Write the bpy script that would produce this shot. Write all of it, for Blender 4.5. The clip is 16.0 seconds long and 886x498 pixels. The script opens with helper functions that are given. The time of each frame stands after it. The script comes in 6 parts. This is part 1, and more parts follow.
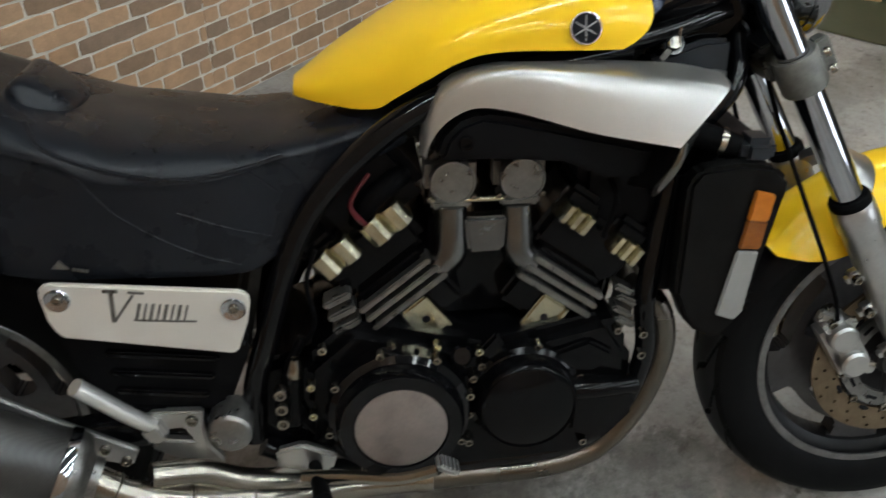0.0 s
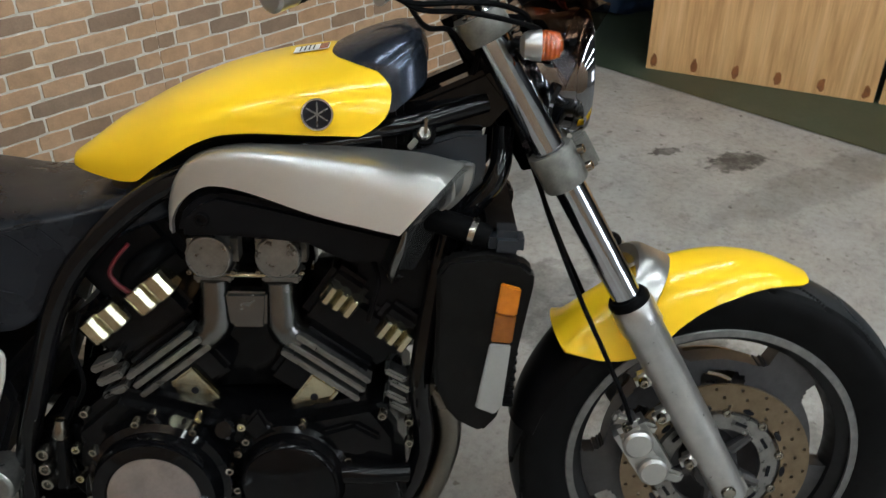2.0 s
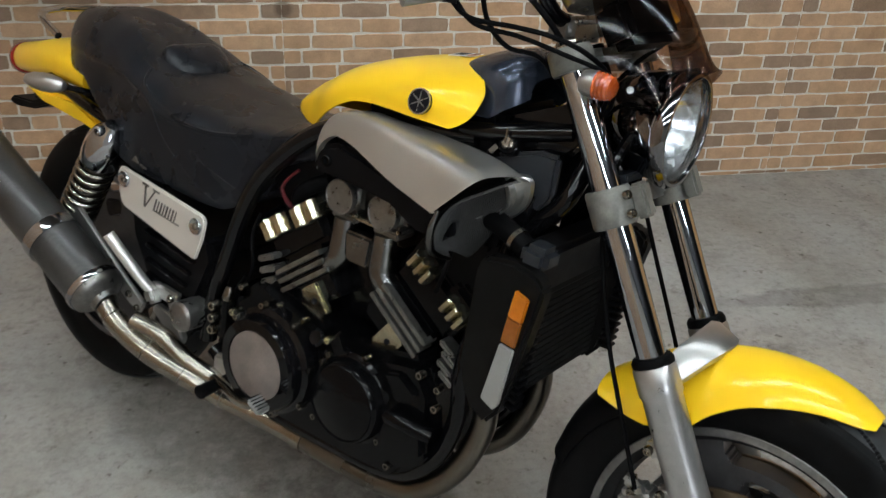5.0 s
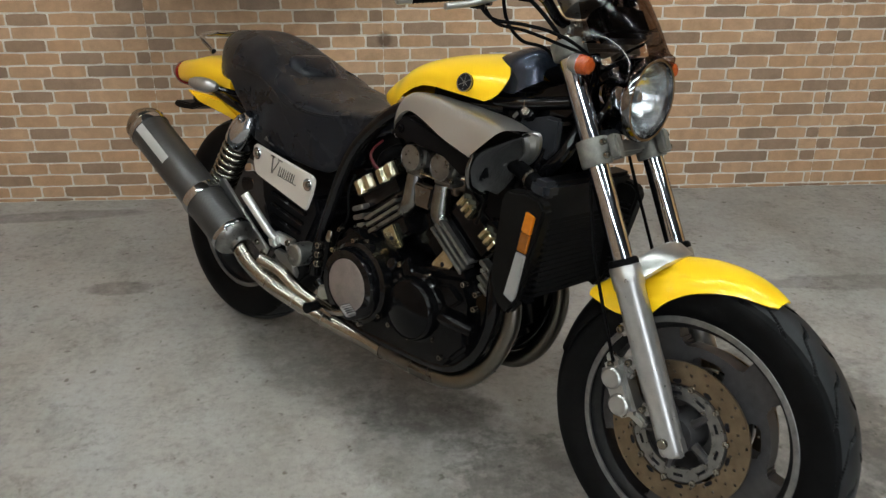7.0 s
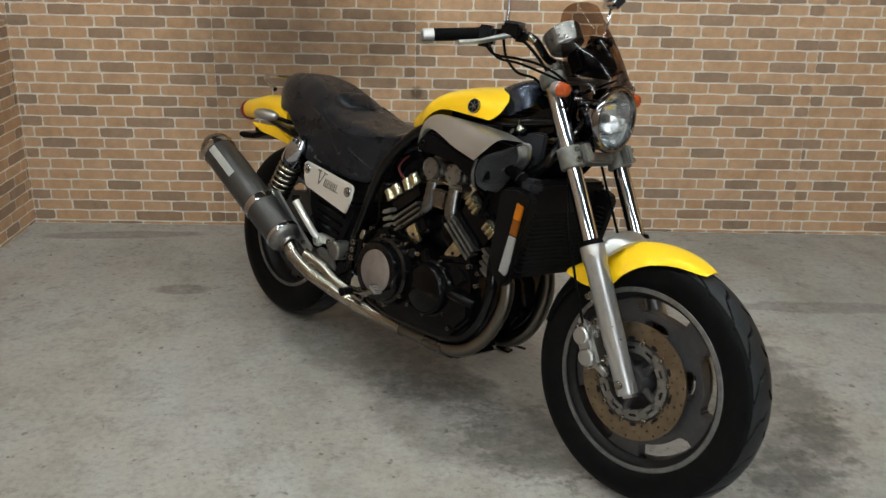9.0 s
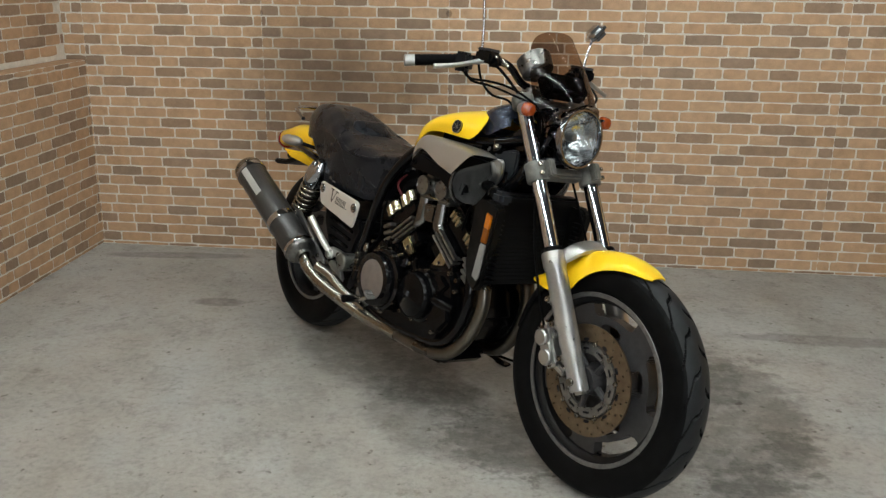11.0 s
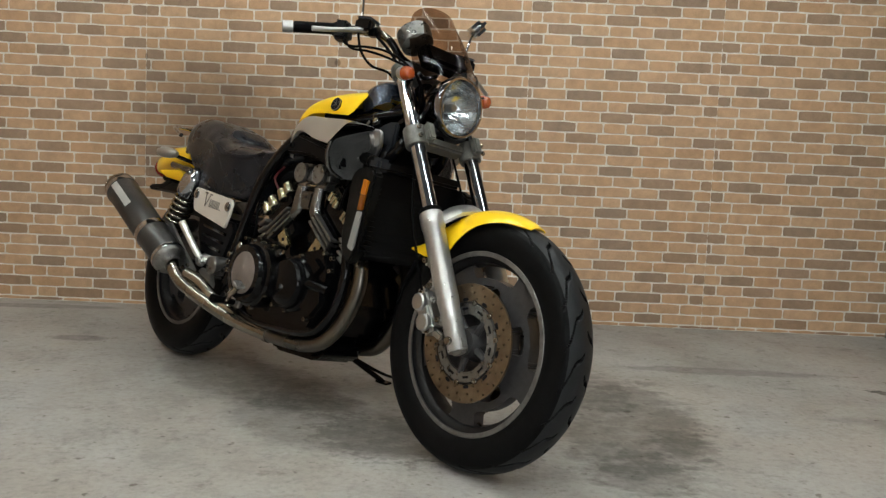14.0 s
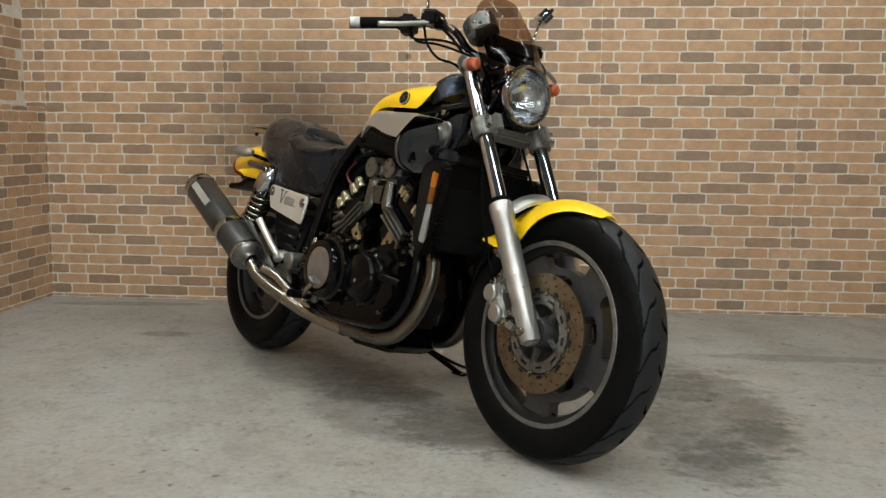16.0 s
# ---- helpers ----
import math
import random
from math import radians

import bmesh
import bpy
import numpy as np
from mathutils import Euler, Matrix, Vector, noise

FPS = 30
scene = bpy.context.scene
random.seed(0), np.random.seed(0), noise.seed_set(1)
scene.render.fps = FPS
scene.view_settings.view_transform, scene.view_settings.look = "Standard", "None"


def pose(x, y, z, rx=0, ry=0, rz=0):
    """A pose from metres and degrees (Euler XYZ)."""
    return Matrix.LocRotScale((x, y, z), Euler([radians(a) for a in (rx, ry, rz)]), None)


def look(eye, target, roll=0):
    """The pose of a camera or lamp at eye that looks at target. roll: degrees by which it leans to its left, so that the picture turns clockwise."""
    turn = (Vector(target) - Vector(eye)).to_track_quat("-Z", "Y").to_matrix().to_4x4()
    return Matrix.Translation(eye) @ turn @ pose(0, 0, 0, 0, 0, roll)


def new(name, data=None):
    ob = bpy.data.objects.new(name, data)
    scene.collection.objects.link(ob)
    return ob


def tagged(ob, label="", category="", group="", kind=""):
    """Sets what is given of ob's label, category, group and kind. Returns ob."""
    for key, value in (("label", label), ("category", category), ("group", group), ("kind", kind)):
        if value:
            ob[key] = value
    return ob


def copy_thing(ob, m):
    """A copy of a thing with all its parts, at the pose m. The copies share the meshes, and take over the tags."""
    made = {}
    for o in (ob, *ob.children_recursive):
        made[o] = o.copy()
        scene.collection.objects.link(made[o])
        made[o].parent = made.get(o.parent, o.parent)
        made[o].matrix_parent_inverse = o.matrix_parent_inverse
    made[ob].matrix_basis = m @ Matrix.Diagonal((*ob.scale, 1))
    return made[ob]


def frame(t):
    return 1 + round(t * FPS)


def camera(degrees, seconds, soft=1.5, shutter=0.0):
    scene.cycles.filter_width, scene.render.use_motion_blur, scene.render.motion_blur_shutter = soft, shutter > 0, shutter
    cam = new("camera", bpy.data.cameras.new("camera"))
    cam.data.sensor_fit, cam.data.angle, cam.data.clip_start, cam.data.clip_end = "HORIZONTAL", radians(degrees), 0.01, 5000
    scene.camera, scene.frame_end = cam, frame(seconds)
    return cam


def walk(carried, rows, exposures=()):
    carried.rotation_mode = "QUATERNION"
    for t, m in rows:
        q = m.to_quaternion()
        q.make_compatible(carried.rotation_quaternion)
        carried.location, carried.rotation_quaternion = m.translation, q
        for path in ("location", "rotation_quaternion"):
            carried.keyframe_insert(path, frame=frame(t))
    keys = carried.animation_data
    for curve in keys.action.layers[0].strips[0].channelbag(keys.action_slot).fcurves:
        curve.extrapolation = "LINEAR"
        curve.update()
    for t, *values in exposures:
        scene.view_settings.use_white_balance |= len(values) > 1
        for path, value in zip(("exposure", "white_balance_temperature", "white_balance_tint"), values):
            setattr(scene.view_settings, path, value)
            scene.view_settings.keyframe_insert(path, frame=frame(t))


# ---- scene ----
from mathutils.bvhtree import BVHTree

# the camera and its walk
cam = camera(52.5, 16.0, soft=1.35, shutter=0.4)
PATH = [
    (0, (0.075, 0.397, 1.362), (1.374, 1.349, 0.139), 0.8),
    (0.5, (0.15, 0.357, 1.364), (1.509, 1.271, 0.178), 1.3),
    (1, (0.229, 0.298, 1.368), (1.585, 1.234, 0.196), -1.0),
    (1.5, (0.289, 0.175, 1.367), (1.617, 1.205, 0.242), -1.1),
    (2, (0.354, 0.057, 1.378), (1.61, 1.213, 0.293), 0.8),
    (2.5, (0.477, 0.031, 1.353), (1.677, 1.282, 0.31), 1.2),
    (3, (0.617, 0.028, 1.346), (1.629, 1.416, 0.278), 2.3),
    (3.5, (0.734, -0.012, 1.346), (1.474, 1.502, 0.228), 2.2),
    (4, (0.855, -0.115, 1.369), (1.327, 1.507, 0.257), 2.3),
    (4.5, (0.853, -0.233, 1.382), (1.181, 1.482, 0.362), 1.3),
    (5, (0.807, -0.387, 1.385), (1.135, 1.344, 0.393), 2.2),
    (5.2, (0.798, -0.453, 1.385), (1.087, 1.291, 0.402), 1.9),
    (7.3, (0.867, -1.101, 1.441), (0.943, 0.719, 0.562), -0.2),
    (7.5, (0.858, -1.187, 1.429), (0.921, 0.637, 0.557), -0.3),
    (8, (0.9, -1.298, 1.424), (0.904, 0.536, 0.572), -0.1),
    (8.5, (0.904, -1.413, 1.411), (0.912, 0.437, 0.593), 1.9),
    (9, (0.898, -1.538, 1.418), (0.919, 0.353, 0.701), 1.1),
    (9.2, (0.894, -1.592, 1.433), (0.943, 0.297, 0.713), 0.6),
    (11.3, (1.269, -1.779, 1.303), (1.046, 0.145, 0.719), 0.7),
    (11.5, (1.264, -1.787, 1.248), (1.068, 0.138, 0.657), 0.4),
    (12, (1.245, -1.815, 1.054), (1.201, 0.117, 0.46), 2.1),
    (12.5, (1.271, -1.83, 0.919), (1.208, 0.152, 0.521), 1.4),
    (13, (1.287, -1.812, 0.86), (1.193, 0.18, 0.528), 1.3),
    (13.5, (1.299, -1.785, 0.82), (1.286, 0.217, 0.538), 2.7),
    (14, (1.324, -1.767, 0.81), (1.328, 0.243, 0.583), 2.6),
    (14.5, (1.347, -1.763, 0.81), (1.276, 0.245, 0.57), 1.1),
    (15, (1.344, -1.765, 0.799), (1.237, 0.24, 0.547), 0.5),
    (15.5, (1.35, -1.761, 0.807), (1.213, 0.242, 0.561), 0.7),
    (16, (1.351, -1.765, 0.811), (1.174, 0.235, 0.559), 0.6),
]
walk(cam, [(t, look(eye, target, roll)) for t, eye, target, roll in PATH], exposures=[(0.0, -0.76, 5980, 11), (2.0, -0.67, 5950, 11), (5.0, -0.66, 6020, 12), (7.5, -0.65, 6200, 11), (12.0, -0.69, 6330, 10.5), (16.0, -0.63, 6430, 11)])

# ---- light: rows of ceiling tubes in a closed workshop ----
world = bpy.data.worlds.new("world")
scene.world = world
world.use_nodes = True
world.node_tree.nodes["Background"].inputs[0].default_value = (0.6, 0.7, 0.8, 1)
world.node_tree.nodes["Background"].inputs[1].default_value = 0.05
TUBE_STRENGTH = 66.0
CEILING = 2.75
# (x, y, turn in degrees) of each ceiling fitting
FITTINGS = [(x, y, 0) for y in (0.9, -0.35, -1.6, -2.9) for x in (-0.32, 1.12, 2.56)]
# fill light added behind the camera, as daylight through an assumed, unseen window
UNSEEN_WINDOW = (1.9, 3.5, 0.5, 2.0)  # x, x, z, z
SOUTH_Y = -4.8
daylight = bpy.data.lights.new("daylight", "AREA")
daylight.shape, daylight.size, daylight.size_y = "RECTANGLE", UNSEEN_WINDOW[1] - UNSEEN_WINDOW[0] - 0.1, UNSEEN_WINDOW[3] - UNSEEN_WINDOW[2] - 0.1
daylight.energy, daylight.color = 80.0, (0.96, 0.98, 1.0)
lamp_ob = new("daylight", daylight)
lamp_ob.matrix_world = look(((UNSEEN_WINDOW[0] + UNSEEN_WINDOW[1]) / 2, SOUTH_Y - 0.02, (UNSEEN_WINDOW[2] + UNSEEN_WINDOW[3]) / 2), ((UNSEEN_WINDOW[0] + UNSEEN_WINDOW[1]) / 2, 2.0, (UNSEEN_WINDOW[2] + UNSEEN_WINDOW[3]) / 2))


# ---- materials ----
def nodes_of(name):
    m = bpy.data.materials.new(name)
    m.use_nodes = True
    nt = m.node_tree
    return m, nt, nt.nodes["Principled BSDF"]


def add(nt, kind, **inputs):
    n = nt.nodes.new(kind)
    for key, value in inputs.items():
        n.inputs[key.replace("_", " ")].default_value = value
    return n


def ramp(nt, source, stops, mode="LINEAR"):
    n = nt.nodes.new("ShaderNodeValToRGB")
    n.color_ramp.interpolation = mode
    while len(n.color_ramp.elements) < len(stops):
        n.color_ramp.elements.new(0.5)
    for e, (at, c) in zip(n.color_ramp.elements, stops):
        e.position = at
        e.color = (*c, 1) if len(c) == 3 else c
    nt.links.new(source, n.inputs[0])
    return n


def mix(nt, fac, a, b, blend="MIX"):
    n = nt.nodes.new("ShaderNodeMix")
    n.data_type, n.blend_type = "RGBA", blend
    for slot, v in ((0, fac), (6, a), (7, b)):
        if isinstance(v, (int, float)):
            n.inputs[slot].default_value = v
        elif isinstance(v, tuple):
            n.inputs[slot].default_value = (*v, 1)
        else:
            nt.links.new(v, n.inputs[slot])
    return n.outputs[2]


def place_of(nt):
    return nt.nodes.new("ShaderNodeNewGeometry").outputs["Position"]


def grain(nt, scale, detail=4.0, rough=0.55, at=None, stretch=None):
    src = at or place_of(nt)
    if stretch:
        mp = add(nt, "ShaderNodeMapping")
        mp.inputs["Scale"].default_value = stretch
        nt.links.new(src, mp.inputs[0])
        src = mp.outputs[0]
    n = add(nt, "ShaderNodeTexNoise", Scale=scale, Detail=detail, Roughness=rough)
    nt.links.new(src, n.inputs["Vector"])
    return n.outputs["Fac"]


def bump(nt, bsdf, height, strength, distance):
    n = add(nt, "ShaderNodeBump", Strength=strength, Distance=distance)
    nt.links.new(height, n.inputs["Height"])
    nt.links.new(n.outputs[0], bsdf.inputs["Normal"])


def surface(name, colour, rough=0.5, metal=0.0, vary=0.25, coarse=12.0, fine=180.0, relief=0.1, coat=0.0, stain=None, stain_amount=0.5,
            stretch=None, rough_vary=0.15, spec=0.5, coat_rough=0.08):
    """A worn surface: colour varied at two scales, roughness that follows it, fine relief, and stains of another colour."""
    m, nt, b = nodes_of(name)
    c = Vector(colour)
    g1, g2 = grain(nt, coarse, 5.0), grain(nt, fine, 3.0, stretch=stretch)
    low = ramp(nt, g1, [(0.3, tuple(c * (1 - vary))), (0.7, tuple(Vector([min(1, v) for v in c * (1 + vary * 0.6)])))]).outputs[0]
    fine_c = ramp(nt, g2, [(0.3, (1 - vary * 0.6,) * 3), (0.7, (1.0, 1.0, 1.0))]).outputs[0]
    out = mix(nt, 1.0, low, fine_c, "MULTIPLY")
    if stain:
        mask = ramp(nt, grain(nt, coarse * 0.7, 8.0, 0.7), [(0.55, (0, 0, 0)), (0.72, (stain_amount,) * 3)]).outputs[0]
        out = mix(nt, mask, out, tuple(stain))
    nt.links.new(out, b.inputs["Base Color"])
    rr = ramp(nt, g1, [(0.3, (max(0.02, rough - rough_vary),) * 3), (0.75, (min(1, rough + rough_vary),) * 3)]).outputs[0]
    nt.links.new(rr, b.inputs["Roughness"])
    b.inputs["Metallic"].default_value = metal
    b.inputs["Coat Weight"].default_value = coat
    b.inputs["Coat Roughness"].default_value = coat_rough
    b.inputs["Specular IOR Level"].default_value = spec
    if relief:
        bump(nt, b, g2, relief, 0.001)
    return m


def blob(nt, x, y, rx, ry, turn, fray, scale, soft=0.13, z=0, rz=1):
    """A patch on the floor or wall: an ellipse whose edge is frayed by noise. Returns its mask, 0 to 1."""
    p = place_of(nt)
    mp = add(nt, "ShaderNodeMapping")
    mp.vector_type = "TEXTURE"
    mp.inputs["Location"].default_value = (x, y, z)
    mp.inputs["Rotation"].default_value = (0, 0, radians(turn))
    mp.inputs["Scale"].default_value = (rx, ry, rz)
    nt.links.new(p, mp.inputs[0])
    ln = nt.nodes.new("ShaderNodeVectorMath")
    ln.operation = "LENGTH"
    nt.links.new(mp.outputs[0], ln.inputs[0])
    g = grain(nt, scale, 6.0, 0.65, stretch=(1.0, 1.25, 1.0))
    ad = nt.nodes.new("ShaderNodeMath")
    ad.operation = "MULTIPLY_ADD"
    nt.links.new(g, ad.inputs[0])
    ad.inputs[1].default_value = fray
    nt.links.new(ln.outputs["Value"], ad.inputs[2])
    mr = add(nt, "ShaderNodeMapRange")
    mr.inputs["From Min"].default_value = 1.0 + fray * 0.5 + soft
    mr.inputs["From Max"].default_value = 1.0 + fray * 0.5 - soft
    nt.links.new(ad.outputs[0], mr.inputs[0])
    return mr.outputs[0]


def concrete():
    m, nt, b = nodes_of("worn_concrete")
    g0, g1, g2, g3 = grain(nt, 1.1, 5), grain(nt, 6, 9, 0.72), grain(nt, 48, 7, 0.75), grain(nt, 420, 3)
    base = ramp(nt, g0, [(0.3, (0.322, 0.309, 0.292)), (0.7, (0.410, 0.395, 0.374))]).outputs[0]
    base = mix(nt, 1.0, base, ramp(nt, g1, [(0.28, (0.70, 0.69, 0.675)), (0.50, (1.0, 1.0, 1.0)), (0.75, (1.12, 1.12, 1.12))]).outputs[0], "MULTIPLY")
    base = mix(nt, 1.0, base, ramp(nt, g2, [(0.30, (0.60, 0.58, 0.55)), (0.40, (0.91, 0.905, 0.90)), (0.50, (1.0, 1.0, 1.0)), (0.66, (1.08, 1.08, 1.08))]).outputs[0], "MULTIPLY")
    base = mix(nt, 1.0, base, ramp(nt, g3, [(0.25, (0.80, 0.80, 0.80)), (0.6, (1.0, 1.0, 1.0))]).outputs[0], "MULTIPLY")
    # broad worn patches, warmer where dirt is trodden in and paler where it is swept
    wide = ramp(nt, grain(nt, 2.3, 7, 0.66, stretch=(1.0, 0.7, 1.0)), [(0.34, (0.80, 0.77, 0.735)), (0.46, (0.97, 0.955, 0.94)), (0.56, (1.02, 1.025, 1.03)), (0.68, (1.13, 1.14, 1.15))]).outputs[0]
    base = mix(nt, 1.0, base, wide, "MULTIPLY")
    rosy = ramp(nt, grain(nt, 0.9, 6, 0.6), [(0.42, (1.03, 1.0, 0.975)), (0.58, (0.985, 1.0, 1.005))]).outputs[0]
    base = mix(nt, 1.0, base, rosy, "MULTIPLY")
    # dark specks and scuffs trodden in
    scuff = ramp(nt, grain(nt, 9.0, 12, 0.78), [(0.55, (1, 1, 1)), (0.66, (0.62, 0.60, 0.57))]).outputs[0]
    base = mix(nt, 1.0, base, scuff, "MULTIPLY")
    speck = ramp(nt, grain(nt, 26.0, 3, 0.5), [(0.665, (1, 1, 1)), (0.72, (0.48, 0.45, 0.41))]).outputs[0]
    base = mix(nt, 1.0, base, speck, "MULTIPLY")
    rust = ramp(nt, grain(nt, 2.6, 9, 0.75), [(0.64, (0, 0, 0)), (0.78, (0.30, 0.30, 0.30))]).outputs[0]
    base = mix(nt, rust, base, (0.22, 0.145, 0.085))
    patchy = ramp(nt, grain(nt, 17, 9, 0.75), [(0.36, (0.50,) * 3), (0.56, (1.0,) * 3)]).outputs[0]
    for x, y, rx, ry, turn, fray, scale, amount in STAINS_AND_SHADE:
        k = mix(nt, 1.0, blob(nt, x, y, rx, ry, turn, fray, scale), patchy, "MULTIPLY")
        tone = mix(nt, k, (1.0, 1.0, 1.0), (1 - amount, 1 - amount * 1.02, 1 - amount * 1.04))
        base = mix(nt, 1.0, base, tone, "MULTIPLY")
    nt.links.new(base, b.inputs["Base Color"])
    nt.links.new(ramp(nt, g1, [(0.3, (0.50,) * 3), (0.7, (0.8,) * 3)]).outputs[0], b.inputs["Roughness"])
    bump(nt, b, g2, 0.35, 0.002)
    return m


# floor stains, some with the motorcycle's shade painted in: x, y, half sizes, turn, fray, grain, how dark
STAINS_AND_SHADE = [(1.928, 0.892, 0.20, 0.48, -8, 1.8, 9, 0.46), (1.863, 0.475, 0.12, 0.17, -15, 2.2, 13, 0.42), (1.868, 1.235, 0.11, 0.24, 0, 2.2, 10, 0.38),
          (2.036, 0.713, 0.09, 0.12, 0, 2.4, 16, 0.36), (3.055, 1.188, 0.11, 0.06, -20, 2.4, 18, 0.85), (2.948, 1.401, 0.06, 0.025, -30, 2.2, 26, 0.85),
          # this row starts with two oily patches under the motorcycle that also paint its shade
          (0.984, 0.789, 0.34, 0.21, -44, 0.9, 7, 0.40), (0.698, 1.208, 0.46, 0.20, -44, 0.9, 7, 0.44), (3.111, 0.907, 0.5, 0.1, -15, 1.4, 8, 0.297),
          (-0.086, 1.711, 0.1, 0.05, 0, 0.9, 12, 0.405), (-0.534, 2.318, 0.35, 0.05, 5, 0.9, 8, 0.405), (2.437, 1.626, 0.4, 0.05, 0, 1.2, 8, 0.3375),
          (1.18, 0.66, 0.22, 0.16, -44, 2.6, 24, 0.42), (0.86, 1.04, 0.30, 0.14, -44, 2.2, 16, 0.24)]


# dark patches behind the seat and small spots, put into the wall's colour: x, z, half sizes, fray, grain, how dark
WALL_PATCHES = [(0.21, 0.97, 0.38, 0.27, 1.5, 4.0, 0.47, 0.7), (0.03, 0.67, 0.24, 0.28, 1.4, 5.0, 0.36, 0.6), (0.67, 0.85, 0.17, 0.14, 1.4, 6.0, 0.40, 0.6), (0.37, 0.81, 0.18, 0.22, 1.3, 6.0, 0.32, 0.5), (0.805, 1.178, 0.014, 0.016, 0.5, 40.0, 0.5, 0.2), (0.81, 0.644, 0.026, 0.028, 0.7, 30.0, 0.6, 0.3), (-0.083, 1.168, 0.006, 0.014, 0.5, 40.0, 0.5, 0.2), (0.88, 0.90, 0.05, 0.05, 0.9, 16.0, 0.30, 0.4)]


def darkened(nt, c):
    for x, z, rx, rz, fray, scale, amount, soft in WALL_PATCHES:
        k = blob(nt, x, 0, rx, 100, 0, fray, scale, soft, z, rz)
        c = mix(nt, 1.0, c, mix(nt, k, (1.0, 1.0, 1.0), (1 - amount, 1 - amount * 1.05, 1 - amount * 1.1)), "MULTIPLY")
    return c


def mortar():
    m, nt, b = nodes_of("pale_mortar")
    c = ramp(nt, grain(nt, 30, 5), [(0.3, (0.58, 0.54, 0.475)), (0.7, (0.72, 0.68, 0.61))]).outputs[0]
    g = grain(nt, 220, 4)
    c = mix(nt, 1.0, c, ramp(nt, g, [(0.3, (0.88, 0.87, 0.86)), (0.6, (1.0, 1.0, 1.0))]).outputs[0], "MULTIPLY")
    nt.links.new(darkened(nt, c), b.inputs["Base Color"])
    b.inputs["Roughness"].default_value = 0.85
    bump(nt, b, g, 0.4, 0.001)
    return m


def brick_surface(name, tones, per_object):
    """Bricks of one kind of tone, each a little different."""
    m, nt, b = nodes_of(name)
    tone = nt.nodes.new("ShaderNodeObjectInfo").outputs["Random"] if per_object else nt.nodes.new("ShaderNodeNewGeometry").outputs["Random Per Island"]
    c = ramp(nt, tone, [(k / len(tones), q) for k, q in enumerate(tones)], "CONSTANT").outputs[0]
    g1, g2 = grain(nt, 22, 6, 0.65), grain(nt, 190, 5, 0.7)
    c = mix(nt, 1.0, c, ramp(nt, g1, [(0.3, (0.80, 0.79, 0.78)), (0.68, (1.10, 1.10, 1.10))]).outputs[0], "MULTIPLY")
    c = mix(nt, 1.0, c, ramp(nt, g2, [(0.3, (0.84, 0.83, 0.82)), (0.6, (1.0, 1.0, 1.0))]).outputs[0], "MULTIPLY")
    lime = ramp(nt, grain(nt, 55, 8, 0.75), [(0.62, (0, 0, 0)), (0.75, (0.25,) * 3)]).outputs[0]
    c = mix(nt, lime, c, (0.55, 0.48, 0.40))
    c = darkened(nt, c)
    nt.links.new(c, b.inputs["Base Color"])
    b.inputs["Roughness"].default_value = 0.72
    bump(nt, b, g2, 0.5, 0.0015)
    return m


def wood_sheet():
    m, nt, b = nodes_of("plywood")
    p = nt.nodes.new("ShaderNodeTexCoord").outputs["Object"]
    g = grain(nt, 9, 8, 0.6, at=p, stretch=(3.2, 1.0, 0.22))
    f = grain(nt, 90, 4, 0.6, at=p, stretch=(3.0, 1.0, 0.06))
    c = ramp(nt, g, [(0.30, (0.50, 0.265, 0.10)), (0.5, (0.72, 0.43, 0.185)), (0.7, (0.79, 0.51, 0.25))]).outputs[0]
    c = mix(nt, 1.0, c, ramp(nt, f, [(0.3, (0.80, 0.77, 0.72)), (0.6, (1.0, 1.0, 1.0))]).outputs[0], "MULTIPLY")
    nt.links.new(c, b.inputs["Base Color"])
    b.inputs["Roughness"].default_value = 0.6
    bump(nt, b, f, 0.25, 0.001)
    return m


def film_tint(name, colour, gloss=1.0):
    """A thin tinted sheet: it lets coloured light straight through and shines a little."""
    m, nt, b = nodes_of(name)
    t = add(nt, "ShaderNodeBsdfTransparent", Color=(*colour, 1))
    g = add(nt, "ShaderNodeBsdfGlossy", Color=(1, 1, 1, 1), Roughness=0.07)
    k = nt.nodes.new("ShaderNodeMixShader")
    fr = add(nt, "ShaderNodeFresnel", IOR=1.33)
    part_of = nt.nodes.new("ShaderNodeMath")
    part_of.operation = "MULTIPLY"
    part_of.inputs[1].default_value = gloss
    nt.links.new(fr.outputs[0], part_of.inputs[0])
    nt.links.new(part_of.outputs[0], k.inputs[0])
    nt.links.new(t.outputs[0], k.inputs[1])
    nt.links.new(g.outputs[0], k.inputs[2])
    nt.links.new(k.outputs[0], nt.nodes["Material Output"].inputs["Surface"])
    return m


def glowing(name, colour, strength):
    m, nt, b = nodes_of(name)
    b.inputs["Emission Color"].default_value = (*colour, 1)
    b.inputs["Emission Strength"].default_value = strength
    return m


def woven(name, colour, scale):
    """Carbon cloth or fine wire: a small checked weave."""
    m, nt, b = nodes_of(name)
    p = nt.nodes.new("ShaderNodeTexCoord").outputs["Object"]
    ch = add(nt, "ShaderNodeTexChecker", Scale=scale)
    ch.inputs[1].default_value = (*[v * 1.35 for v in colour], 1)
    ch.inputs[2].default_value = (*[v * 0.6 for v in colour], 1)
    nt.links.new(p, ch.inputs[0])
    c = mix(nt, 1.0, ch.outputs[0], ramp(nt, grain(nt, 25, 6), [(0.3, (0.75,) * 3), (0.7, (1.1,) * 3)]).outputs[0], "MULTIPLY")
    nt.links.new(c, b.inputs["Base Color"])
    b.inputs["Roughness"].default_value = 0.30
    bump(nt, b, ch.outputs[1], 0.2, 0.0006)
    return m


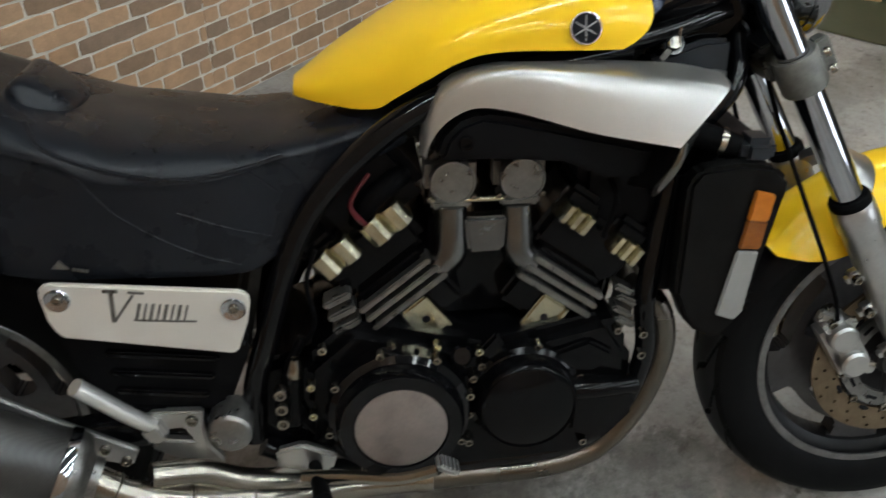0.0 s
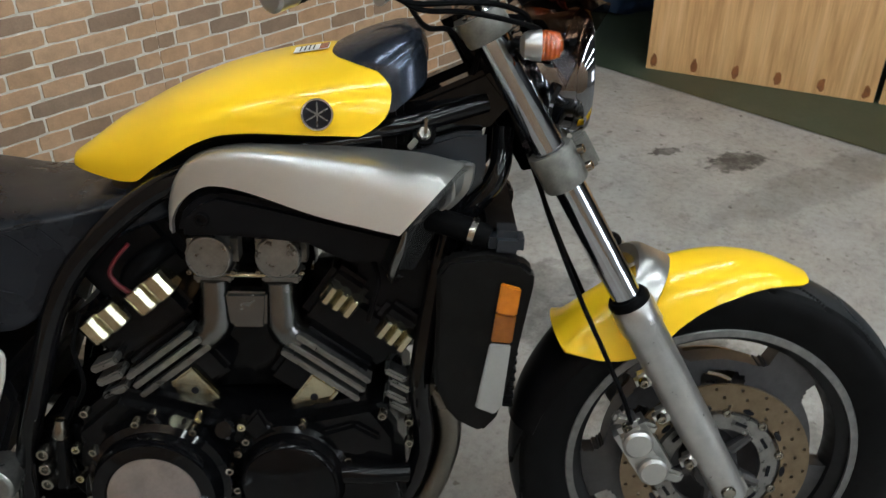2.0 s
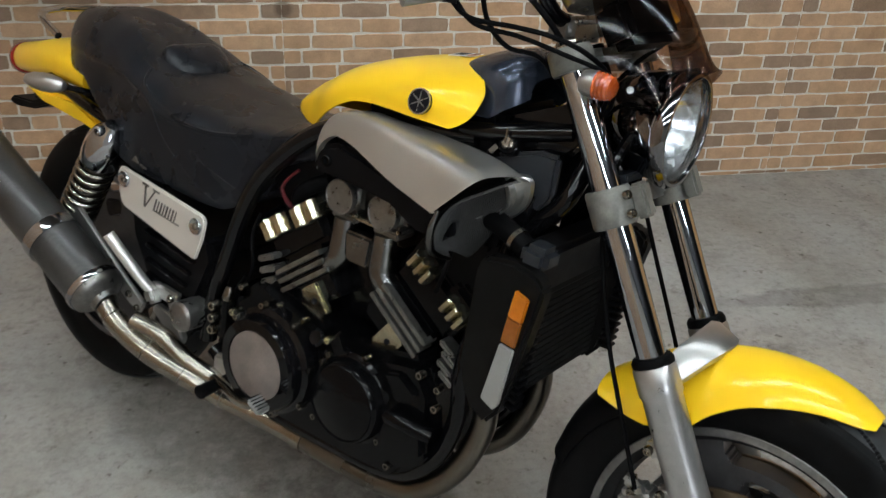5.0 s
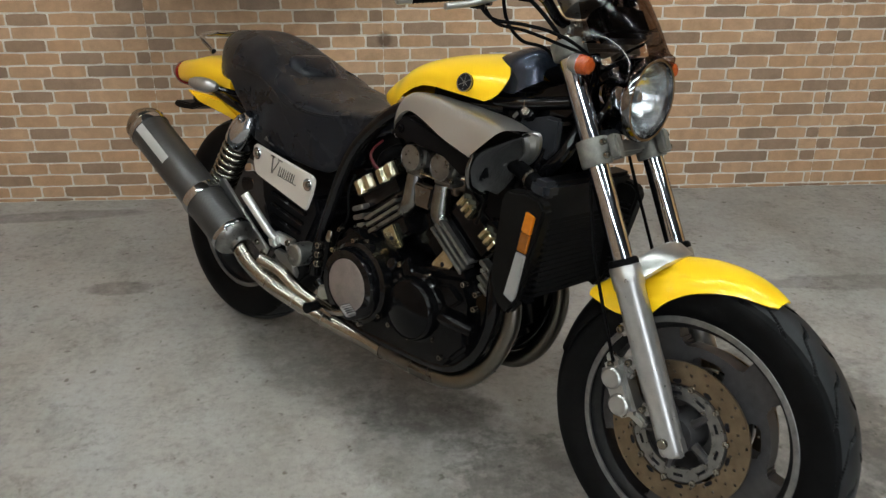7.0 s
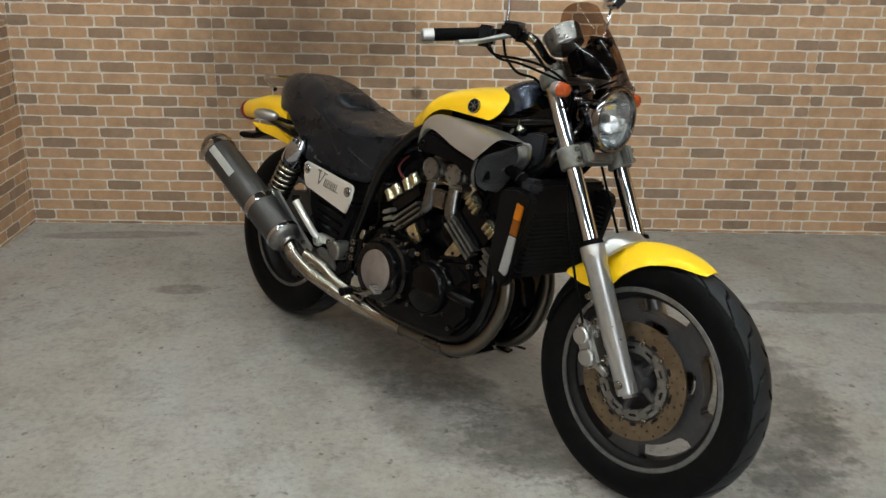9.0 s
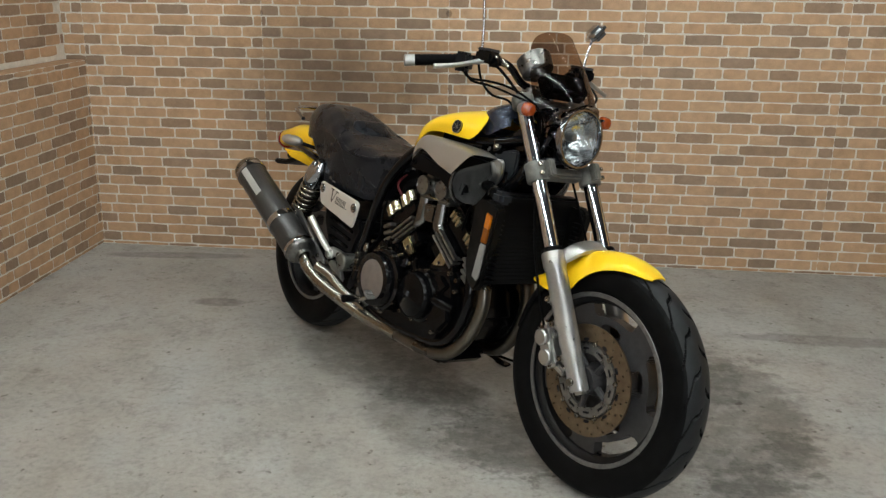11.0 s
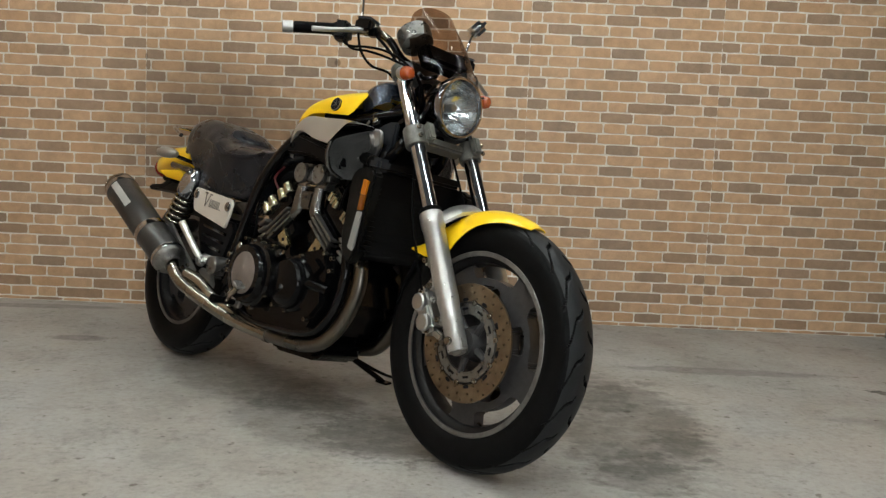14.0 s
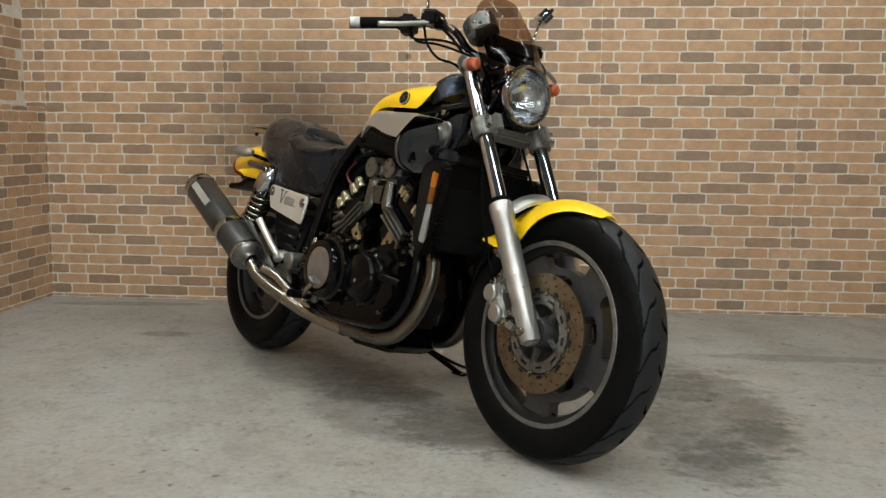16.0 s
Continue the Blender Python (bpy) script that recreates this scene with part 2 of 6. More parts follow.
YELLOW = surface("yellow_paint", (0.97, 0.60, 0.008), 0.50, 0.0, 0.012, 6, 300, 0.0, coat=0.75, rough_vary=0.0, coat_rough=0.13, spec=0.15)
ALUMINIUM = surface("brushed_aluminium", (0.92, 0.908, 0.882), 0.34, 0.86, 0.04, 5, 420, 0.0, rough_vary=0.03)
SATIN_COVER = surface("satin_aluminium", (0.86, 0.835, 0.785), 0.34, 0.60, 0.05, 8, 420, 0.0, rough_vary=0.03)
CAST = surface("cast_aluminium", (0.46, 0.457, 0.445), 0.31, 0.92, 0.07, 40, 420, 0.0, rough_vary=0.025)
SLIDER = surface("pitted_alloy", (0.44, 0.436, 0.426), 0.31, 0.82, 0.09, 60, 420, 0.025, rough_vary=0.04)
CLAMP_GREY = surface("painted_grey_alloy", (0.135, 0.133, 0.120), 0.46, 0.15, 0.30, 70, 300, 0.15, stain=(0.06, 0.058, 0.052), stain_amount=0.4, rough_vary=0.08)
CHROME = surface("chrome", (0.48, 0.495, 0.53), 0.055, 1.0, 0.05, 40, 300, 0.0, rough_vary=0.02)
STEEL = surface("bright_steel", (0.30, 0.275, 0.235), 0.24, 1.0, 0.12, 30, 240, 0.0, stain=(0.20, 0.15, 0.095), stain_amount=0.35, rough_vary=0.04)
PIPE = surface("exhaust_steel", (0.150, 0.136, 0.116), 0.30, 1.0, 0.12, 7, 240, 0.0, stain=(0.21, 0.155, 0.095), stain_amount=0.35, rough_vary=0.04)
ZINC = surface("yellowed_zinc", (0.60, 0.555, 0.40), 0.22, 1.0, 0.16, 60, 300, 0.06, stain=(0.16, 0.135, 0.085), stain_amount=0.5, rough_vary=0.06)
WORN_PLASTIC = surface("worn_black_plastic", (0.0058, 0.0056, 0.0054), 0.48, 0.0, 0.3, 30, 320, 0.1, stain=(0.014, 0.012, 0.010), stain_amount=0.3, spec=0.08)
BLACK = surface("black_engine_paint", (0.0026, 0.0026, 0.0030), 0.15, 0.0, 0.3, 30, 260, 0.05, stain=(0.006, 0.0055, 0.005), stain_amount=0.3, spec=0.14, rough_vary=0.06)
GLOSS_BLACK = surface("gloss_black_paint", (0.0025, 0.0025, 0.0030), 0.07, 0.0, 0.2, 15, 240, 0.0, spec=0.26, rough_vary=0.02)
PLASTIC = surface("black_plastic", (0.0034, 0.0034, 0.0040), 0.42, 0.0, 0.25, 24, 320, 0.10, spec=0.09, rough_vary=0.08)
GREY_PLASTIC = surface("weathered_grey_plastic", (0.016, 0.018, 0.022), 0.42, 0.0, 0.15, 24, 320, 0.06, spec=0.28, rough_vary=0.06)
VINYL = surface("black_vinyl", (0.0084, 0.0096, 0.0126), 0.30, 0.0, 0.12, 14, 520, 0.35, rough_vary=0.07, spec=0.20)
RUBBER = surface("tyre_rubber", (0.0046, 0.0046, 0.0049), 0.46, 0.0, 0.3, 24, 300, 0.08, rough_vary=0.08, stain=(0.009, 0.0086, 0.008), stain_amount=0.3, spec=0.055)
TREAD = surface("worn_tread_rubber", (0.0165, 0.0177, 0.0193), 0.50, 0.0, 0.25, 14, 300, 0.08, rough_vary=0.06, stain=(0.030, 0.029, 0.027), stain_amount=0.3, spec=0.22)
HOSE = surface("black_rubber_hose", (0.0030, 0.0030, 0.0033), 0.55, 0.0, 0.2, 30, 240, 0.0, spec=0.03)
WHEEL_GREY = surface("grey_wheel_paint", (0.054, 0.052, 0.054), 0.42, 0.35, 0.22, 60, 320, 0.10, stain=(0.025, 0.023, 0.021), stain_amount=0.5, rough_vary=0.06)
RIM_WELL = surface("black_rim_paint", (0.010, 0.010, 0.011), 0.45, 0.2, 0.25, 60, 320, 0.08, stain=(0.022, 0.020, 0.018), stain_amount=0.4, spec=0.25)
LIP = surface("worn_rim_lip", (0.20, 0.197, 0.195), 0.38, 0.75, 0.25, 60, 220, 0.1, rough_vary=0.06)
DISC = surface("brown_brake_disc", (0.195, 0.145, 0.092), 0.36, 0.85, 0.2, 40, 200, 0.08, stain=(0.13, 0.085, 0.05), stain_amount=0.5, rough_vary=0.05)
CARBON = woven("carbon_cloth", (0.030, 0.0285, 0.027), 420)
# chrome with the dim surroundings it mirrors darkened into its colour
DIMMED_CHROME = surface("shaded_chrome", (0.22, 0.22, 0.23), 0.05, 1.0, 0.04, 40, 300, 0.0, rough_vary=0.01)
MESH = surface("fine_wire", (0.105, 0.105, 0.105), 0.45, 0.4, 0.12, 40, 300, 0.0)
DASH = surface("dark_metallic_grey", (0.085, 0.105, 0.150), 0.26, 0.65, 0.08, 10, 400, 0.0, coat=0.7, rough_vary=0.02, coat_rough=0.03)
DARK_FIN = surface("grimy_alloy", (0.22, 0.216, 0.205), 0.34, 0.9, 0.25, 60, 300, 0.10, stain=(0.06, 0.054, 0.045), stain_amount=0.5, rough_vary=0.08)
DULL_ALLOY = surface("dull_alloy", (0.165, 0.164, 0.163), 0.24, 1.0, 0.10, 40, 300, 0.05, rough_vary=0.05)
DULL_CAP = surface("dull_zinc_cap", (0.21, 0.205, 0.195), 0.32, 0.85, 0.22, 60, 300, 0.12, rough_vary=0.08)
DARK_AMBER = surface("dark_amber_plastic", (0.20, 0.058, 0.003), 0.22, 0.0, 0.15, 60, 400, 0.2, coat=0.6, rough_vary=0.03)
BACKING = surface("dull_black", (0.006, 0.006, 0.006), 0.9, 0.0, 0.3, 40, 300, 0.2, spec=0.1)
AMBER = surface("amber_plastic", (0.45, 0.135, 0.004), 0.22, 0.0, 0.15, 60, 400, 0.2, coat=0.6, rough_vary=0.03)
ORANGE_LENS = surface("orange_lens", (0.33, 0.055, 0.008), 0.2, 0.0, 0.2, 60, 340, 0.25, coat=0.6, rough_vary=0.03)
RED_LENS = surface("red_lens", (0.24, 0.010, 0.008), 0.2, 0.0, 0.12, 30, 240, 0.05, coat=0.6)
RED_WIRE = surface("red_cable", (0.085, 0.004, 0.008), 0.45, 0.0, 0.2, 30, 240, 0.05)
REFLECTOR_GREY = surface("grey_panel", (0.26, 0.258, 0.25), 0.42, 0.0, 0.08, 20, 260, 0.04, rough_vary=0.04)
STICKER = surface("faded_pink_metal", (0.22, 0.185, 0.168), 0.42, 0.45, 0.18, 26, 200, 0.04, stain=(0.10, 0.082, 0.075), stain_amount=0.5, rough_vary=0.06)
LABEL = surface("white_label", (0.70, 0.69, 0.66), 0.45, 0.0, 0.08, 20, 260, 0.03)
INK = surface("dark_ink", (0.010, 0.010, 0.012), 0.4, 0.0, 0.15, 40, 260, 0.0, spec=0.06)
LENS_GLASS = film_tint("headlamp_glass", (0.92, 0.95, 0.96))
REFLECTOR = surface("lamp_reflector", (0.66, 0.67, 0.68), 0.20, 1.0, 0.06, 60, 300, 0.25)
SMOKE = film_tint("smoked_acrylic", (0.34, 0.255, 0.20), 0.4)
MORTAR = mortar()
TAN = [(0.469, 0.293, 0.166), (0.488, 0.309, 0.179), (0.453, 0.276, 0.152), (0.5, 0.322, 0.191), (0.476, 0.3, 0.175)]
BROWN = [(0.278, 0.183, 0.119), (0.301, 0.199, 0.13), (0.26, 0.176, 0.118), (0.289, 0.186, 0.116)]
BRICK_ONE, BRICK_MANY = brick_surface("tan_brick", TAN, True), brick_surface("tan_brick_joined", TAN, False)
BROWN_ONE, BROWN_MANY = brick_surface("brown_brick", BROWN, True), brick_surface("brown_brick_joined", BROWN, False)
PLY = wood_sheet()
KNOT = surface("wood_knot", (0.30, 0.105, 0.028), 0.6, 0.0, 0.35, 40, 200, 0.1)
GREEN_FLOOR = surface("green_floor_paint", (0.046, 0.062, 0.038), 0.5, 0.0, 0.35, 4, 90, 0.15, stain=(0.11, 0.10, 0.08), stain_amount=0.45, rough_vary=0.1)
PLASTER = surface("grey_plaster", (0.40, 0.39, 0.365), 0.85, 0.0, 0.1, 3, 60, 0.2)
DARK_WALL = surface("dark_steel_sheet", (0.05, 0.05, 0.048), 0.6, 0.2, 0.2, 3, 60, 0.1)
CEILING_PAINT = surface("dark_ceiling_paint", (0.085, 0.088, 0.09), 0.9, 0.0, 0.1, 3, 60, 0.1)
WHITE_STEEL = surface("white_enamel", (0.75, 0.75, 0.73), 0.35, 0.0, 0.05, 10, 60, 0.0)
TUBE_GLOW = glowing("lit_tube", (0.94, 1.0, 0.945), TUBE_STRENGTH)
BLUE = surface("blue_tarpaulin", (0.022, 0.045, 0.105), 0.5, 0.0, 0.35, 14, 200, 0.2)
ORANGE_CORD = surface("orange_cord", (0.55, 0.10, 0.03), 0.5, 0.0, 0.2, 20, 200, 0.05)
CONCRETE = concrete()


# ---- shapes ----
def part(name, bm, material, parent=None, label="", smooth=38):
    """One mesh object under its thing or part."""
    bmesh.ops.recalc_face_normals(bm, faces=bm.faces)
    me = bpy.data.meshes.new(name)
    bm.to_mesh(me)
    bm.free()
    me.materials.append(material)
    if smooth:
        me.polygons.foreach_set("use_smooth", [True] * len(me.polygons))
        me.set_sharp_from_angle(angle=radians(smooth))
    ob = new(name, me)
    ob.parent = parent
    if label:
        ob["label"] = label
    return ob


def thing(name, label, category, m=None, group="", kind=""):
    ob = new(name)
    ob.empty_display_size = 0.1
    if m is not None:
        ob.matrix_world = m
    return tagged(ob, label, category, group, kind)


def curve_through(points, n):
    """n points on a smooth curve through the given ones."""
    p = [Vector(q) for q in points]
    p = [2 * p[0] - p[1], *p, 2 * p[-1] - p[-2]]
    out, spans = [], len(p) - 3
    for i in range(n):
        u = spans * i / (n - 1)
        k = min(int(u), spans - 1)
        t = u - k
        a, b, c, d = p[k:k + 4]
        out.append(0.5 * (2 * b + (c - a) * t + (2 * a - 5 * b + 4 * c - d) * t * t + (3 * b - a - 3 * c + d) * t ** 3))
    return out


def loft(rings, closed=True, caps=True, bm=None):
    bm = bm or bmesh.new()
    vs = [[bm.verts.new(p) for p in r] for r in rings]
    for a, b in zip(vs, vs[1:]):
        n = len(a)
        for i in range(n if closed else n - 1):
            j = (i + 1) % n
            bm.faces.new((a[i], a[j], b[j], b[i]))
    if closed and caps:
        bm.faces.new(vs[0][::-1])
        bm.faces.new(vs[-1])
    return bm


def tube(points, r, seg=12, n=0, bm=None):
    """A round rod along a smooth curve; r: one radius, or one for each given point."""
    n = n or (len(points) - 1) * 6 + 1
    rs = r if isinstance(r, (list, tuple)) else [r] * len(points)
    line = curve_through(points, n) if len(points) > 2 else [Vector(points[0]).lerp(Vector(points[1]), i / (n - 1)) for i in range(n)]
    rad = np.interp(np.linspace(0, len(points) - 1, n), range(len(points)), rs)
    t0 = (line[1] - line[0]).normalized()
    side = t0.orthogonal().normalized()
    rings = []
    for i, p in enumerate(line):
        t = (line[min(i + 1, n - 1)] - line[max(i - 1, 0)]).normalized()
        side = (side - t * side.dot(t)).normalized()
        up = t.cross(side)
        rings.append([p + (side * math.cos(a) + up * math.sin(a)) * float(rad[i]) for a in (2 * math.pi * k / seg for k in range(seg))])
    return loft(rings, bm=bm)


def lathe(profile, at, axis, seg=32, bm=None, closed=False):
    """Turns (radius, distance along the axis) round the axis through at."""
    ax = Vector(axis).normalized()
    u = ax.orthogonal().normalized()
    v = ax.cross(u)
    at = Vector(at)
    rings = [[at + ax * h + (u * math.cos(a) + v * math.sin(a)) * max(r, 1e-4) for a in (2 * math.pi * k / seg for k in range(seg))] for r, h in profile]
    bm = bm or bmesh.new()
    vs = [[bm.verts.new(p) for p in r] for r in rings]
    pairs = list(zip(vs, vs[1:])) + ([(vs[-1], vs[0])] if closed else [])
    for a, b in pairs:
        for i in range(seg):
            j = (i + 1) % seg
            bm.faces.new((a[i], a[j], b[j], b[i]))
    if not closed:
        bm.faces.new(vs[0][::-1])
        bm.faces.new(vs[-1])
    return bm


def soften(bm, width, segments=2):
    if width:
        bmesh.ops.bevel(bm, geom=[e for e in bm.edges if e.is_manifold and e.calc_face_angle(0) > 0.5], offset=width, segments=segments, affect="EDGES", clamp_overlap=True)
    return bm


def prism(outline, y0, y1, bevel=0.003, bm=None):
    """An outline of (x, z) made solid from y0 to y1."""
    b = bmesh.new()
    lo = [b.verts.new((x, y0, z)) for x, z in outline]
    hi = [b.verts.new((x, y1, z)) for x, z in outline]
    b.faces.new(lo)
    b.faces.new(hi[::-1])
    n = len(lo)
    for i in range(n):
        j = (i + 1) % n
        b.faces.new((lo[j], lo[i], hi[i], hi[j]))
    bmesh.ops.recalc_face_normals(b, faces=b.faces)
    soften(b, bevel)
    return merged(bm, b)


def merged(bm, b):
    if bm is None:
        return b
    me = bpy.data.meshes.new("joined")
    b.to_mesh(me)
    b.free()
    bm.from_mesh(me)
    bpy.data.meshes.remove(me)
    return bm


def block(at, size, bevel=0.003, m=None, bm=None, segments=2):
    """A box with rounded edges, centred at `at`, turned by the matrix m."""
    b = bmesh.new()
    bmesh.ops.create_cube(b, size=1.0)
    bmesh.ops.scale(b, vec=size, verts=b.verts)
    soften(b, bevel, segments)
    bmesh.ops.transform(b, matrix=Matrix.Translation(at) @ (m or Matrix()), verts=b.verts)
    return merged(bm, b)


def turn_y(degrees):
    """Tilts in the side view: positive leans the top forward."""
    return Matrix.Rotation(radians(degrees), 4, "Y")


def flipped(bm):
    """The same shape for the other side of the motorcycle."""
    b = bm.copy()
    bmesh.ops.scale(b, vec=(1, -1, 1), verts=b.verts)
    bmesh.ops.reverse_faces(b, faces=b.faces)
    return b


def both(name, bm, material, parent, label="", smooth=38):
    other = flipped(bm)
    return part(name, bm, material, parent, label, smooth), part(name, other, material, parent, label, smooth)


def bolt(at, axis, r=0.006, h=0.006, bm=None):
    return lathe([(0, -0.002), (r, -0.002), (r, h * 0.7), (r * 0.85, h), (r * 0.55, h), (r * 0.5, h * 0.5), (0, h * 0.5)], at, axis, 10, bm)


# ---- the place: a brick-papered corner of a workshop ----
WALL_Y, LEFT_X, END_X = 2.475, -0.981, 3.47
NICHE = (1.465, 2.475, 0.931, 1.615)  # y, y, z, z of the recess in the side wall


def slab(name, lo, hi, material, label="", category="", bevel=0.0):
    at = (Vector(lo) + Vector(hi)) / 2
    ob = part(name, block((0, 0, 0), Vector(hi) - Vector(lo), bevel), material, smooth=0)
    ob.location = at
    return tagged(ob, label, category, kind="structure") if label else ob


bm = bmesh.new()
bmesh.ops.create_grid(bm, x_segments=2, y_segments=2, size=7.0)
bmesh.ops.translate(bm, vec=(2.5, 0, 0), verts=bm.verts)
tagged(part("floor", bm, CONCRETE, smooth=0), "grey worn concrete workshop floor with oil stains and painted shade", "floor", kind="structure")
bm = bmesh.new()
bmesh.ops.create_grid(bm, x_segments=40, y_segments=60, size=1.0)
for v in bm.verts:
    k = 0.006 * noise.noise(Vector((0, v.co.y * 14, 3))) if v.co.x < -0.99 else 0
    v.co = Vector((3.457 + (v.co.x + 1) * 2.9 + k, v.co.y * 6.5, 0.004))
tagged(part("painted_floor", bm, GREEN_FLOOR, smooth=0), "dark green painted floor strip beside bare concrete", "floor", kind="structure")
back = tagged(slab("wall_north", (LEFT_X - 0.2, WALL_Y, 0), (END_X, WALL_Y + 0.12, CEILING), MORTAR), "wall faced with tan and brown brick relief, pale mortar", "wall", kind="structure")


def niche_wall():
    """The side wall, with a shallow recess beside the corner."""
    y0, y1, z0, z1 = NICHE
    b = bmesh.new()
    block((LEFT_X - 0.10, (y0 - 6.5) / 2, CEILING / 2), (0.20, y0 + 6.5, CEILING), 0, bm=b)
    block((LEFT_X - 0.10, (y0 + WALL_Y) / 2, z0 / 2), (0.20, WALL_Y - y0, z0), 0, bm=b)
    block((LEFT_X - 0.10, (y0 + WALL_Y) / 2, (z1 + CEILING) / 2), (0.20, WALL_Y - y0, CEILING - z1), 0, bm=b)
    block((LEFT_X - 0.15, (y0 + WALL_Y) / 2, (z0 + z1) / 2), (0.10, WALL_Y - y0, z1 - z0), 0, bm=b)
    return b


side = tagged(part("wall_west", niche_wall(), MORTAR, smooth=0), "side wall with brick relief and a shallow recess", "wall", kind="structure")
b = bmesh.new()
for z in (NICHE[2] + 0.0015, NICHE[3] - 0.0015):
    block((LEFT_X - 0.050, (NICHE[0] + WALL_Y) / 2, z), (0.098, WALL_Y - NICHE[0] - 0.01, 0.003), 0, bm=b)
part("recess_lining", b, BRICK_MANY, side, "brown brick lining of the recess", 0)
# added wall and window, both out of view; they shape light and reflections
b = bmesh.new()
x0, x1, z0, z1 = UNSEEN_WINDOW
for lo, hi in (((-1.2, 0), (x0, CEILING)), ((x1, 0), (9.3, CEILING)), ((x0, 0), (x1, z0)), ((x0, z1), (x1, CEILING))):
    block(((lo[0] + hi[0]) / 2, SOUTH_Y - 0.08, (lo[1] + hi[1]) / 2), (hi[0] - lo[0], 0.12, hi[1] - lo[1]), 0, bm=b)
tagged(part("wall_south", b, PLASTER, smooth=0), "unseen grey plaster wall added behind the camera, with a window opening", "wall", kind="structure")
frame_1 = thing("window_1", "assumed steel-framed window, out of view", "window", kind="structure")
for k in range(5):
    part("window_frame", block((x0 + (x1 - x0) * k / 4, SOUTH_Y + 0.0, (z0 + z1) / 2), (0.05, 0.04, z1 - z0), 0.004), WHITE_STEEL, frame_1)
for z in (z0, (z0 + z1) / 2, z1):
    part("window_rail", block(((x0 + x1) / 2, SOUTH_Y + 0.03, z), (x1 - x0, 0.04, 0.05), 0.004), WHITE_STEEL, frame_1)
# unseen walls, added to close the dark room on these two sides
slab("wall_east", (9.2, -6.5, 0), (9.3, 6.5, CEILING), DARK_WALL, "unseen dark sheet wall added to close the far end", "wall")
slab("wall_far", (-1.2, 6.4, 0), (9.3, 6.5, CEILING), DARK_WALL, "unseen dark sheet wall added behind the brick partition", "wall")
slab("ceiling", (-1.2, -6.6, CEILING), (9.3, 6.5, CEILING + 0.1), CEILING_PAINT, "dark grey painted workshop ceiling", "ceiling")


def ceiling_light(x, y, turn):
    ob = thing("ceiling_light", "white steel ceiling light with two lit tubes", "ceiling light", pose(x, y, CEILING, 0, 0, turn), "ceiling lights")
    part("housing", prism([(-0.62, -0.002), (0.62, -0.002), (0.60, -0.045), (-0.60, -0.045)], -0.07, 0.07, 0.004), WHITE_STEEL, ob)
    for s in (-0.04, 0.04):
        part("lamp_tube", tube([(-0.58, s, -0.066), (0.58, s, -0.066)], 0.014, 10, 3), TUBE_GLOW, ob, "glowing fluorescent tube")
    return ob


first_light = ceiling_light(*FITTINGS[0])
for x, y, turn in FITTINGS[1:]:
    copy_thing(first_light, pose(x, y, CEILING, 0, 0, turn))


# ---- beyond the end of the wall ----
def plywood(a, b, height, lean, label):
    """A sheet on edge from a to b on the floor."""
    d = Vector(b) - Vector(a)
    w = d.length
    ob = thing("plywood_sheet", label, "plywood sheet", pose(a[0], a[1], 0.004, 0, 0, math.degrees(math.atan2(d.y, d.x))) @ pose(0, 0, 0, lean), "plywood sheets")
    bm = block((w / 2, 0, height / 2), (w, 0.012, height), 0.0015)
    part("board", bm, PLY, ob)
    return ob, w


ply, wide = plywood((3.580, 1.880), (3.885, 1.045), 1.82, 3.0, "pale plywood sheet standing on edge with rusty marks")
for i in range(6):
    b = bmesh.new()
    ring = []
    for k in range(14):
        a = 2 * math.pi * k / 14
        r = 1 + 0.35 * noise.noise(Vector((math.cos(a) * 2, math.sin(a) * 2, i * 3.1)))
        ring.append(Vector((0.03 + i * 0.165 + 0.014 * r * math.cos(a), -0.0066, 0.035 + 0.028 * r * math.sin(a) * (1.3 if math.sin(a) > 0 else 0.8))))
    b.faces.new([b.verts.new(p) for p in ring])
    part("stain_mark", b, KNOT, ply, "rust-brown stain")
ply2, wide2 = plywood((3.892, 1.026), (4.18, 0.235), 1.82, 3.0, "pale plywood board with a dark disc for a round hole")
# no hole is cut: an ink disc gives its darkness
part("hole", lathe([(0, 0), (0.02, 0), (0.02, 0.0008), (0, 0.0008)], (0.06, -0.0062, 0.085), (0, -1, 0), 20), INK, ply2, "dark disc in place of a round hole")


def bundle():
    """A slack tarpaulin bundle on the floor."""
    b = bmesh.new()
    bmesh.ops.create_icosphere(b, subdivisions=5, radius=1.0)
    for v in b.verts:
        p = v.co.copy()
        k = 1 + 0.22 * noise.noise(p * 1.6) + 0.10 * noise.noise(p * 4.1 + Vector((5, 0, 0))) + 0.04 * noise.noise(p * 9)
        v.co = Vector((p.x * 0.26 * k, p.y * 0.22 * k, max(-0.14, p.z * 0.19 * k)))
    return b


sack = part("tarpaulin", bundle(), BLUE)
sack.location = (4.25, 2.44, 0.145)
tagged(sack, "dark blue crumpled tarpaulin heaped on green floor", "tarpaulin")


def cord():
    pts = []
    for i in range(64):
        a = 2 * math.pi * i / 15
        r = 0.20 + 0.03 * math.sin(i * 1.7)
        pts.append((r * 1.1 * math.cos(a), r * math.sin(a), 0.012 + 0.0005 * i + 0.008 * math.sin(i * 2.3)))
    pts += [(-0.10, 0.35, 0.012), (-0.25, 0.6, 0.01), (-0.2, 0.9, 0.01)]
    return tube(pts, 0.006, 8, 400)


coil = part("extension_cord", cord(), ORANGE_CORD)
coil.location = (3.78, 2.68, 0.004)
tagged(coil, "orange extension cord coiled on green floor", "cord")


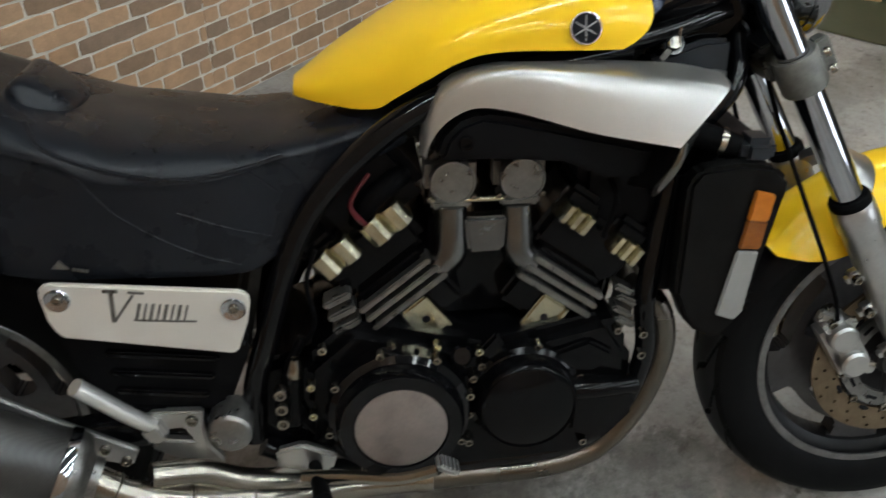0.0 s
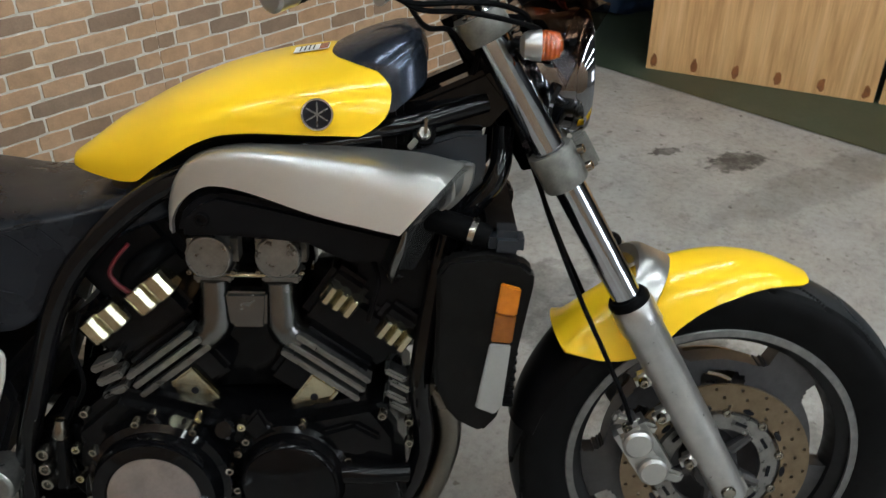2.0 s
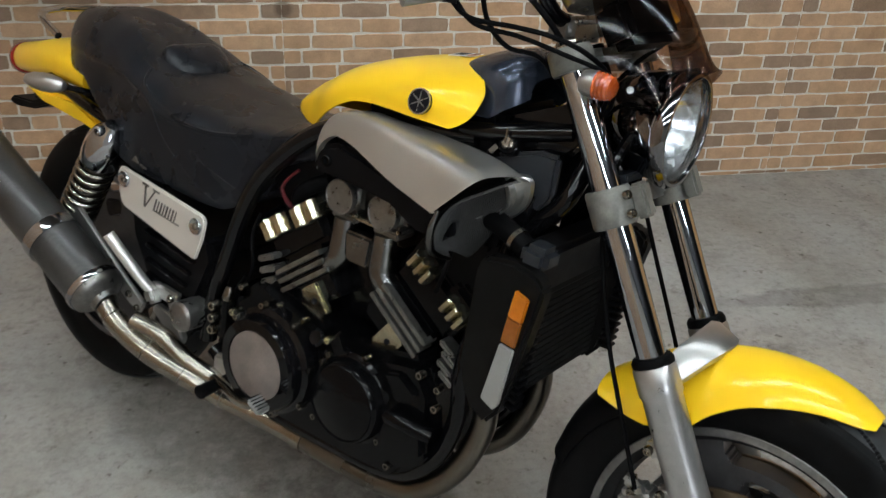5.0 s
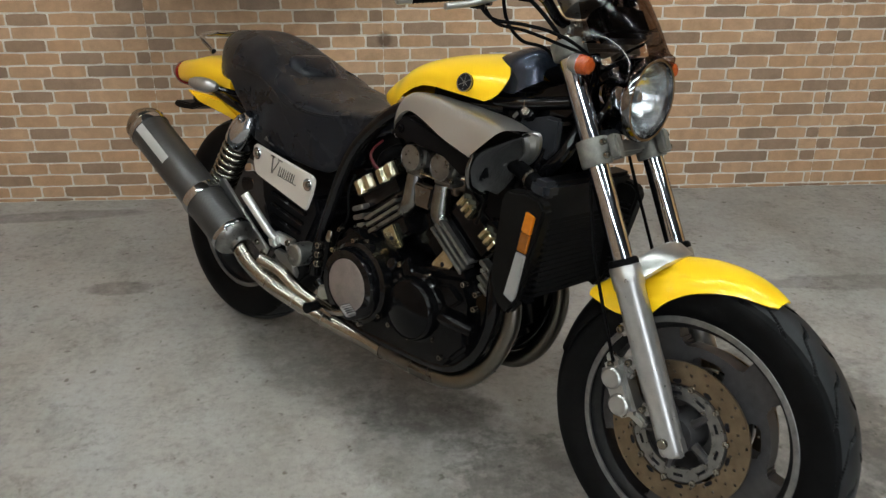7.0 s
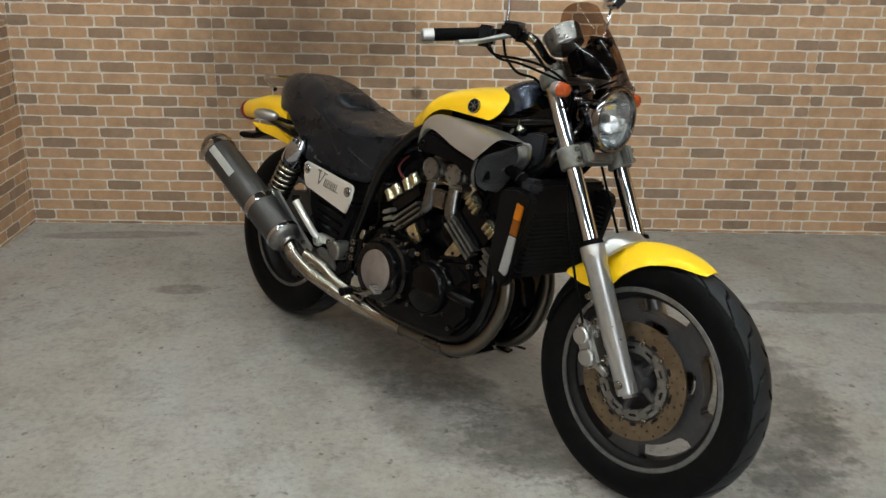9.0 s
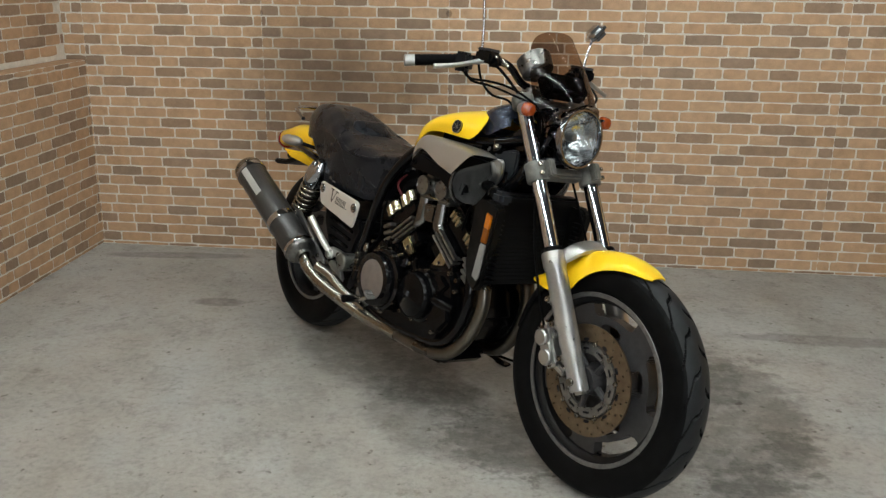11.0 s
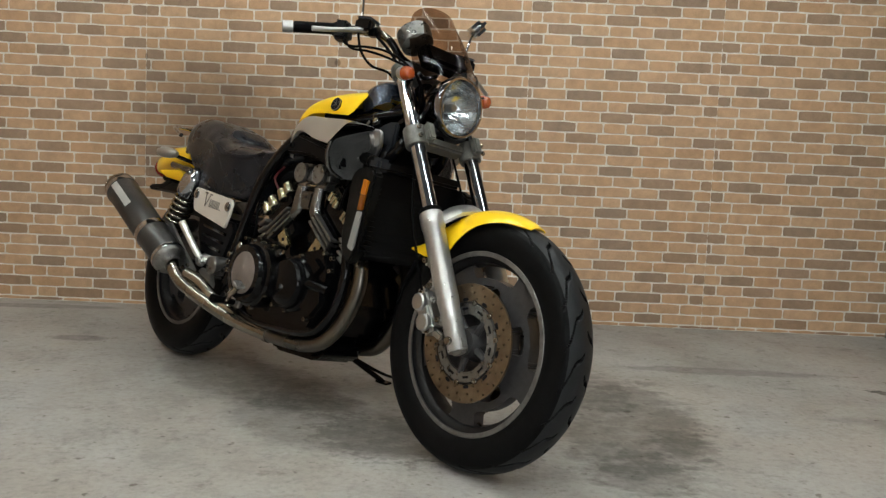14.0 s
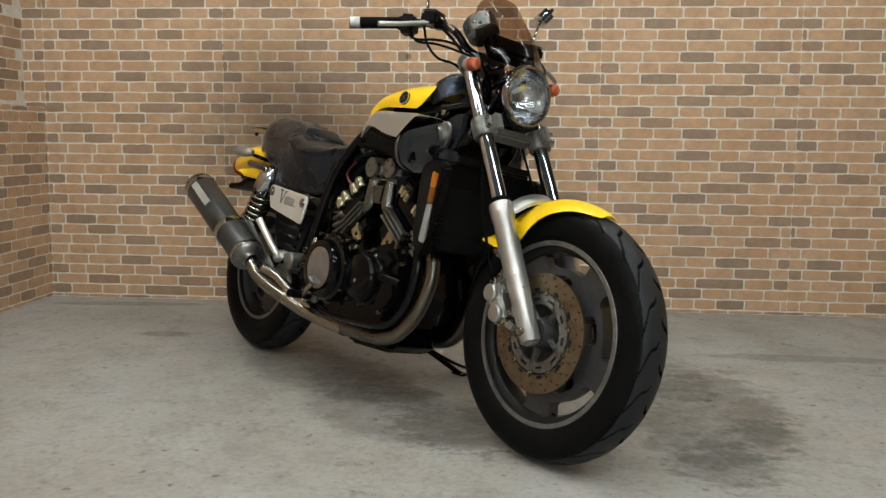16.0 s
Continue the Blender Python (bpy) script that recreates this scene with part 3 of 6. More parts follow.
def rack():
    """A dark steel rack in the shade behind the partition."""
    ob = thing("steel_rack", "dark steel rack with pale legs in shade", "rack", pose(4.6, 3.6, 0.004, 0, 0, -20))
    for x in (-0.5, 0.5):
        for y in (-0.2, 0.2):
            part("leg", block((x, y, 0.75), (0.04, 0.04, 1.5), 0.004), CLAMP_GREY, ob, "pale painted steel leg")
    for z in (0.25, 0.75, 1.3):
        part("shelf", block((0, 0, z), (1.06, 0.46, 0.03), 0.004), DARK_WALL, ob)
    return ob


rack()


# ---- the motorcycle: x forward, y to its left, z up, on its side stand ----
BIKE = pose(0.320, 1.580, 0.005, 0, 0, -46.8) @ pose(0, 0, 0, -10.5)
bike = thing("motorcycle", "yellow and black muscle motorcycle leaning on its side stand", "motorcycle", BIKE)
FORK = Vector((-0.494, 0.0, 0.869))  # up along the fork legs
TILT_FORK = -29.6


def fork_at(z, y=0.0):
    return Vector((1.409 - 0.569 * (z - 0.624), y, z))


def glide(x, xs, ys):
    """A smooth curve through (xs, ys) that does not overshoot."""
    if x <= xs[0]:
        return ys[0]
    if x >= xs[-1]:
        return ys[-1]
    n = len(xs)
    h = [xs[i + 1] - xs[i] for i in range(n - 1)]
    d = [(ys[i + 1] - ys[i]) / h[i] for i in range(n - 1)]
    m = [d[0]] + [0.0 if d[i - 1] * d[i] <= 0 else 2 * d[i - 1] * d[i] / (d[i - 1] + d[i]) for i in range(1, n - 1)] + [d[-1]]
    i = max(k for k in range(n - 1) if xs[k] <= x)
    t = (x - xs[i]) / h[i]
    return (1 + 2 * t) * (1 - t) ** 2 * ys[i] + t * (1 - t) ** 2 * h[i] * m[i] + t * t * (3 - 2 * t) * ys[i + 1] + t * t * (t - 1) * h[i] * m[i + 1]


# -- wheels --
def tyre(name, parent, at, r, half, bead, grooves):
    """A tyre whose tread is cut by slanted, curved grooves."""
    prof = [(bead, -0.72), (bead + 0.010, -0.86), (bead + (r - bead) * 0.38, -1.0), (bead + (r - bead) * 0.58, -0.99)]
    crown = [(-0.93, 0.755), (-0.86, 0.81), (-0.78, 0.855), (-0.69, 0.892), (-0.60, 0.922), (-0.51, 0.946), (-0.42, 0.965), (-0.33, 0.979), (-0.24, 0.989), (-0.15, 0.996), (-0.05, 1.0)]
    fine = np.linspace(-0.93, -0.02, 34)
    pts = [(bead + (r - bead) * float(np.interp(s, [q[0] for q in crown], [q[1] for q in crown])), float(s)) for s in fine]
    half_prof = prof + pts
    full = [(q, s * half) for q, s in half_prof] + [(q, -s * half) for q, s in reversed(half_prof)]
    n = 864
    bm = bmesh.new()
    vs, low = [], []
    for i in range(n):
        a = 2 * math.pi * i / n
        row, row_low = [], []
        for q, y in full:
            s = y / half
            cut = 0.0
            if q > bead + (r - bead) * 0.74:
                u = a / (2 * math.pi) * grooves + (0.5 if s > 0 else 0.0) + 0.10 * math.sin(abs(s) * 9.0)
                w = abs(((u + 1.15 * abs(s) ** 1.25) % 1.0) - 0.5)
                if 0.07 < abs(s) < 0.90:
                    cut = 0.0080 * min(1.0, max(0.0, (0.064 - w) / 0.020)) * min(1.0, (abs(s) - 0.07) / 0.08, (0.90 - abs(s)) / 0.05)
            q2 = q - cut
            row.append(bm.verts.new((at[0] + q2 * math.cos(a), at[1] + y, at[2] + q2 * math.sin(a))))
            row_low.append(cut > 0.003 or abs(s) > 0.80)
        vs.append(row)
        low.append(row_low)
    m = len(full)
    for i in range(n):
        a, b = vs[i], vs[(i + 1) % n]
        for j in range(m - 1):
            f = bm.faces.new((a[j], a[j + 1], b[j + 1], b[j]))
            f.material_index = 0 if low[i][j] or low[i][j + 1] else 1
    t = part(name, bm, RUBBER, parent, "black road tyre with worn grey tread and slanted grooves", 30)
    t.data.materials.append(TREAD)
    return t


def wheel_web(at, half, radii, windows, first, spans, depth):
    """Cast spokes: a thick web with curved windows; spans: the window's degrees in each ring of the web, 0 for none."""
    bm = bmesh.new()
    n = 240

    def is_open(i, k):
        if not spans[k]:
            return False
        a = 360 * (i + 0.5) / n
        return min(abs((a - first - j * 360 / windows + 180) % 360 - 180) for j in range(windows)) < spans[k] / 2
    grid = {}

    def v(i, k, s):
        key = (i % n, k, s)
        if key not in grid:
            a = 2 * math.pi * i / n
            grid[key] = bm.verts.new((at[0] + radii[k] * math.cos(a), at[1] + s * half * depth[k], at[2] + radii[k] * math.sin(a)))
        return grid[key]
    rings = len(radii) - 1
    for i in range(n):
        for k in range(rings):
            if is_open(i, k):
                if k > 0 and not is_open(i, k - 1):
                    bm.faces.new((v(i, k, -1), v(i + 1, k, -1), v(i + 1, k, 1), v(i, k, 1)))
                if k < rings - 1 and not is_open(i, k + 1):
                    bm.faces.new((v(i, k + 1, -1), v(i, k + 1, 1), v(i + 1, k + 1, 1), v(i + 1, k + 1, -1)))
                for j in (i, i + 1):
                    if not is_open(j - 1 if j == i else j, k):
                        bm.faces.new((v(j, k, -1), v(j, k + 1, -1), v(j, k + 1, 1), v(j, k, 1)))
                continue
            for s in (-1, 1):
                q = (v(i, k, s), v(i + 1, k, s), v(i + 1, k + 1, s), v(i, k + 1, s))
                bm.faces.new(q if s > 0 else q[::-1])
    return bm


def rim(at, half, r_lip, r_drop):
    prof = [(r_lip, half), (r_lip + 0.004, half - 0.003), (r_lip + 0.004, half - 0.010), (r_lip - 0.008, half - 0.012), (r_drop, half * 0.55), (r_drop - 0.006, 0.0)]
    prof += [(q, -h) for q, h in reversed(prof[:-1])]
    inner = [(q - 0.006, h * 0.97) for q, h in reversed(prof)]
    return lathe(prof + inner, at, (0, 1, 0), 96, closed=True)


def lip_ring(at, y, r, wide):
    return lathe([(r - wide, y - 0.002), (r, y - 0.002), (r + 0.002, y), (r, y + 0.002), (r - wide, y + 0.002)], at, (0, 1, 0), 96, closed=True)


def drilled_ring(at, y, r0, r1, n, rows, thick, hole):
    """A brake rotor: a flat ring with rows of real holes."""
    bm = bmesh.new()
    cache = {}

    def v(p, s):
        key = (round(p[0], 5), round(p[1], 5), s)
        if key not in cache:
            cache[key] = bm.verts.new((at[0] + p[0], at[1] + y + s * thick / 2, at[2] + p[1]))
        return cache[key]

    def polar(a, r):
        return (r * math.cos(a), r * math.sin(a))
    dr, da = (r1 - r0) / rows, 2 * math.pi / n
    for i in range(n):
        for k in range(rows):
            a0, ra = i * da, r0 + k * dr
            if (i + 2 * k) % 3 != 0:
                ring = [polar(a0, ra), polar(a0 + da, ra), polar(a0 + da, ra + dr), polar(a0, ra + dr)]
                for s in (-1, 1):
                    f = [v(p, s) for p in ring]
                    bm.faces.new(f if s < 0 else f[::-1])
                continue
            outer = [polar(a0, ra), polar(a0 + da, ra), polar(a0 + da, ra + dr), polar(a0, ra + dr)]
            c = polar(a0 + da / 2, ra + dr / 2)
            inner = []
            for q in range(8):
                e = a0 + da / 2 + math.radians(-157.5 + 45 * q) + math.pi / 2
                inner.append((c[0] + hole * math.cos(e), c[1] + hole * math.sin(e)))
            # nearest start so that the fan does not twist
            start = min(range(8), key=lambda q: (inner[q][0] - outer[0][0]) ** 2 + (inner[q][1] - outer[0][1]) ** 2)
            inner = inner[start:] + inner[:start]
            area = sum(inner[q][0] * inner[(q + 1) % 8][1] - inner[(q + 1) % 8][0] * inner[q][1] for q in range(8))
            area_o = sum(outer[q][0] * outer[(q + 1) % 4][1] - outer[(q + 1) % 4][0] * outer[q][1] for q in range(4))
            if area * area_o < 0:
                inner = [inner[0]] + inner[:0:-1]
            for s in (-1, 1):
                o, w = [v(p, s) for p in outer], [v(p, s) for p in inner]
                for q in range(4):
                    f = [o[q], o[(q + 1) % 4], w[(2 * q + 2) % 8], w[2 * q + 1], w[2 * q]]
                    bm.faces.new(f if s < 0 else f[::-1])
            lo, hi = [v(p, -1) for p in inner], [v(p, 1) for p in inner]
            for q in range(8):
                bm.faces.new((lo[q], lo[(q + 1) % 8], hi[(q + 1) % 8], hi[q]))
    for r in (r0, r1):
        for i in range(n):
            p, q = polar(i * da, r), polar((i + 1) * da, r)
            bm.faces.new((v(p, -1), v(q, -1), v(q, 1), v(p, 1)))
    return bm


def brake_disc(parent, at, y, out):
    """Rotor, carrier with dark slot patches, and its buttons on one side of a wheel; out: the way it faces."""
    part("brake_rotor", drilled_ring(at, y, 0.104, 0.149, 66, 3, 0.005, 0.0030), DISC, parent, "rust-brown drilled brake rotor", 20)
    carrier = lathe([(0.072, y - 0.004), (0.098, y - 0.004), (0.098, y + 0.004), (0.072, y + 0.004)], at, (0, 1, 0), 64, closed=True)
    part("disc_carrier", carrier, DULL_CAP, parent, "silver alloy brake disc carrier")
    for k in range(10):
        a = math.radians(36 * k + 14)
        c = Vector((at[0] + 0.101 * math.cos(a), at[1] + y, at[2] + 0.101 * math.sin(a)))
        part("disc_button", bolt(c + Vector((0, out * 0.003, 0)), (0, out, 0), 0.0075, 0.005), STEEL, parent)
        e = math.radians(36 * k + 32)
        # ink ovals and bars laid on for the darkness inside cut-outs and slots
        cut = Vector((at[0] + 0.1085 * math.cos(e), at[1] + y + out * 0.0026, at[2] + 0.1085 * math.sin(e)))
        oval = [Vector((0.0095 * math.copysign(abs(math.cos(q)) ** 0.7, math.cos(q)), 0, 0.0042 * math.sin(q))) for q in (k2 * math.pi / 8 for k2 in range(16))]
        oval = [Matrix.Rotation(-e - math.pi / 2, 3, "Y") @ q for q in oval]
        part("rotor_cutout", prism([(cut.x + q.x, cut.z + q.z) for q in oval], cut.y - 0.0005, cut.y + 0.0005, 0.0), INK, parent, "dark oval patch standing for a cut-out in the rotor")
        b = math.radians(36 * k + 32)
        s = Vector((at[0] + 0.085 * math.cos(b), at[1] + y + out * 0.0042, at[2] + 0.085 * math.sin(b)))
        part("carrier_slot", block(s, (0.020, 0.0016, 0.006), 0.0004, Matrix.Rotation(-b - math.pi / 2, 4, "Y")), INK, parent, "dark patch standing for a carrier slot")
    for k in range(5):
        a = math.radians(72 * k + 50)
        c0 = Vector((at[0] + 0.030 * math.cos(a), at[1] + y * 0.86, at[2] + 0.030 * math.sin(a)))
        c1 = Vector((at[0] + 0.078 * math.cos(a), at[1] + y, at[2] + 0.078 * math.sin(a)))
        part("carrier_arm", tube([c0, c1], [0.011, 0.008], 8, 4), WHEEL_GREY, parent)


def wheel(name, x, z, r, half, bead, windows, first, disc, label):
    w = part(name, lathe([(0.012, -0.075), (0.034, -0.075), (0.040, -0.05), (0.048, -0.02), (0.048, 0.02), (0.040, 0.05), (0.034, 0.075), (0.012, 0.075)], (x, 0, z), (0, 1, 0), 32, closed=True), WHEEL_GREY, bike, label)
    at = (x, 0.0, z)
    tyre("tyre", w, at, r, half, bead, 20)
    part("rim", rim(at, half * 0.78, bead + 0.002, bead - 0.016), RIM_WELL, w, "black rim well")
    for s in (-1, 1):
        part("rim_lip", lip_ring(at, s * half * 0.785, bead + 0.004, 0.011), LIP, w, "worn bare metal rim lip")
    part("spokes", wheel_web(at, 0.019, [0.044, bead * 0.45, bead * 0.468, bead * 0.50, bead * 0.61, bead * 0.638, bead * 0.655, bead * 0.735, bead * 0.745, bead * 0.765, bead * 0.80, bead * 0.885, bead * 0.915, bead * 0.93, bead - 0.014], windows, first, [0, 20, 27, 30, 27, 20, 0, 37, 42, 45, 46, 45, 42, 37], [1.4, 1.1, 1.09, 1.07, 1.02, 1.01, 1.0, 0.95, 0.94, 0.93, 0.91, 0.86, 0.84, 0.82, 0.8]), WHEEL_GREY, w, "grey cast spokes with curved windows", 30)
    part("valve", tube([(x + (bead - 0.02) * 0.25, -0.01, z - (bead - 0.02) * 0.95), (x + 0.23 * bead, -0.025, z - 0.83 * bead)], 0.003, 8, 3), HOSE, w)
    if disc:
        brake_disc(w, at, -0.062, -1)
        brake_disc(w, at, 0.062, 1)
    return w


front_wheel = wheel("front_wheel", 1.577, 0.319, 0.321, 0.056, 0.228, 5, 14, True, "grey cast front wheel with twin drilled discs")
rear_wheel = wheel("rear_wheel", 0.074, 0.309, 0.311, 0.066, 0.198, 5, 30, False, "grey cast rear wheel in a wide tyre")


# -- fork --
def fork_leg(y):
    leg = part("fork_tube", tube([fork_at(0.60, y), fork_at(1.022, y)], 0.0215, 28, 8), CHROME, bike, "polished chrome fork tube")
    prof = [(0.0, 0.0), (0.024, 0.0), (0.026, 0.006), (0.0265, 0.11), (0.0285, 0.13), (0.029, 0.33), (0.0315, 0.335), (0.0315, 0.372), (0.029, 0.377), (0.0, 0.377)]
    base = fork_at(0.297, y)
    part("fork_slider", lathe(prof, base, FORK, 32), SLIDER, bike, "scuffed silver alloy fork slider")
    part("dust_seal", lathe([(0.022, 0.0), (0.030, 0.0), (0.0305, 0.007), (0.027, 0.013), (0.022, 0.014)], fork_at(0.624, y), FORK, 28, closed=True), HOSE, bike)
    part("axle_clamp", block(fork_at(0.312, y) + Vector((0.004, 0, 0)), (0.048, 0.036, 0.046), 0.010, turn_y(TILT_FORK)), CAST, bike, "cast alloy axle clamp")
    for z, back in ((0.512, 0.030), (0.452, 0.032), (0.372, 0.028)):
        p = fork_at(z, y) - Vector((back, 0, 0.010))
        part("slider_lug", block(p, (0.034, 0.026, 0.026), 0.008, turn_y(TILT_FORK), segments=3), CAST, leg)
        part("lug_bolt", bolt(p + Vector((-0.006, math.copysign(0.013, y), 0)), (0, y, 0), 0.0075, 0.007), STEEL, leg)
    return leg


for y in (-0.104, 0.104):
    fork_leg(y)
part("front_axle", lathe([(0, -0.136), (0.009, -0.136), (0.011, -0.133), (0.011, -0.126), (0.009, -0.125), (0.009, 0.125), (0.012, 0.126), (0.012, 0.134), (0, 0.134)], (1.580, 0, 0.320), (0, 1, 0), 20), STEEL, bike)


def yoke(name, z, tall, wide, label):
    """A fork yoke: two sleeves round the legs and a darker bridge between them."""
    bridge = block(fork_at(z, 0) + Vector((-0.014, 0, -0.004)), (wide, 0.160, tall * 0.55), 0.006, turn_y(TILT_FORK))
    body = part(name, bridge, CLAMP_GREY, bike, label)
    for y in (-0.104, 0.104):
        part("yoke_sleeve", lathe([(0.0225, -tall / 2), (0.0300, -tall / 2), (0.0318, -tall / 2 + 0.004), (0.0318, tall / 2 - 0.004), (0.0300, tall / 2), (0.0225, tall / 2)], fork_at(z, y), FORK, 28, closed=True), CLAMP_GREY, body, "dull grey painted clamp sleeve")
    return body


lower = yoke("lower_yoke", 0.822, 0.054, 0.040, "mottled grey lower fork yoke with clamp sleeves")
for y in (-0.104, 0.104):
    for dz in (-0.013, 0.013):
        c = fork_at(0.822, y) + FORK * dz + Vector((0.030, math.copysign(0.016, y), 0.017))
        part("yoke_bolt", bolt(c, (0.86, math.copysign(0.35, y), 0.49), 0.0065, 0.006), STEEL, lower)
    part("pinch_lug", block(fork_at(0.822, y * 0.86) + Vector((0.036, 0, 0.02)), (0.022, 0.024, 0.050), 0.004, turn_y(TILT_FORK)), CLAMP_GREY, lower)
upper = yoke("upper_yoke", 1.004, 0.034, 0.055, "mottled grey top fork yoke with clamp sleeves")
for y in (-0.104, 0.104):
    part("fork_cap", lathe([(0, 0.018), (0.017, 0.018), (0.017, 0.026), (0.013, 0.030), (0, 0.030)], fork_at(1.004, y), FORK, 6), STEEL, upper)
part("steering_stem", tube([fork_at(0.80) + Vector((-0.03, 0, 0)), fork_at(1.01) + Vector((-0.03, 0, 0))], 0.026, 20, 4), BLACK, bike)


# -- front mudguard --
def mudguard(t0, t1, width, drop, lift, steps=34, cross=19):
    rings = []
    for i in range(steps):
        u = i / (steps - 1)
        a = radians(t0 + (t1 - t0) * u)
        w, d, r = width(u), drop(u), lift(u)
        row = []
        for k in range(cross):
            s = -1 + 2 * k / (cross - 1)
            rr = r - d * (1 - math.cos(s * 1.45)) / (1 - math.cos(1.45))
            row.append(Vector((1.585 + rr * math.cos(a), w * math.sin(s * 1.45) / math.sin(1.45), 0.320 + rr * math.sin(a))))
        rings.append(row)
    bm = loft(rings, closed=False)
    for k in range(8):
        bmesh.ops.smooth_vert(bm, verts=[v for v in bm.verts if not v.is_boundary], factor=0.5, use_axis_x=True, use_axis_y=True, use_axis_z=True)
    bmesh.ops.solidify(bm, geom=bm.faces, thickness=0.003)
    return bm


part("front_mudguard", mudguard(70.5, 141, lambda u: 0.026 + 0.050 * min(1, (u / 0.34)) ** 0.55, lambda u: glide(u, [0, 0.12, 0.35, 0.55, 0.72, 0.85, 0.94, 1.0], [0.008, 0.022, 0.050, 0.080, 0.104, 0.092, 0.064, 0.018]),
     lambda u: glide(u, [0, 0.2, 0.5, 1.0], [0.328, 0.340, 0.347, 0.348])), YELLOW, bike, "glossy yellow front mudguard")
part("mudguard_flap", mudguard(136, 170, lambda u: 0.070 - 0.012 * u, lambda u: 0.055 - 0.02 * u, lambda u: 0.340 - 0.004 * u), PLASTIC, bike, "matt black rear mudguard flap")


def brace():
    """The cast bridge over the mudguard between the fork sliders."""
    b = bmesh.new()
    line = curve_through([(1.412, -0.108, 0.606), (1.424, -0.085, 0.622), (1.442, -0.050, 0.650), (1.450, 0.0, 0.660), (1.442, 0.050, 0.650), (1.424, 0.085, 0.622), (1.412, 0.108, 0.606)], 31)
    rings = []
    for i, p in enumerate(line):
        t = abs(i / 30 * 2 - 1)
        w, h = 0.022 + 0.014 * (1 - t), 0.007
        rings.append([p + Vector((-w * 0.5, 0, -0.012)), p + Vector((-w * 0.4, 0, h * 0.6)), p + Vector((0.0, 0, h)), p + Vector((w, 0, -0.008)), p + Vector((w * 0.95, 0, -0.018)), p + Vector((0, 0, -0.012))])
    return loft(rings, bm=b)


part("fork_brace", brace(), CAST, bike, "silver cast fork brace over mudguard")


def caliper(y, out):
    """A twin-pot brake caliper behind the slider."""
    c = part("brake_caliper", block((1.452, y, 0.372), (0.052, 0.050, 0.115), 0.010, turn_y(-32)), CAST, bike, "silver alloy twin-pot brake caliper")
    for d in (-0.024, 0.024):
        p = Vector((1.452, y + out * 0.022, 0.372)) + FORK * d * 1.15
        part("piston_housing", lathe([(0, 0), (0.023, 0), (0.023, 0.010), (0.019, 0.014), (0, 0.014)], p, (0, out, 0), 24), CAST, c)
    for d in (-0.05, 0.05):
        part("mounting_lug", block(Vector((1.462, y, 0.372)) + FORK * d, (0.07, 0.018, 0.020), 0.005, turn_y(20)), CAST, c)
        part("caliper_bolt", bolt(Vector((1.448, y + out * 0.012, 0.372)) + FORK * d, (0, out, 0), 0.008, 0.008), STEEL, c)
    part("bleed_nipple", tube([(1.425, y, 0.42), (1.418, y, 0.437)], 0.0035, 8, 3), STEEL, c)
    return c


caliper(-0.088, -1)
caliper(0.088, 1)


# -- headlamp, screen, signals, bars --
LAMP = Vector((1.337, 0.002, 0.930))
AIM = Vector((0.999, 0.0, 0.01)).normalized()
lamp = part("headlamp", lathe([(0, -0.128), (0.022, -0.127), (0.042, -0.118), (0.060, -0.098), (0.072, -0.070), (0.079, -0.036), (0.082, -0.018), (0.078, -0.018), (0.066, -0.060), (0.03, -0.105), (0, -0.11)], LAMP, AIM, 48), DIMMED_CHROME, bike, "round headlamp in a chrome shell with dark reflections coloured in")
part("lamp_rim", lathe([(0.076, -0.020), (0.084, -0.020), (0.0865, -0.014), (0.0865, -0.004), (0.082, 0.003), (0.077, 0.003), (0.075, -0.004)], LAMP, AIM, 56, closed=True), DIMMED_CHROME, lamp, "chrome headlamp rim with dark reflections coloured in")
part("reflector", lathe([(0.0, -0.072), (0.016, -0.071), (0.035, -0.060), (0.055, -0.040), (0.0745, -0.012), (0.0755, -0.014), (0.056, -0.044), (0.035, -0.064), (0, -0.076)], LAMP, AIM, 40), REFLECTOR, lamp)
part("bulb_cap", lathe([(0, -0.05), (0.013, -0.05), (0.014, -0.032), (0.010, -0.026), (0, -0.025)], LAMP, AIM, 20), CAST, lamp)


def lens():
    """Clear lens with upright flutes."""
    u, v = Vector((0, 1, 0)), AIM.cross(Vector((0, 1, 0)))
    rings = []
    for k in range(15):
        r = 0.0755 * k / 14
        row = []
        for i in range(72):
            a = 2 * math.pi * i / 72
            y, z = r * math.cos(a), r * math.sin(a)
            h = 0.012 * (1 - (r / 0.0755) ** 2) + 0.0009 * math.cos(y / 0.0075 * math.pi) * (1 if abs(z) < 0.05 else 0.3) * (k < 14)
            row.append(LAMP + u * y + v * z + AIM * h)
        rings.append(row)
    b = loft(rings, caps=False)
    bmesh.ops.remove_doubles(b, verts=b.verts, dist=0.0002)
    return b


glass = part("lamp_lens", lens(), LENS_GLASS, lamp, "clear fluted headlamp glass", 80)
glass.visible_shadow = False
part("lamp_bracket", block((1.275, 0, 0.852), (0.055, 0.16, 0.012), 0.003, turn_y(-20)), GREY_PLASTIC, bike, "dark grey steel headlamp bracket")
for y in (-0.075, 0.075):
    part("lamp_stay", tube([fork_at(0.86, y * 1.2), (1.282, y, 0.90), (1.292, y * 0.98, 0.925)], 0.008, 8), GLOSS_BLACK, bike)


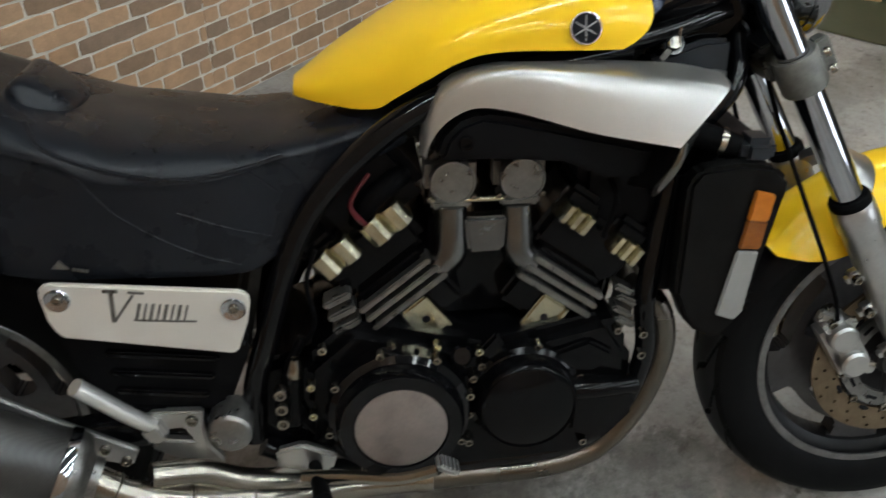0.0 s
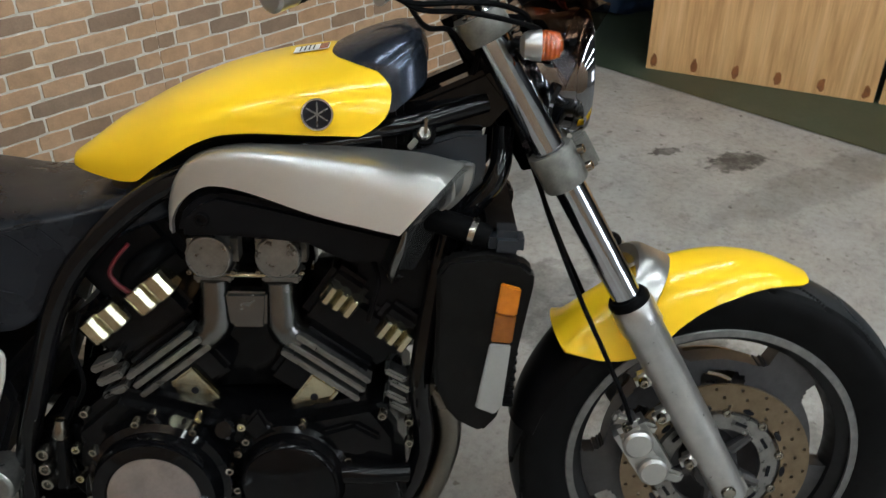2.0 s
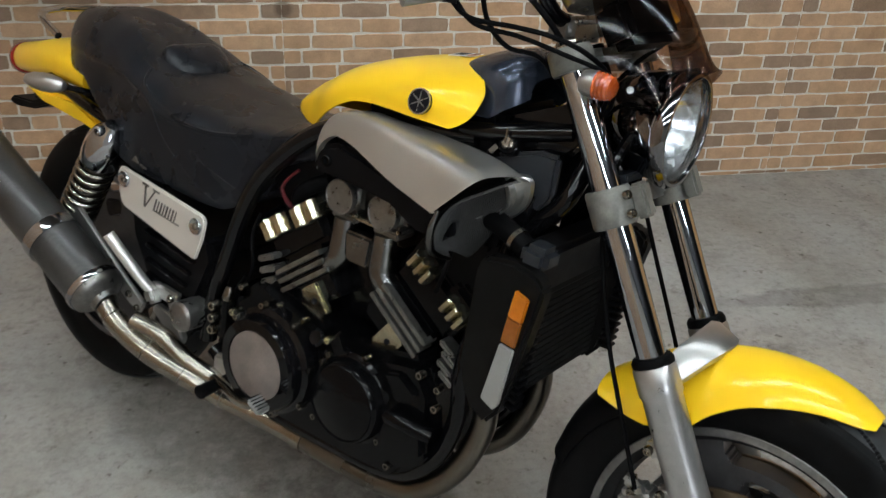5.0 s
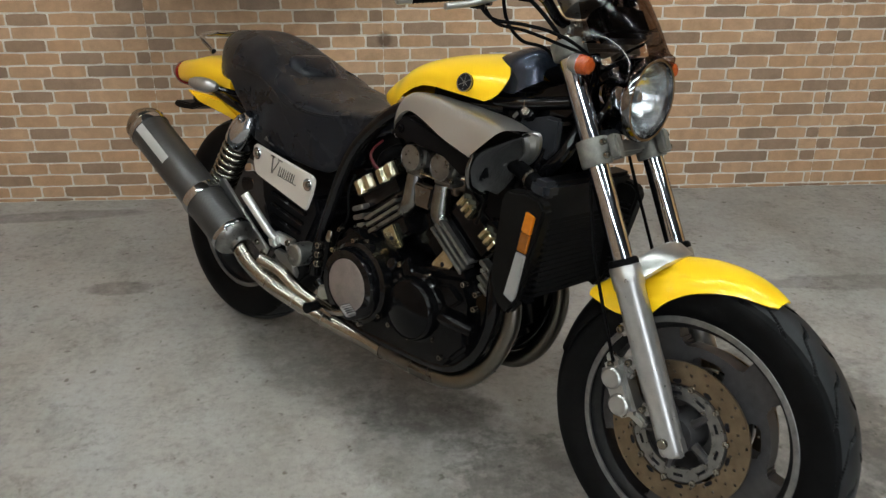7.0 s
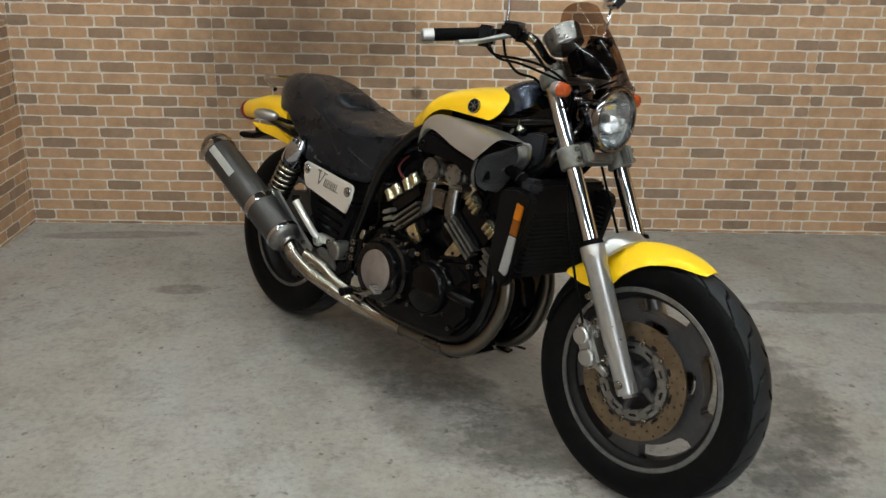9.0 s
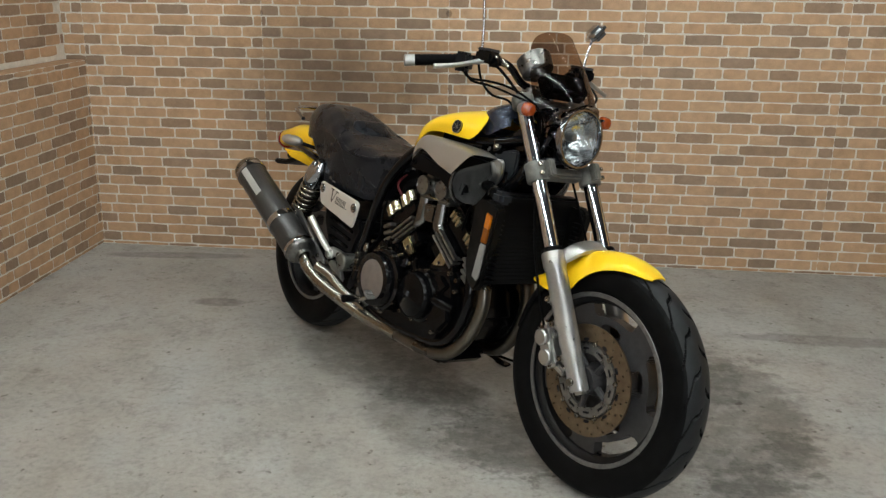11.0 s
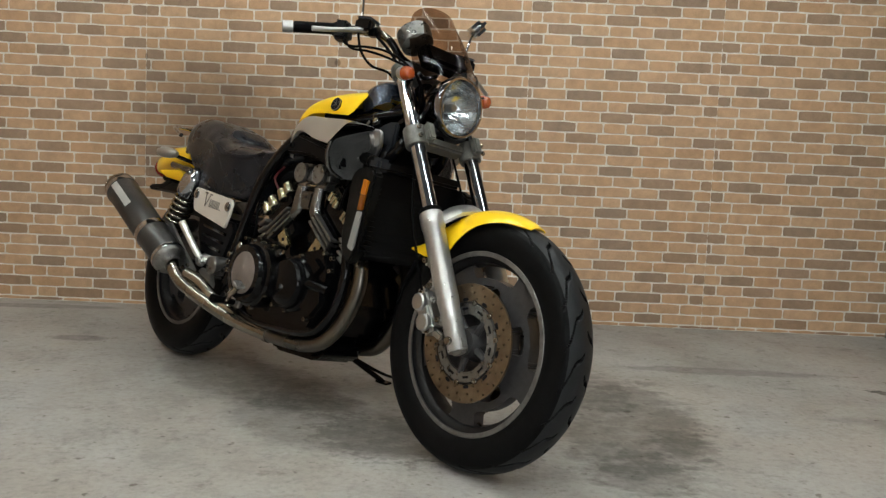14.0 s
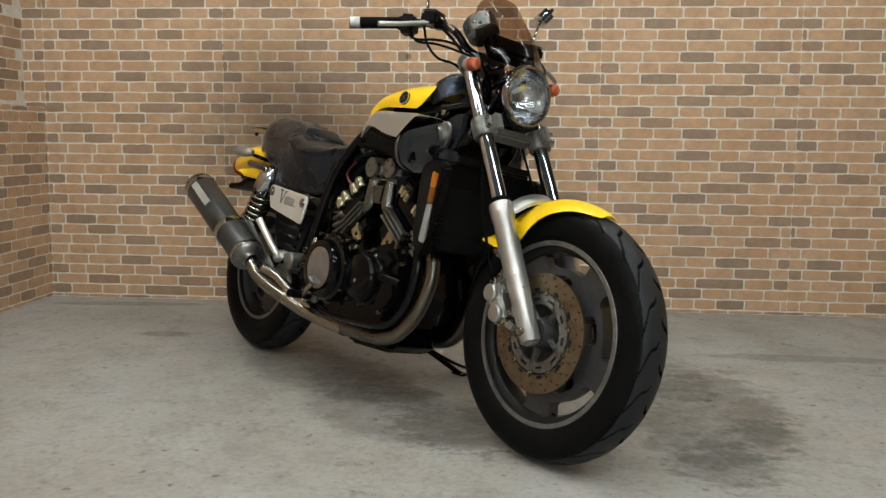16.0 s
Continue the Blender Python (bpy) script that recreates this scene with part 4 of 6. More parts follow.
def screen():
    """A small smoked screen, bowed round the headlamp."""
    spine = curve_through([(1.366, 0.094, 0.945), (1.350, 0.104, 0.990), (1.325, 0.111, 1.050), (1.290, 0.109, 1.105), (1.252, 0.100, 1.150), (1.219, 0.082, 1.186), (1.201, 0.052, 1.204), (1.194, 0.014, 1.210)], 25)
    rings = []
    for i, (x, w, z) in enumerate(spine):
        u = i / 24
        row = []
        for k in range(25):
            s = -1 + k / 12
            y = w * math.sin(s * 1.2) / math.sin(1.2)
            arch = 0.078 * (1 - u) ** 4 * (1 - s * s)
            row.append(Vector((x - 7.5 * y * y * (1 - 0.25 * u), y - 0.006, z + arch - 2.2 * y * y * (1 - u))))
        rings.append(row)
    b = loft(rings, closed=False)
    for k in range(12):
        bmesh.ops.smooth_vert(b, verts=[v for v in b.verts if not v.is_boundary], factor=0.5, use_axis_x=True, use_axis_y=True, use_axis_z=True)
    return b


scr = part("windscreen", screen(), SMOKE, bike, "small brown smoked acrylic windscreen", 60)
scr.visible_shadow = False
for y in (-0.07, 0.07):
    part("screen_bracket", tube([(1.30, y, 1.0), (1.29, y * 1.5, 0.985), (1.300, y * 1.95, 0.990)], 0.005, 8), GLOSS_BLACK, bike, "black screen bracket")
part("instrument_panel", block((1.232, 0, 1.060), (0.05, 0.16, 0.07), 0.012, turn_y(-35)), PLASTIC, bike)
gauge = part("speedometer", lathe([(0, -0.05), (0.025, -0.05), (0.046, -0.034), (0.049, 0.0), (0.049, 0.012), (0.044, 0.016), (0.042, 0.010), (0, 0.010)], (1.176, -0.072, 1.118), (-0.62, 0, 0.78), 36), DULL_CAP, bike, "dull alloy cased round speedometer")
part("dial", lathe([(0, 0.011), (0.0415, 0.011), (0.0415, 0.0115), (0, 0.0115)], (1.176, -0.072, 1.118), (-0.62, 0, 0.78), 32), INK, gauge)


def signal(at, axis, stalk):
    """A bullet turn signal on a short stalk."""
    s = part("turn_signal", lathe([(0.0000, -0.0245), (0.0090, -0.0235), (0.0155, -0.0195), (0.0185, -0.0105), (0.0190, 0.0010), (0.0000, 0.0010)], at, axis, 28), CAST, bike, "silver bullet turn signal with orange lens")
    ribs = [(0.0191 - 0.0008 * (k % 2) - 0.0035 * (k / 8) ** 3, 0.0012 + 0.0028 * k) for k in range(9)]
    part("signal_lens", lathe([(0.0, 0.0012)] + ribs + [(0.0100, 0.0272), (0.0, 0.0280)], at, axis, 28), ORANGE_LENS, s, "orange ribbed lens", 20)
    part("signal_stalk", tube([at, stalk], 0.008, 10, 3), GLOSS_BLACK, s)
    return s


signal(Vector((1.258, -0.150, 0.988)), (1, 0, 0), Vector((1.235, -0.105, 0.985)))
signal(Vector((1.278, 0.135, 0.980)), (1, 0, 0), Vector((1.235, 0.105, 0.985)))


def handlebar():
    pts = [(0.982, -0.362, 1.069), (1.030, -0.290, 1.083), (1.098, -0.180, 1.104), (1.122, -0.120, 1.098), (1.140, -0.060, 1.050), (1.140, 0.060, 1.050), (1.122, 0.120, 1.098), (1.098, 0.180, 1.104), (1.030, 0.290, 1.083), (0.982, 0.362, 1.069)]
    return tube(pts, 0.0112, 14)


part("handlebar", handlebar(), GLOSS_BLACK, bike, "black handlebar")
for s in (-1, 1):
    a, b = Vector((0.990, s * 0.350, 1.071)), Vector((1.055, s * 0.250, 1.091))
    d = (b - a).normalized()
    g = part("grip", lathe([(0.0115, 0.0)] + [(0.0165 - 0.0012 * (k % 2), 0.003 + 0.0045 * k) for k in range(26)] + [(0.020, 0.121), (0.020, 0.125), (0.0115, 0.125)], a, d, 20, closed=True), HOSE, bike, "ribbed black rubber grip")
    part("bar_end", lathe([(0, -0.030), (0.013, -0.030), (0.0165, -0.027), (0.0165, 0.0), (0, 0.0)], a, d, 20), CAST, g, "silver bar-end weight")
    part("switch_box", block(b + d * 0.016 + Vector((0, 0, -0.006)), (0.046, 0.056, 0.054), 0.009, Matrix.Rotation(radians(-s * 33), 4, "Z")), PLASTIC, bike, "black handlebar switch box")
    m = part("master_cylinder", block(Vector((1.110, s * 0.188, 1.110)), (0.050, 0.070, 0.034), 0.006, Matrix.Rotation(radians(-s * 25), 4, "Z")), BLACK, bike, "black brake fluid reservoir")
    part("reservoir_cap", block(Vector((1.110, s * 0.188, 1.130)), (0.044, 0.064, 0.008), 0.003, Matrix.Rotation(radians(-s * 25), 4, "Z")), GREY_PLASTIC, m)
    part("lever", tube([(1.128, s * 0.185, 1.108), (1.110, s * 0.230, 1.092), (1.098, s * 0.290, 1.074), (1.076, s * 0.345, 1.062)], [0.010, 0.0075, 0.0065, 0.007], 10), CAST, bike, "polished alloy lever")
    part("lever_perch", block(Vector((1.128, s * 0.178, 1.098)), (0.034, 0.030, 0.026), 0.006, Matrix.Rotation(radians(-s * 25), 4, "Z")), BLACK, m)
    part("perch_bolt", bolt((1.132, s * 0.178, 1.110), (0, 0, 1), 0.007, 0.008), STEEL, m)
    part("hose_union", tube([(1.128, s * 0.150, 1.106), (1.142, s * 0.136, 1.092)], [0.008, 0.006], 10, 3), STEEL, m, "steel hose union")
    part("switch_rocker", block(b + d * 0.016 + Vector((-0.026, 0, 0.004)), (0.008, 0.022, 0.014), 0.003, Matrix.Rotation(radians(-s * 33), 4, "Z")), RED_LENS, bike, "small red switch")
    stem = [(1.100, -0.205, 1.110), (1.098, -0.210, 1.180), (1.092, -0.225, 1.290), (1.088, -0.235, 1.330)] if s < 0 else [(1.115, 0.185, 1.115), (1.112, 0.195, 1.165), (1.094, 0.222, 1.210), (1.082, 0.240, 1.226)]
    part("mirror_stem", tube(stem, 0.0042, 10), CHROME, bike, "thin chrome mirror stem")
    at = Vector(stem[-1]) + Vector((-0.002, s * 0.010, 0.016))
    turned = Matrix.Rotation(radians(s * 62), 4, "Z") @ Matrix.Rotation(radians(38), 4, "Y")
    head = part("mirror", block(at, (0.038, 0.078, 0.062), 0.014, turned, segments=3), CHROME, bike, "small chrome rear mirror, folded")
    part("mirror_knuckle", lathe([(0, -0.012), (0.009, -0.012), (0.011, 0.0), (0.009, 0.012), (0, 0.012)], Vector(stem[-1]), (0.2, s, 0.3), 16), CHROME, head)
part("bar_clamp", block((1.140, 0, 1.036), (0.044, 0.12, 0.040), 0.010, segments=3), DULL_CAP, bike, "grey alloy handlebar clamp")

# cables from the bars to the front of the frame and down to the brakes
for pts, r in [([(1.060, -0.240, 1.075), (1.100, -0.235, 1.047), (1.160, -0.215, 1.045), (1.205, -0.190, 1.040), (1.240, -0.150, 1.022), (1.250, -0.09, 0.985), (1.225, -0.05, 0.92)], 0.0036),
               ([(1.070, -0.235, 1.070), (1.110, -0.232, 1.040), (1.165, -0.210, 1.034), (1.222, -0.180, 1.020), (1.262, -0.130, 1.000), (1.250, -0.07, 0.96), (1.220, -0.04, 0.90)], 0.0034),
               ([(1.110, -0.190, 1.110), (1.150, -0.160, 1.075), (1.180, -0.130, 1.035), (1.190, -0.09, 0.99), (1.180, -0.06, 0.93)], 0.0045),
               ([(1.095, -0.210, 1.100), (1.100, -0.190, 1.045), (1.120, -0.160, 1.010), (1.150, -0.120, 1.000), (1.175, -0.08, 0.96)], 0.0036),
               ([(1.120, 0.165, 1.105), (1.170, 0.185, 1.070), (1.220, 0.155, 1.035), (1.215, 0.07, 1.000), (1.185, 0.03, 0.94)], 0.0036),
               ([(1.262, -0.060, 0.830), (1.292, -0.085, 0.740), (1.338, -0.106, 0.630), (1.378, -0.112, 0.545), (1.412, -0.112, 0.470), (1.428, -0.105, 0.425)], 0.0036),
               ([(1.262, 0.060, 0.830), (1.292, 0.085, 0.740), (1.338, 0.106, 0.630), (1.378, 0.112, 0.545), (1.412, 0.112, 0.470), (1.428, 0.105, 0.425)], 0.0036)]:
    part("cable", tube(pts, r, 8), HOSE, bike)


# -- tank cover --
def tank_shell():
    """The yellow cover: a saddle-shaped skin that ends in two rounded lobes at the front."""
    top = lambda x: glide(x, [0.60, 0.64, 0.69, 0.76, 0.83, 0.92, 1.0, 1.04, 1.08], [0.794, 0.820, 0.856, 0.896, 0.925, 0.949, 0.961, 0.963, 0.961])
    low = lambda x: glide(x, [0.60, 0.64, 0.70, 0.732, 0.760, 0.800, 0.832, 0.866, 0.905, 0.97, 1.08], [0.797, 0.795, 0.792, 0.796, 0.816, 0.844, 0.863, 0.874, 0.877, 0.875, 0.870])
    wide = lambda x: glide(x, [0.626, 0.64, 0.665, 0.70, 0.732, 0.765, 0.80, 0.90, 1.0, 1.03, 1.05, 1.08], [0.026, 0.043, 0.062, 0.085, 0.105, 0.127, 0.144, 0.156, 0.158, 0.158, 0.157, 0.155])
    end = lambda h: 1.037 + 0.039 * (1 - (1 - h / 0.56) ** 2.6) if h < 0.56 else 1.076 - 0.075 * ((h - 0.56) / 0.44) ** 2.1
    rings = []
    for i in range(61):
        u = (i / 60) ** 0.9
        row = []
        for k in range(57):
            ph = (-1 + k / 28) * radians(104)
            c = math.cos(ph)
            h = ((c + 0.242) / 1.242) ** 0.82
            x = 0.626 + (end(h) - 0.626) * u
            w = wide(x) * (1 - (0.05 + 0.13 * h) * max(0.0, (u - 0.62) / 0.38) ** 2.4)
            row.append(Vector((x, w * math.copysign(abs(math.sin(ph)) ** 0.80, ph), low(x) + (top(x) - low(x)) * h)))
        rings.append(row)
    b = loft(rings, closed=False)
    for k in range(24):
        bmesh.ops.smooth_vert(b, verts=[v for v in b.verts if not v.is_boundary and v.co.x > 0.70], factor=0.5, use_axis_x=True, use_axis_y=True, use_axis_z=True)
    bmesh.ops.solidify(b, geom=b.faces, thickness=0.003)
    return b


part("tank_cover", tank_shell(), YELLOW, bike, "glossy yellow tank cover", 50)


def dash():
    """The dark grey panel between the lobes of the tank cover."""
    rings = []
    for x, w, top, low in [(0.985, 0.058, 0.958, 0.938), (1.005, 0.080, 0.969, 0.922), (1.030, 0.096, 0.981, 0.900), (1.055, 0.106, 0.989, 0.892), (1.078, 0.108, 0.995, 0.894), (1.098, 0.101, 0.996, 0.910), (1.113, 0.086, 0.988, 0.922), (1.121, 0.070, 0.960, 0.930)]:
        row = []
        for k in range(25):
            a = -1 + k / 12
            y = w * math.copysign(abs(math.sin(a * math.pi / 2)) ** 0.75, a)
            z = low + (top - low) * max(0.0, math.cos(a * math.pi / 2)) ** 0.42
            row.append(Vector((x, y, z)))
        rings.append(row)
    b = loft(rings, closed=False)
    bmesh.ops.solidify(b, geom=b.faces, thickness=0.003)
    return b


part("dash_panel", dash(), DASH, bike, "dark metallic grey tank panel", 40)
LABEL_TURN = Matrix.Rotation(radians(-9), 4, "Y") @ Matrix.Rotation(radians(4), 4, "X")
sticker = part("tank_sticker", block((0.965, -0.024, 0.9615), (0.048, 0.030, 0.0012), 0.0003, LABEL_TURN), LABEL, bike, "small white warning label with an orange band")
part("label_band", block((0.982, -0.024, 0.9648), (0.012, 0.029, 0.0010), 0.0002, LABEL_TURN), ORANGE_LENS, sticker, "orange band")
for k in range(4):
    part("label_line", block((0.950 + 0.006 * k, -0.024, 0.9602 + 0.00095 * k), (0.0018, 0.024, 0.0008), 0.0001, LABEL_TURN), INK, sticker)


def emblem(s):
    """The round tank badge, with crossed bars."""
    at, ax = Vector((0.986, s * 0.1580, 0.902)), Vector((0.02, s * 0.975, 0.22)).normalized()
    e = part("tank_emblem", lathe([(0, -0.004), (0.0192, -0.004), (0.0192, 0.0025), (0, 0.0025)], at, ax, 36), INK, bike, "round black and chrome tank emblem")
    part("emblem_ring", lathe([(0.0178, 0.001), (0.0200, 0.001), (0.0200, 0.0035), (0.0178, 0.0035)], at, ax, 40, closed=True), CHROME, e)
    turn = ax.to_track_quat("Z", "Y").to_matrix().to_4x4()
    for k in range(3):
        part("emblem_bar", block(at + ax * 0.003, (0.031, 0.0018, 0.0016), 0.0004, turn @ Matrix.Rotation(radians(30 + 60 * k), 4, "Z")), DULL_CAP, e)
    return e


emblem(-1)
emblem(1)


# -- air scoops --
def scoop_skin():
    top = curve_through([(0.783, -0.138, 0.742), (0.786, -0.134, 0.780), (0.797, -0.130, 0.816), (0.821, -0.125, 0.840), (0.858, -0.122, 0.852), (0.910, -0.121, 0.856), (1.010, -0.126, 0.854), (1.110, -0.133, 0.848), (1.172, -0.141, 0.836)], 49)
    low = curve_through([(0.790, -0.152, 0.740), (0.795, -0.163, 0.765), (0.808, -0.170, 0.788), (0.828, -0.176, 0.806), (0.855, -0.183, 0.816), (0.900, -0.193, 0.811), (0.985, -0.213, 0.789), (1.047, -0.228, 0.779), (1.090, -0.239, 0.773)], 49)
    rings = []
    for i, (a, c) in enumerate(zip(top, low)):
        u = i / 48
        out = Vector((0.35 * u, -1, 0.75)).normalized() * (0.008 + 0.026 * min(1, u * 1.6) + 0.014 * u * u)
        row = []
        soft = 0.75 - 0.55 * min(1, u * 2.2)
        for k in range(25):
            s = k / 24
            t = (s - 0.42) / (0.42 if s < 0.42 else 0.58)
            e = 1 - (math.sqrt(t * t + soft * soft) - soft) / (math.sqrt(1 + soft * soft) - soft)
            row.append(a.lerp(c, s) + out * e)
        row.append(c + Vector((0, 0.012, -0.002)))
        rings.append(row)
    b = loft(rings, closed=False)
    bmesh.ops.solidify(b, geom=b.faces, thickness=0.0025)
    return b


both("air_scoop", scoop_skin(), ALUMINIUM, bike, "brushed aluminium air scoop with scuffed lip", 50)


def scoop_mouth():
    edge_out = curve_through([(1.166, -0.146, 0.830), (1.140, -0.182, 0.813), (1.106, -0.226, 0.786), (1.088, -0.228, 0.745), (1.078, -0.205, 0.710), (1.085, -0.165, 0.688)], 25)
    edge_in = curve_through([(1.150, -0.128, 0.820), (1.148, -0.128, 0.800), (1.140, -0.126, 0.775), (1.130, -0.126, 0.750), (1.115, -0.128, 0.715), (1.098, -0.140, 0.688)], 25)
    return [[a.lerp(c, k / 8) + Vector((-0.030 * math.sin(math.pi * k / 8), 0.012 * math.sin(math.pi * k / 8), 0)) for k in range(9)] for a, c in zip(edge_out, edge_in)]


def scoop_grille():
    """Crossed wires over the mouth of the scoop."""
    g = np.array([[tuple(p) for p in r] for r in scoop_mouth()])
    n_u, n_v = g.shape[0] - 1, g.shape[1] - 1

    def at(u, v):
        u, v = min(max(u, 0), 1) * n_u, min(max(v, 0), 1) * n_v
        i, j = min(int(u), n_u - 1), min(int(v), n_v - 1)
        s, t = u - i, v - j
        return (g[i, j] * (1 - s) * (1 - t) + g[i + 1, j] * s * (1 - t) + g[i, j + 1] * (1 - s) * t + g[i + 1, j + 1] * s * t)
    b = bmesh.new()
    off = np.array((0.0080, -0.0045, 0.0))

    def strip(points, side):
        vs = [(b.verts.new(p + off - side), b.verts.new(p + off + side)) for p in points]
        for (p, q), (r, s) in zip(vs, vs[1:]):
            b.faces.new((p, q, s, r))
    for k in range(-32, 72):
        pts = [(u, (k / 40 + u * 0.9)) for u in np.linspace(0, 1, 40)]
        pts = [p for p in pts if 0.0 <= p[1] <= 1.0]
        if len(pts) > 2:
            strip([at(*p) for p in pts], np.array((0.0, 0.00038, 0.00038)))
        pts = [(u, (k / 40 + 0.62 - u * 0.9)) for u in np.linspace(0, 1, 40)]
        pts = [p for p in pts if 0.0 <= p[1] <= 1.0]
        if len(pts) > 2:
            strip([at(*p) for p in pts], np.array((0.0, 0.00038, -0.00038)))
    return b


# black sheet standing in for the unlit depth behind the mesh
def grille_backing():
    b = loft(scoop_mouth(), closed=False)
    bmesh.ops.solidify(b, geom=b.faces, thickness=0.001)
    return b


both("scoop_grille", scoop_grille(), MESH, bike, "grey wire mesh in the scoop mouth", 0)
both("grille_backing", grille_backing(), BACKING, bike)


def scoop_lip():
    """The polished inner lip at the front of the scoop."""
    a = curve_through([(1.172, -0.141, 0.836), (1.184, -0.130, 0.831), (1.180, -0.120, 0.800), (1.166, -0.112, 0.777), (1.146, -0.110, 0.757), (1.122, -0.118, 0.738)], 25)
    c = curve_through([(1.146, -0.146, 0.824), (1.154, -0.144, 0.800), (1.152, -0.138, 0.782), (1.138, -0.136, 0.768), (1.118, -0.138, 0.760), (1.102, -0.140, 0.752)], 25)
    rings = [[p, p.lerp(q, 0.12) + Vector((0.001, -0.003, 0.0)), p.lerp(q, 0.30) + Vector((-0.005, 0.003, 0.0)), p.lerp(q, 0.60) + Vector((-0.006, 0.003, 0.0)), p.lerp(q, 0.85) + Vector((0.000, -0.004, 0.0)), q, q + Vector((-0.01, 0.01, 0)), p + Vector((-0.012, 0.012, 0))] for p, q in zip(a, c)]
    return loft(rings)


both("mouth_rim", tube([(1.098, -0.234, 0.778), (1.090, -0.233, 0.750), (1.079, -0.212, 0.712), (1.080, -0.188, 0.694), (1.086, -0.165, 0.686)], [0.003, 0.006, 0.007, 0.006, 0.004], 10), DULL_ALLOY, bike, "rolled alloy rim under the scoop mouth")
both("scoop_lip", scoop_lip(), CAST, bike, "polished inner lip of the air scoop")
part("airbox", prism([(0.790, 0.730), (0.800, 0.790), (0.830, 0.835), (0.880, 0.838), (1.130, 0.828), (1.140, 0.760), (1.120, 0.690), (1.070, 0.680), (0.985, 0.735), (0.84, 0.742)], -0.112, 0.112, 0.012), PLASTIC, bike, "matt black airbox under the tank")
for s in (-1, 1):
    part("airbox_side", prism([(0.802, 0.748), (0.812, 0.778), (0.832, 0.797), (0.858, 0.806), (0.902, 0.798), (1.088, 0.752), (1.082, 0.712), (1.020, 0.712), (0.965, 0.738), (0.880, 0.746)], s * 0.148, s * 0.182, 0.008), PLASTIC, bike)
# two filler blocks added to keep the gap under the tank dark
part("tray_under_tank", block((0.830, 0, 0.800), (0.150, 0.170, 0.080), 0.010, turn_y(-24)), PLASTIC, bike, "black filler block added under the rear of the tank cover")
part("tank_base", block((0.960, 0, 0.872), (0.260, 0.180, 0.072), 0.010), PLASTIC, bike, "black filler block added under the tank cover")
part("mount_bolt", bolt((0.838, -0.178, 0.772), (0, -1, 0), 0.010, 0.010), BLACK, bike)


# -- seat --
def seat():
    xs = [-0.105 + 0.875 * k / 75 for k in range(76)]
    rings = []
    for x in xs:
        top = glide(x, [-0.105, -0.085, -0.05, 0.0, 0.08, 0.16, 0.24, 0.30, 0.36, 0.42, 0.49, 0.56, 0.63, 0.70, 0.742, 0.77], [0.770, 0.812, 0.846, 0.866, 0.875, 0.866, 0.838, 0.808, 0.790, 0.780, 0.770, 0.764, 0.767, 0.780, 0.787, 0.785])
        low = glide(x, [-0.105, -0.05, 0.0, 0.065, 0.131, 0.201, 0.243, 0.40, 0.55, 0.585, 0.62, 0.68, 0.742, 0.77], [0.745, 0.735, 0.735, 0.735, 0.697, 0.654, 0.608, 0.596, 0.592, 0.605, 0.655, 0.706, 0.735, 0.742])
        wt = glide(x, [-0.105, -0.08, -0.02, 0.04, 0.10, 0.20, 0.28, 0.36, 0.45, 0.54, 0.60, 0.66, 0.742, 0.77], [0.014, 0.040, 0.082, 0.108, 0.122, 0.136, 0.150, 0.162, 0.164, 0.150, 0.136, 0.124, 0.108, 0.090])
        roll = glide(x, [-0.1, 0.0, 0.12, 0.2, 0.29, 0.335, 0.385, 0.447, 0.513, 0.569, 0.61, 0.77], [0.050, 0.080, 0.086, 0.070, 0.040, 0.035, 0.050, 0.045, 0.040, 0.028, 0.020, 0.016])
        wl = min(wt, 0.125 + glide(x, [0.12, 0.24, 0.52, 0.64], [0.0, 0.03, 0.03, 0.0]))
        crease = top - roll
        half = [Vector((x, -wl * 0.96, low)), Vector((x, -wl, low + 0.006)), Vector((x, -(wl * 0.6 + wt * 0.4), low * 0.6 + crease * 0.4)), Vector((x, -wt * 0.985, crease - 0.012)), Vector((x, -wt, crease)),
                Vector((x, -wt * 0.94, crease + roll * 0.40)), Vector((x, -wt * 0.79, crease + roll * 0.72)), Vector((x, -wt * 0.54, top - roll * 0.09 + glide(x, [0.2, 0.4], [0.004, 0.0]))), Vector((x, -wt * 0.28, top)), Vector((x, 0, top))]
        row = half + [Vector((p.x, -p.y, p.z)) for p in reversed(half[:-1])]
        rings.append(curve_through(row, 61))
    return loft(rings)


seat_bm = seat()
SEAT_SKIN = BVHTree.FromBMesh(seat_bm)
chair = part("seat", seat_bm, VINYL, bike, "worn black vinyl stepped seat", 60)


def on_seat(points, s):
    """The points (x, z) where they meet the flank of the seat on side s."""
    out = []
    for x, z in points:
        hit = SEAT_SKIN.ray_cast(Vector((x, s * 0.5, z)), Vector((0, -s, 0)))[0]
        if hit:
            out.append(hit)
    return out


def seam(name, points, s, r):
    line = on_seat([tuple(p.xz) for p in curve_through([(x, 0, z) for x, z in points], 17)], s)
    if len(line) > 2:
        part(name, tube(line, r, 6), VINYL, chair)


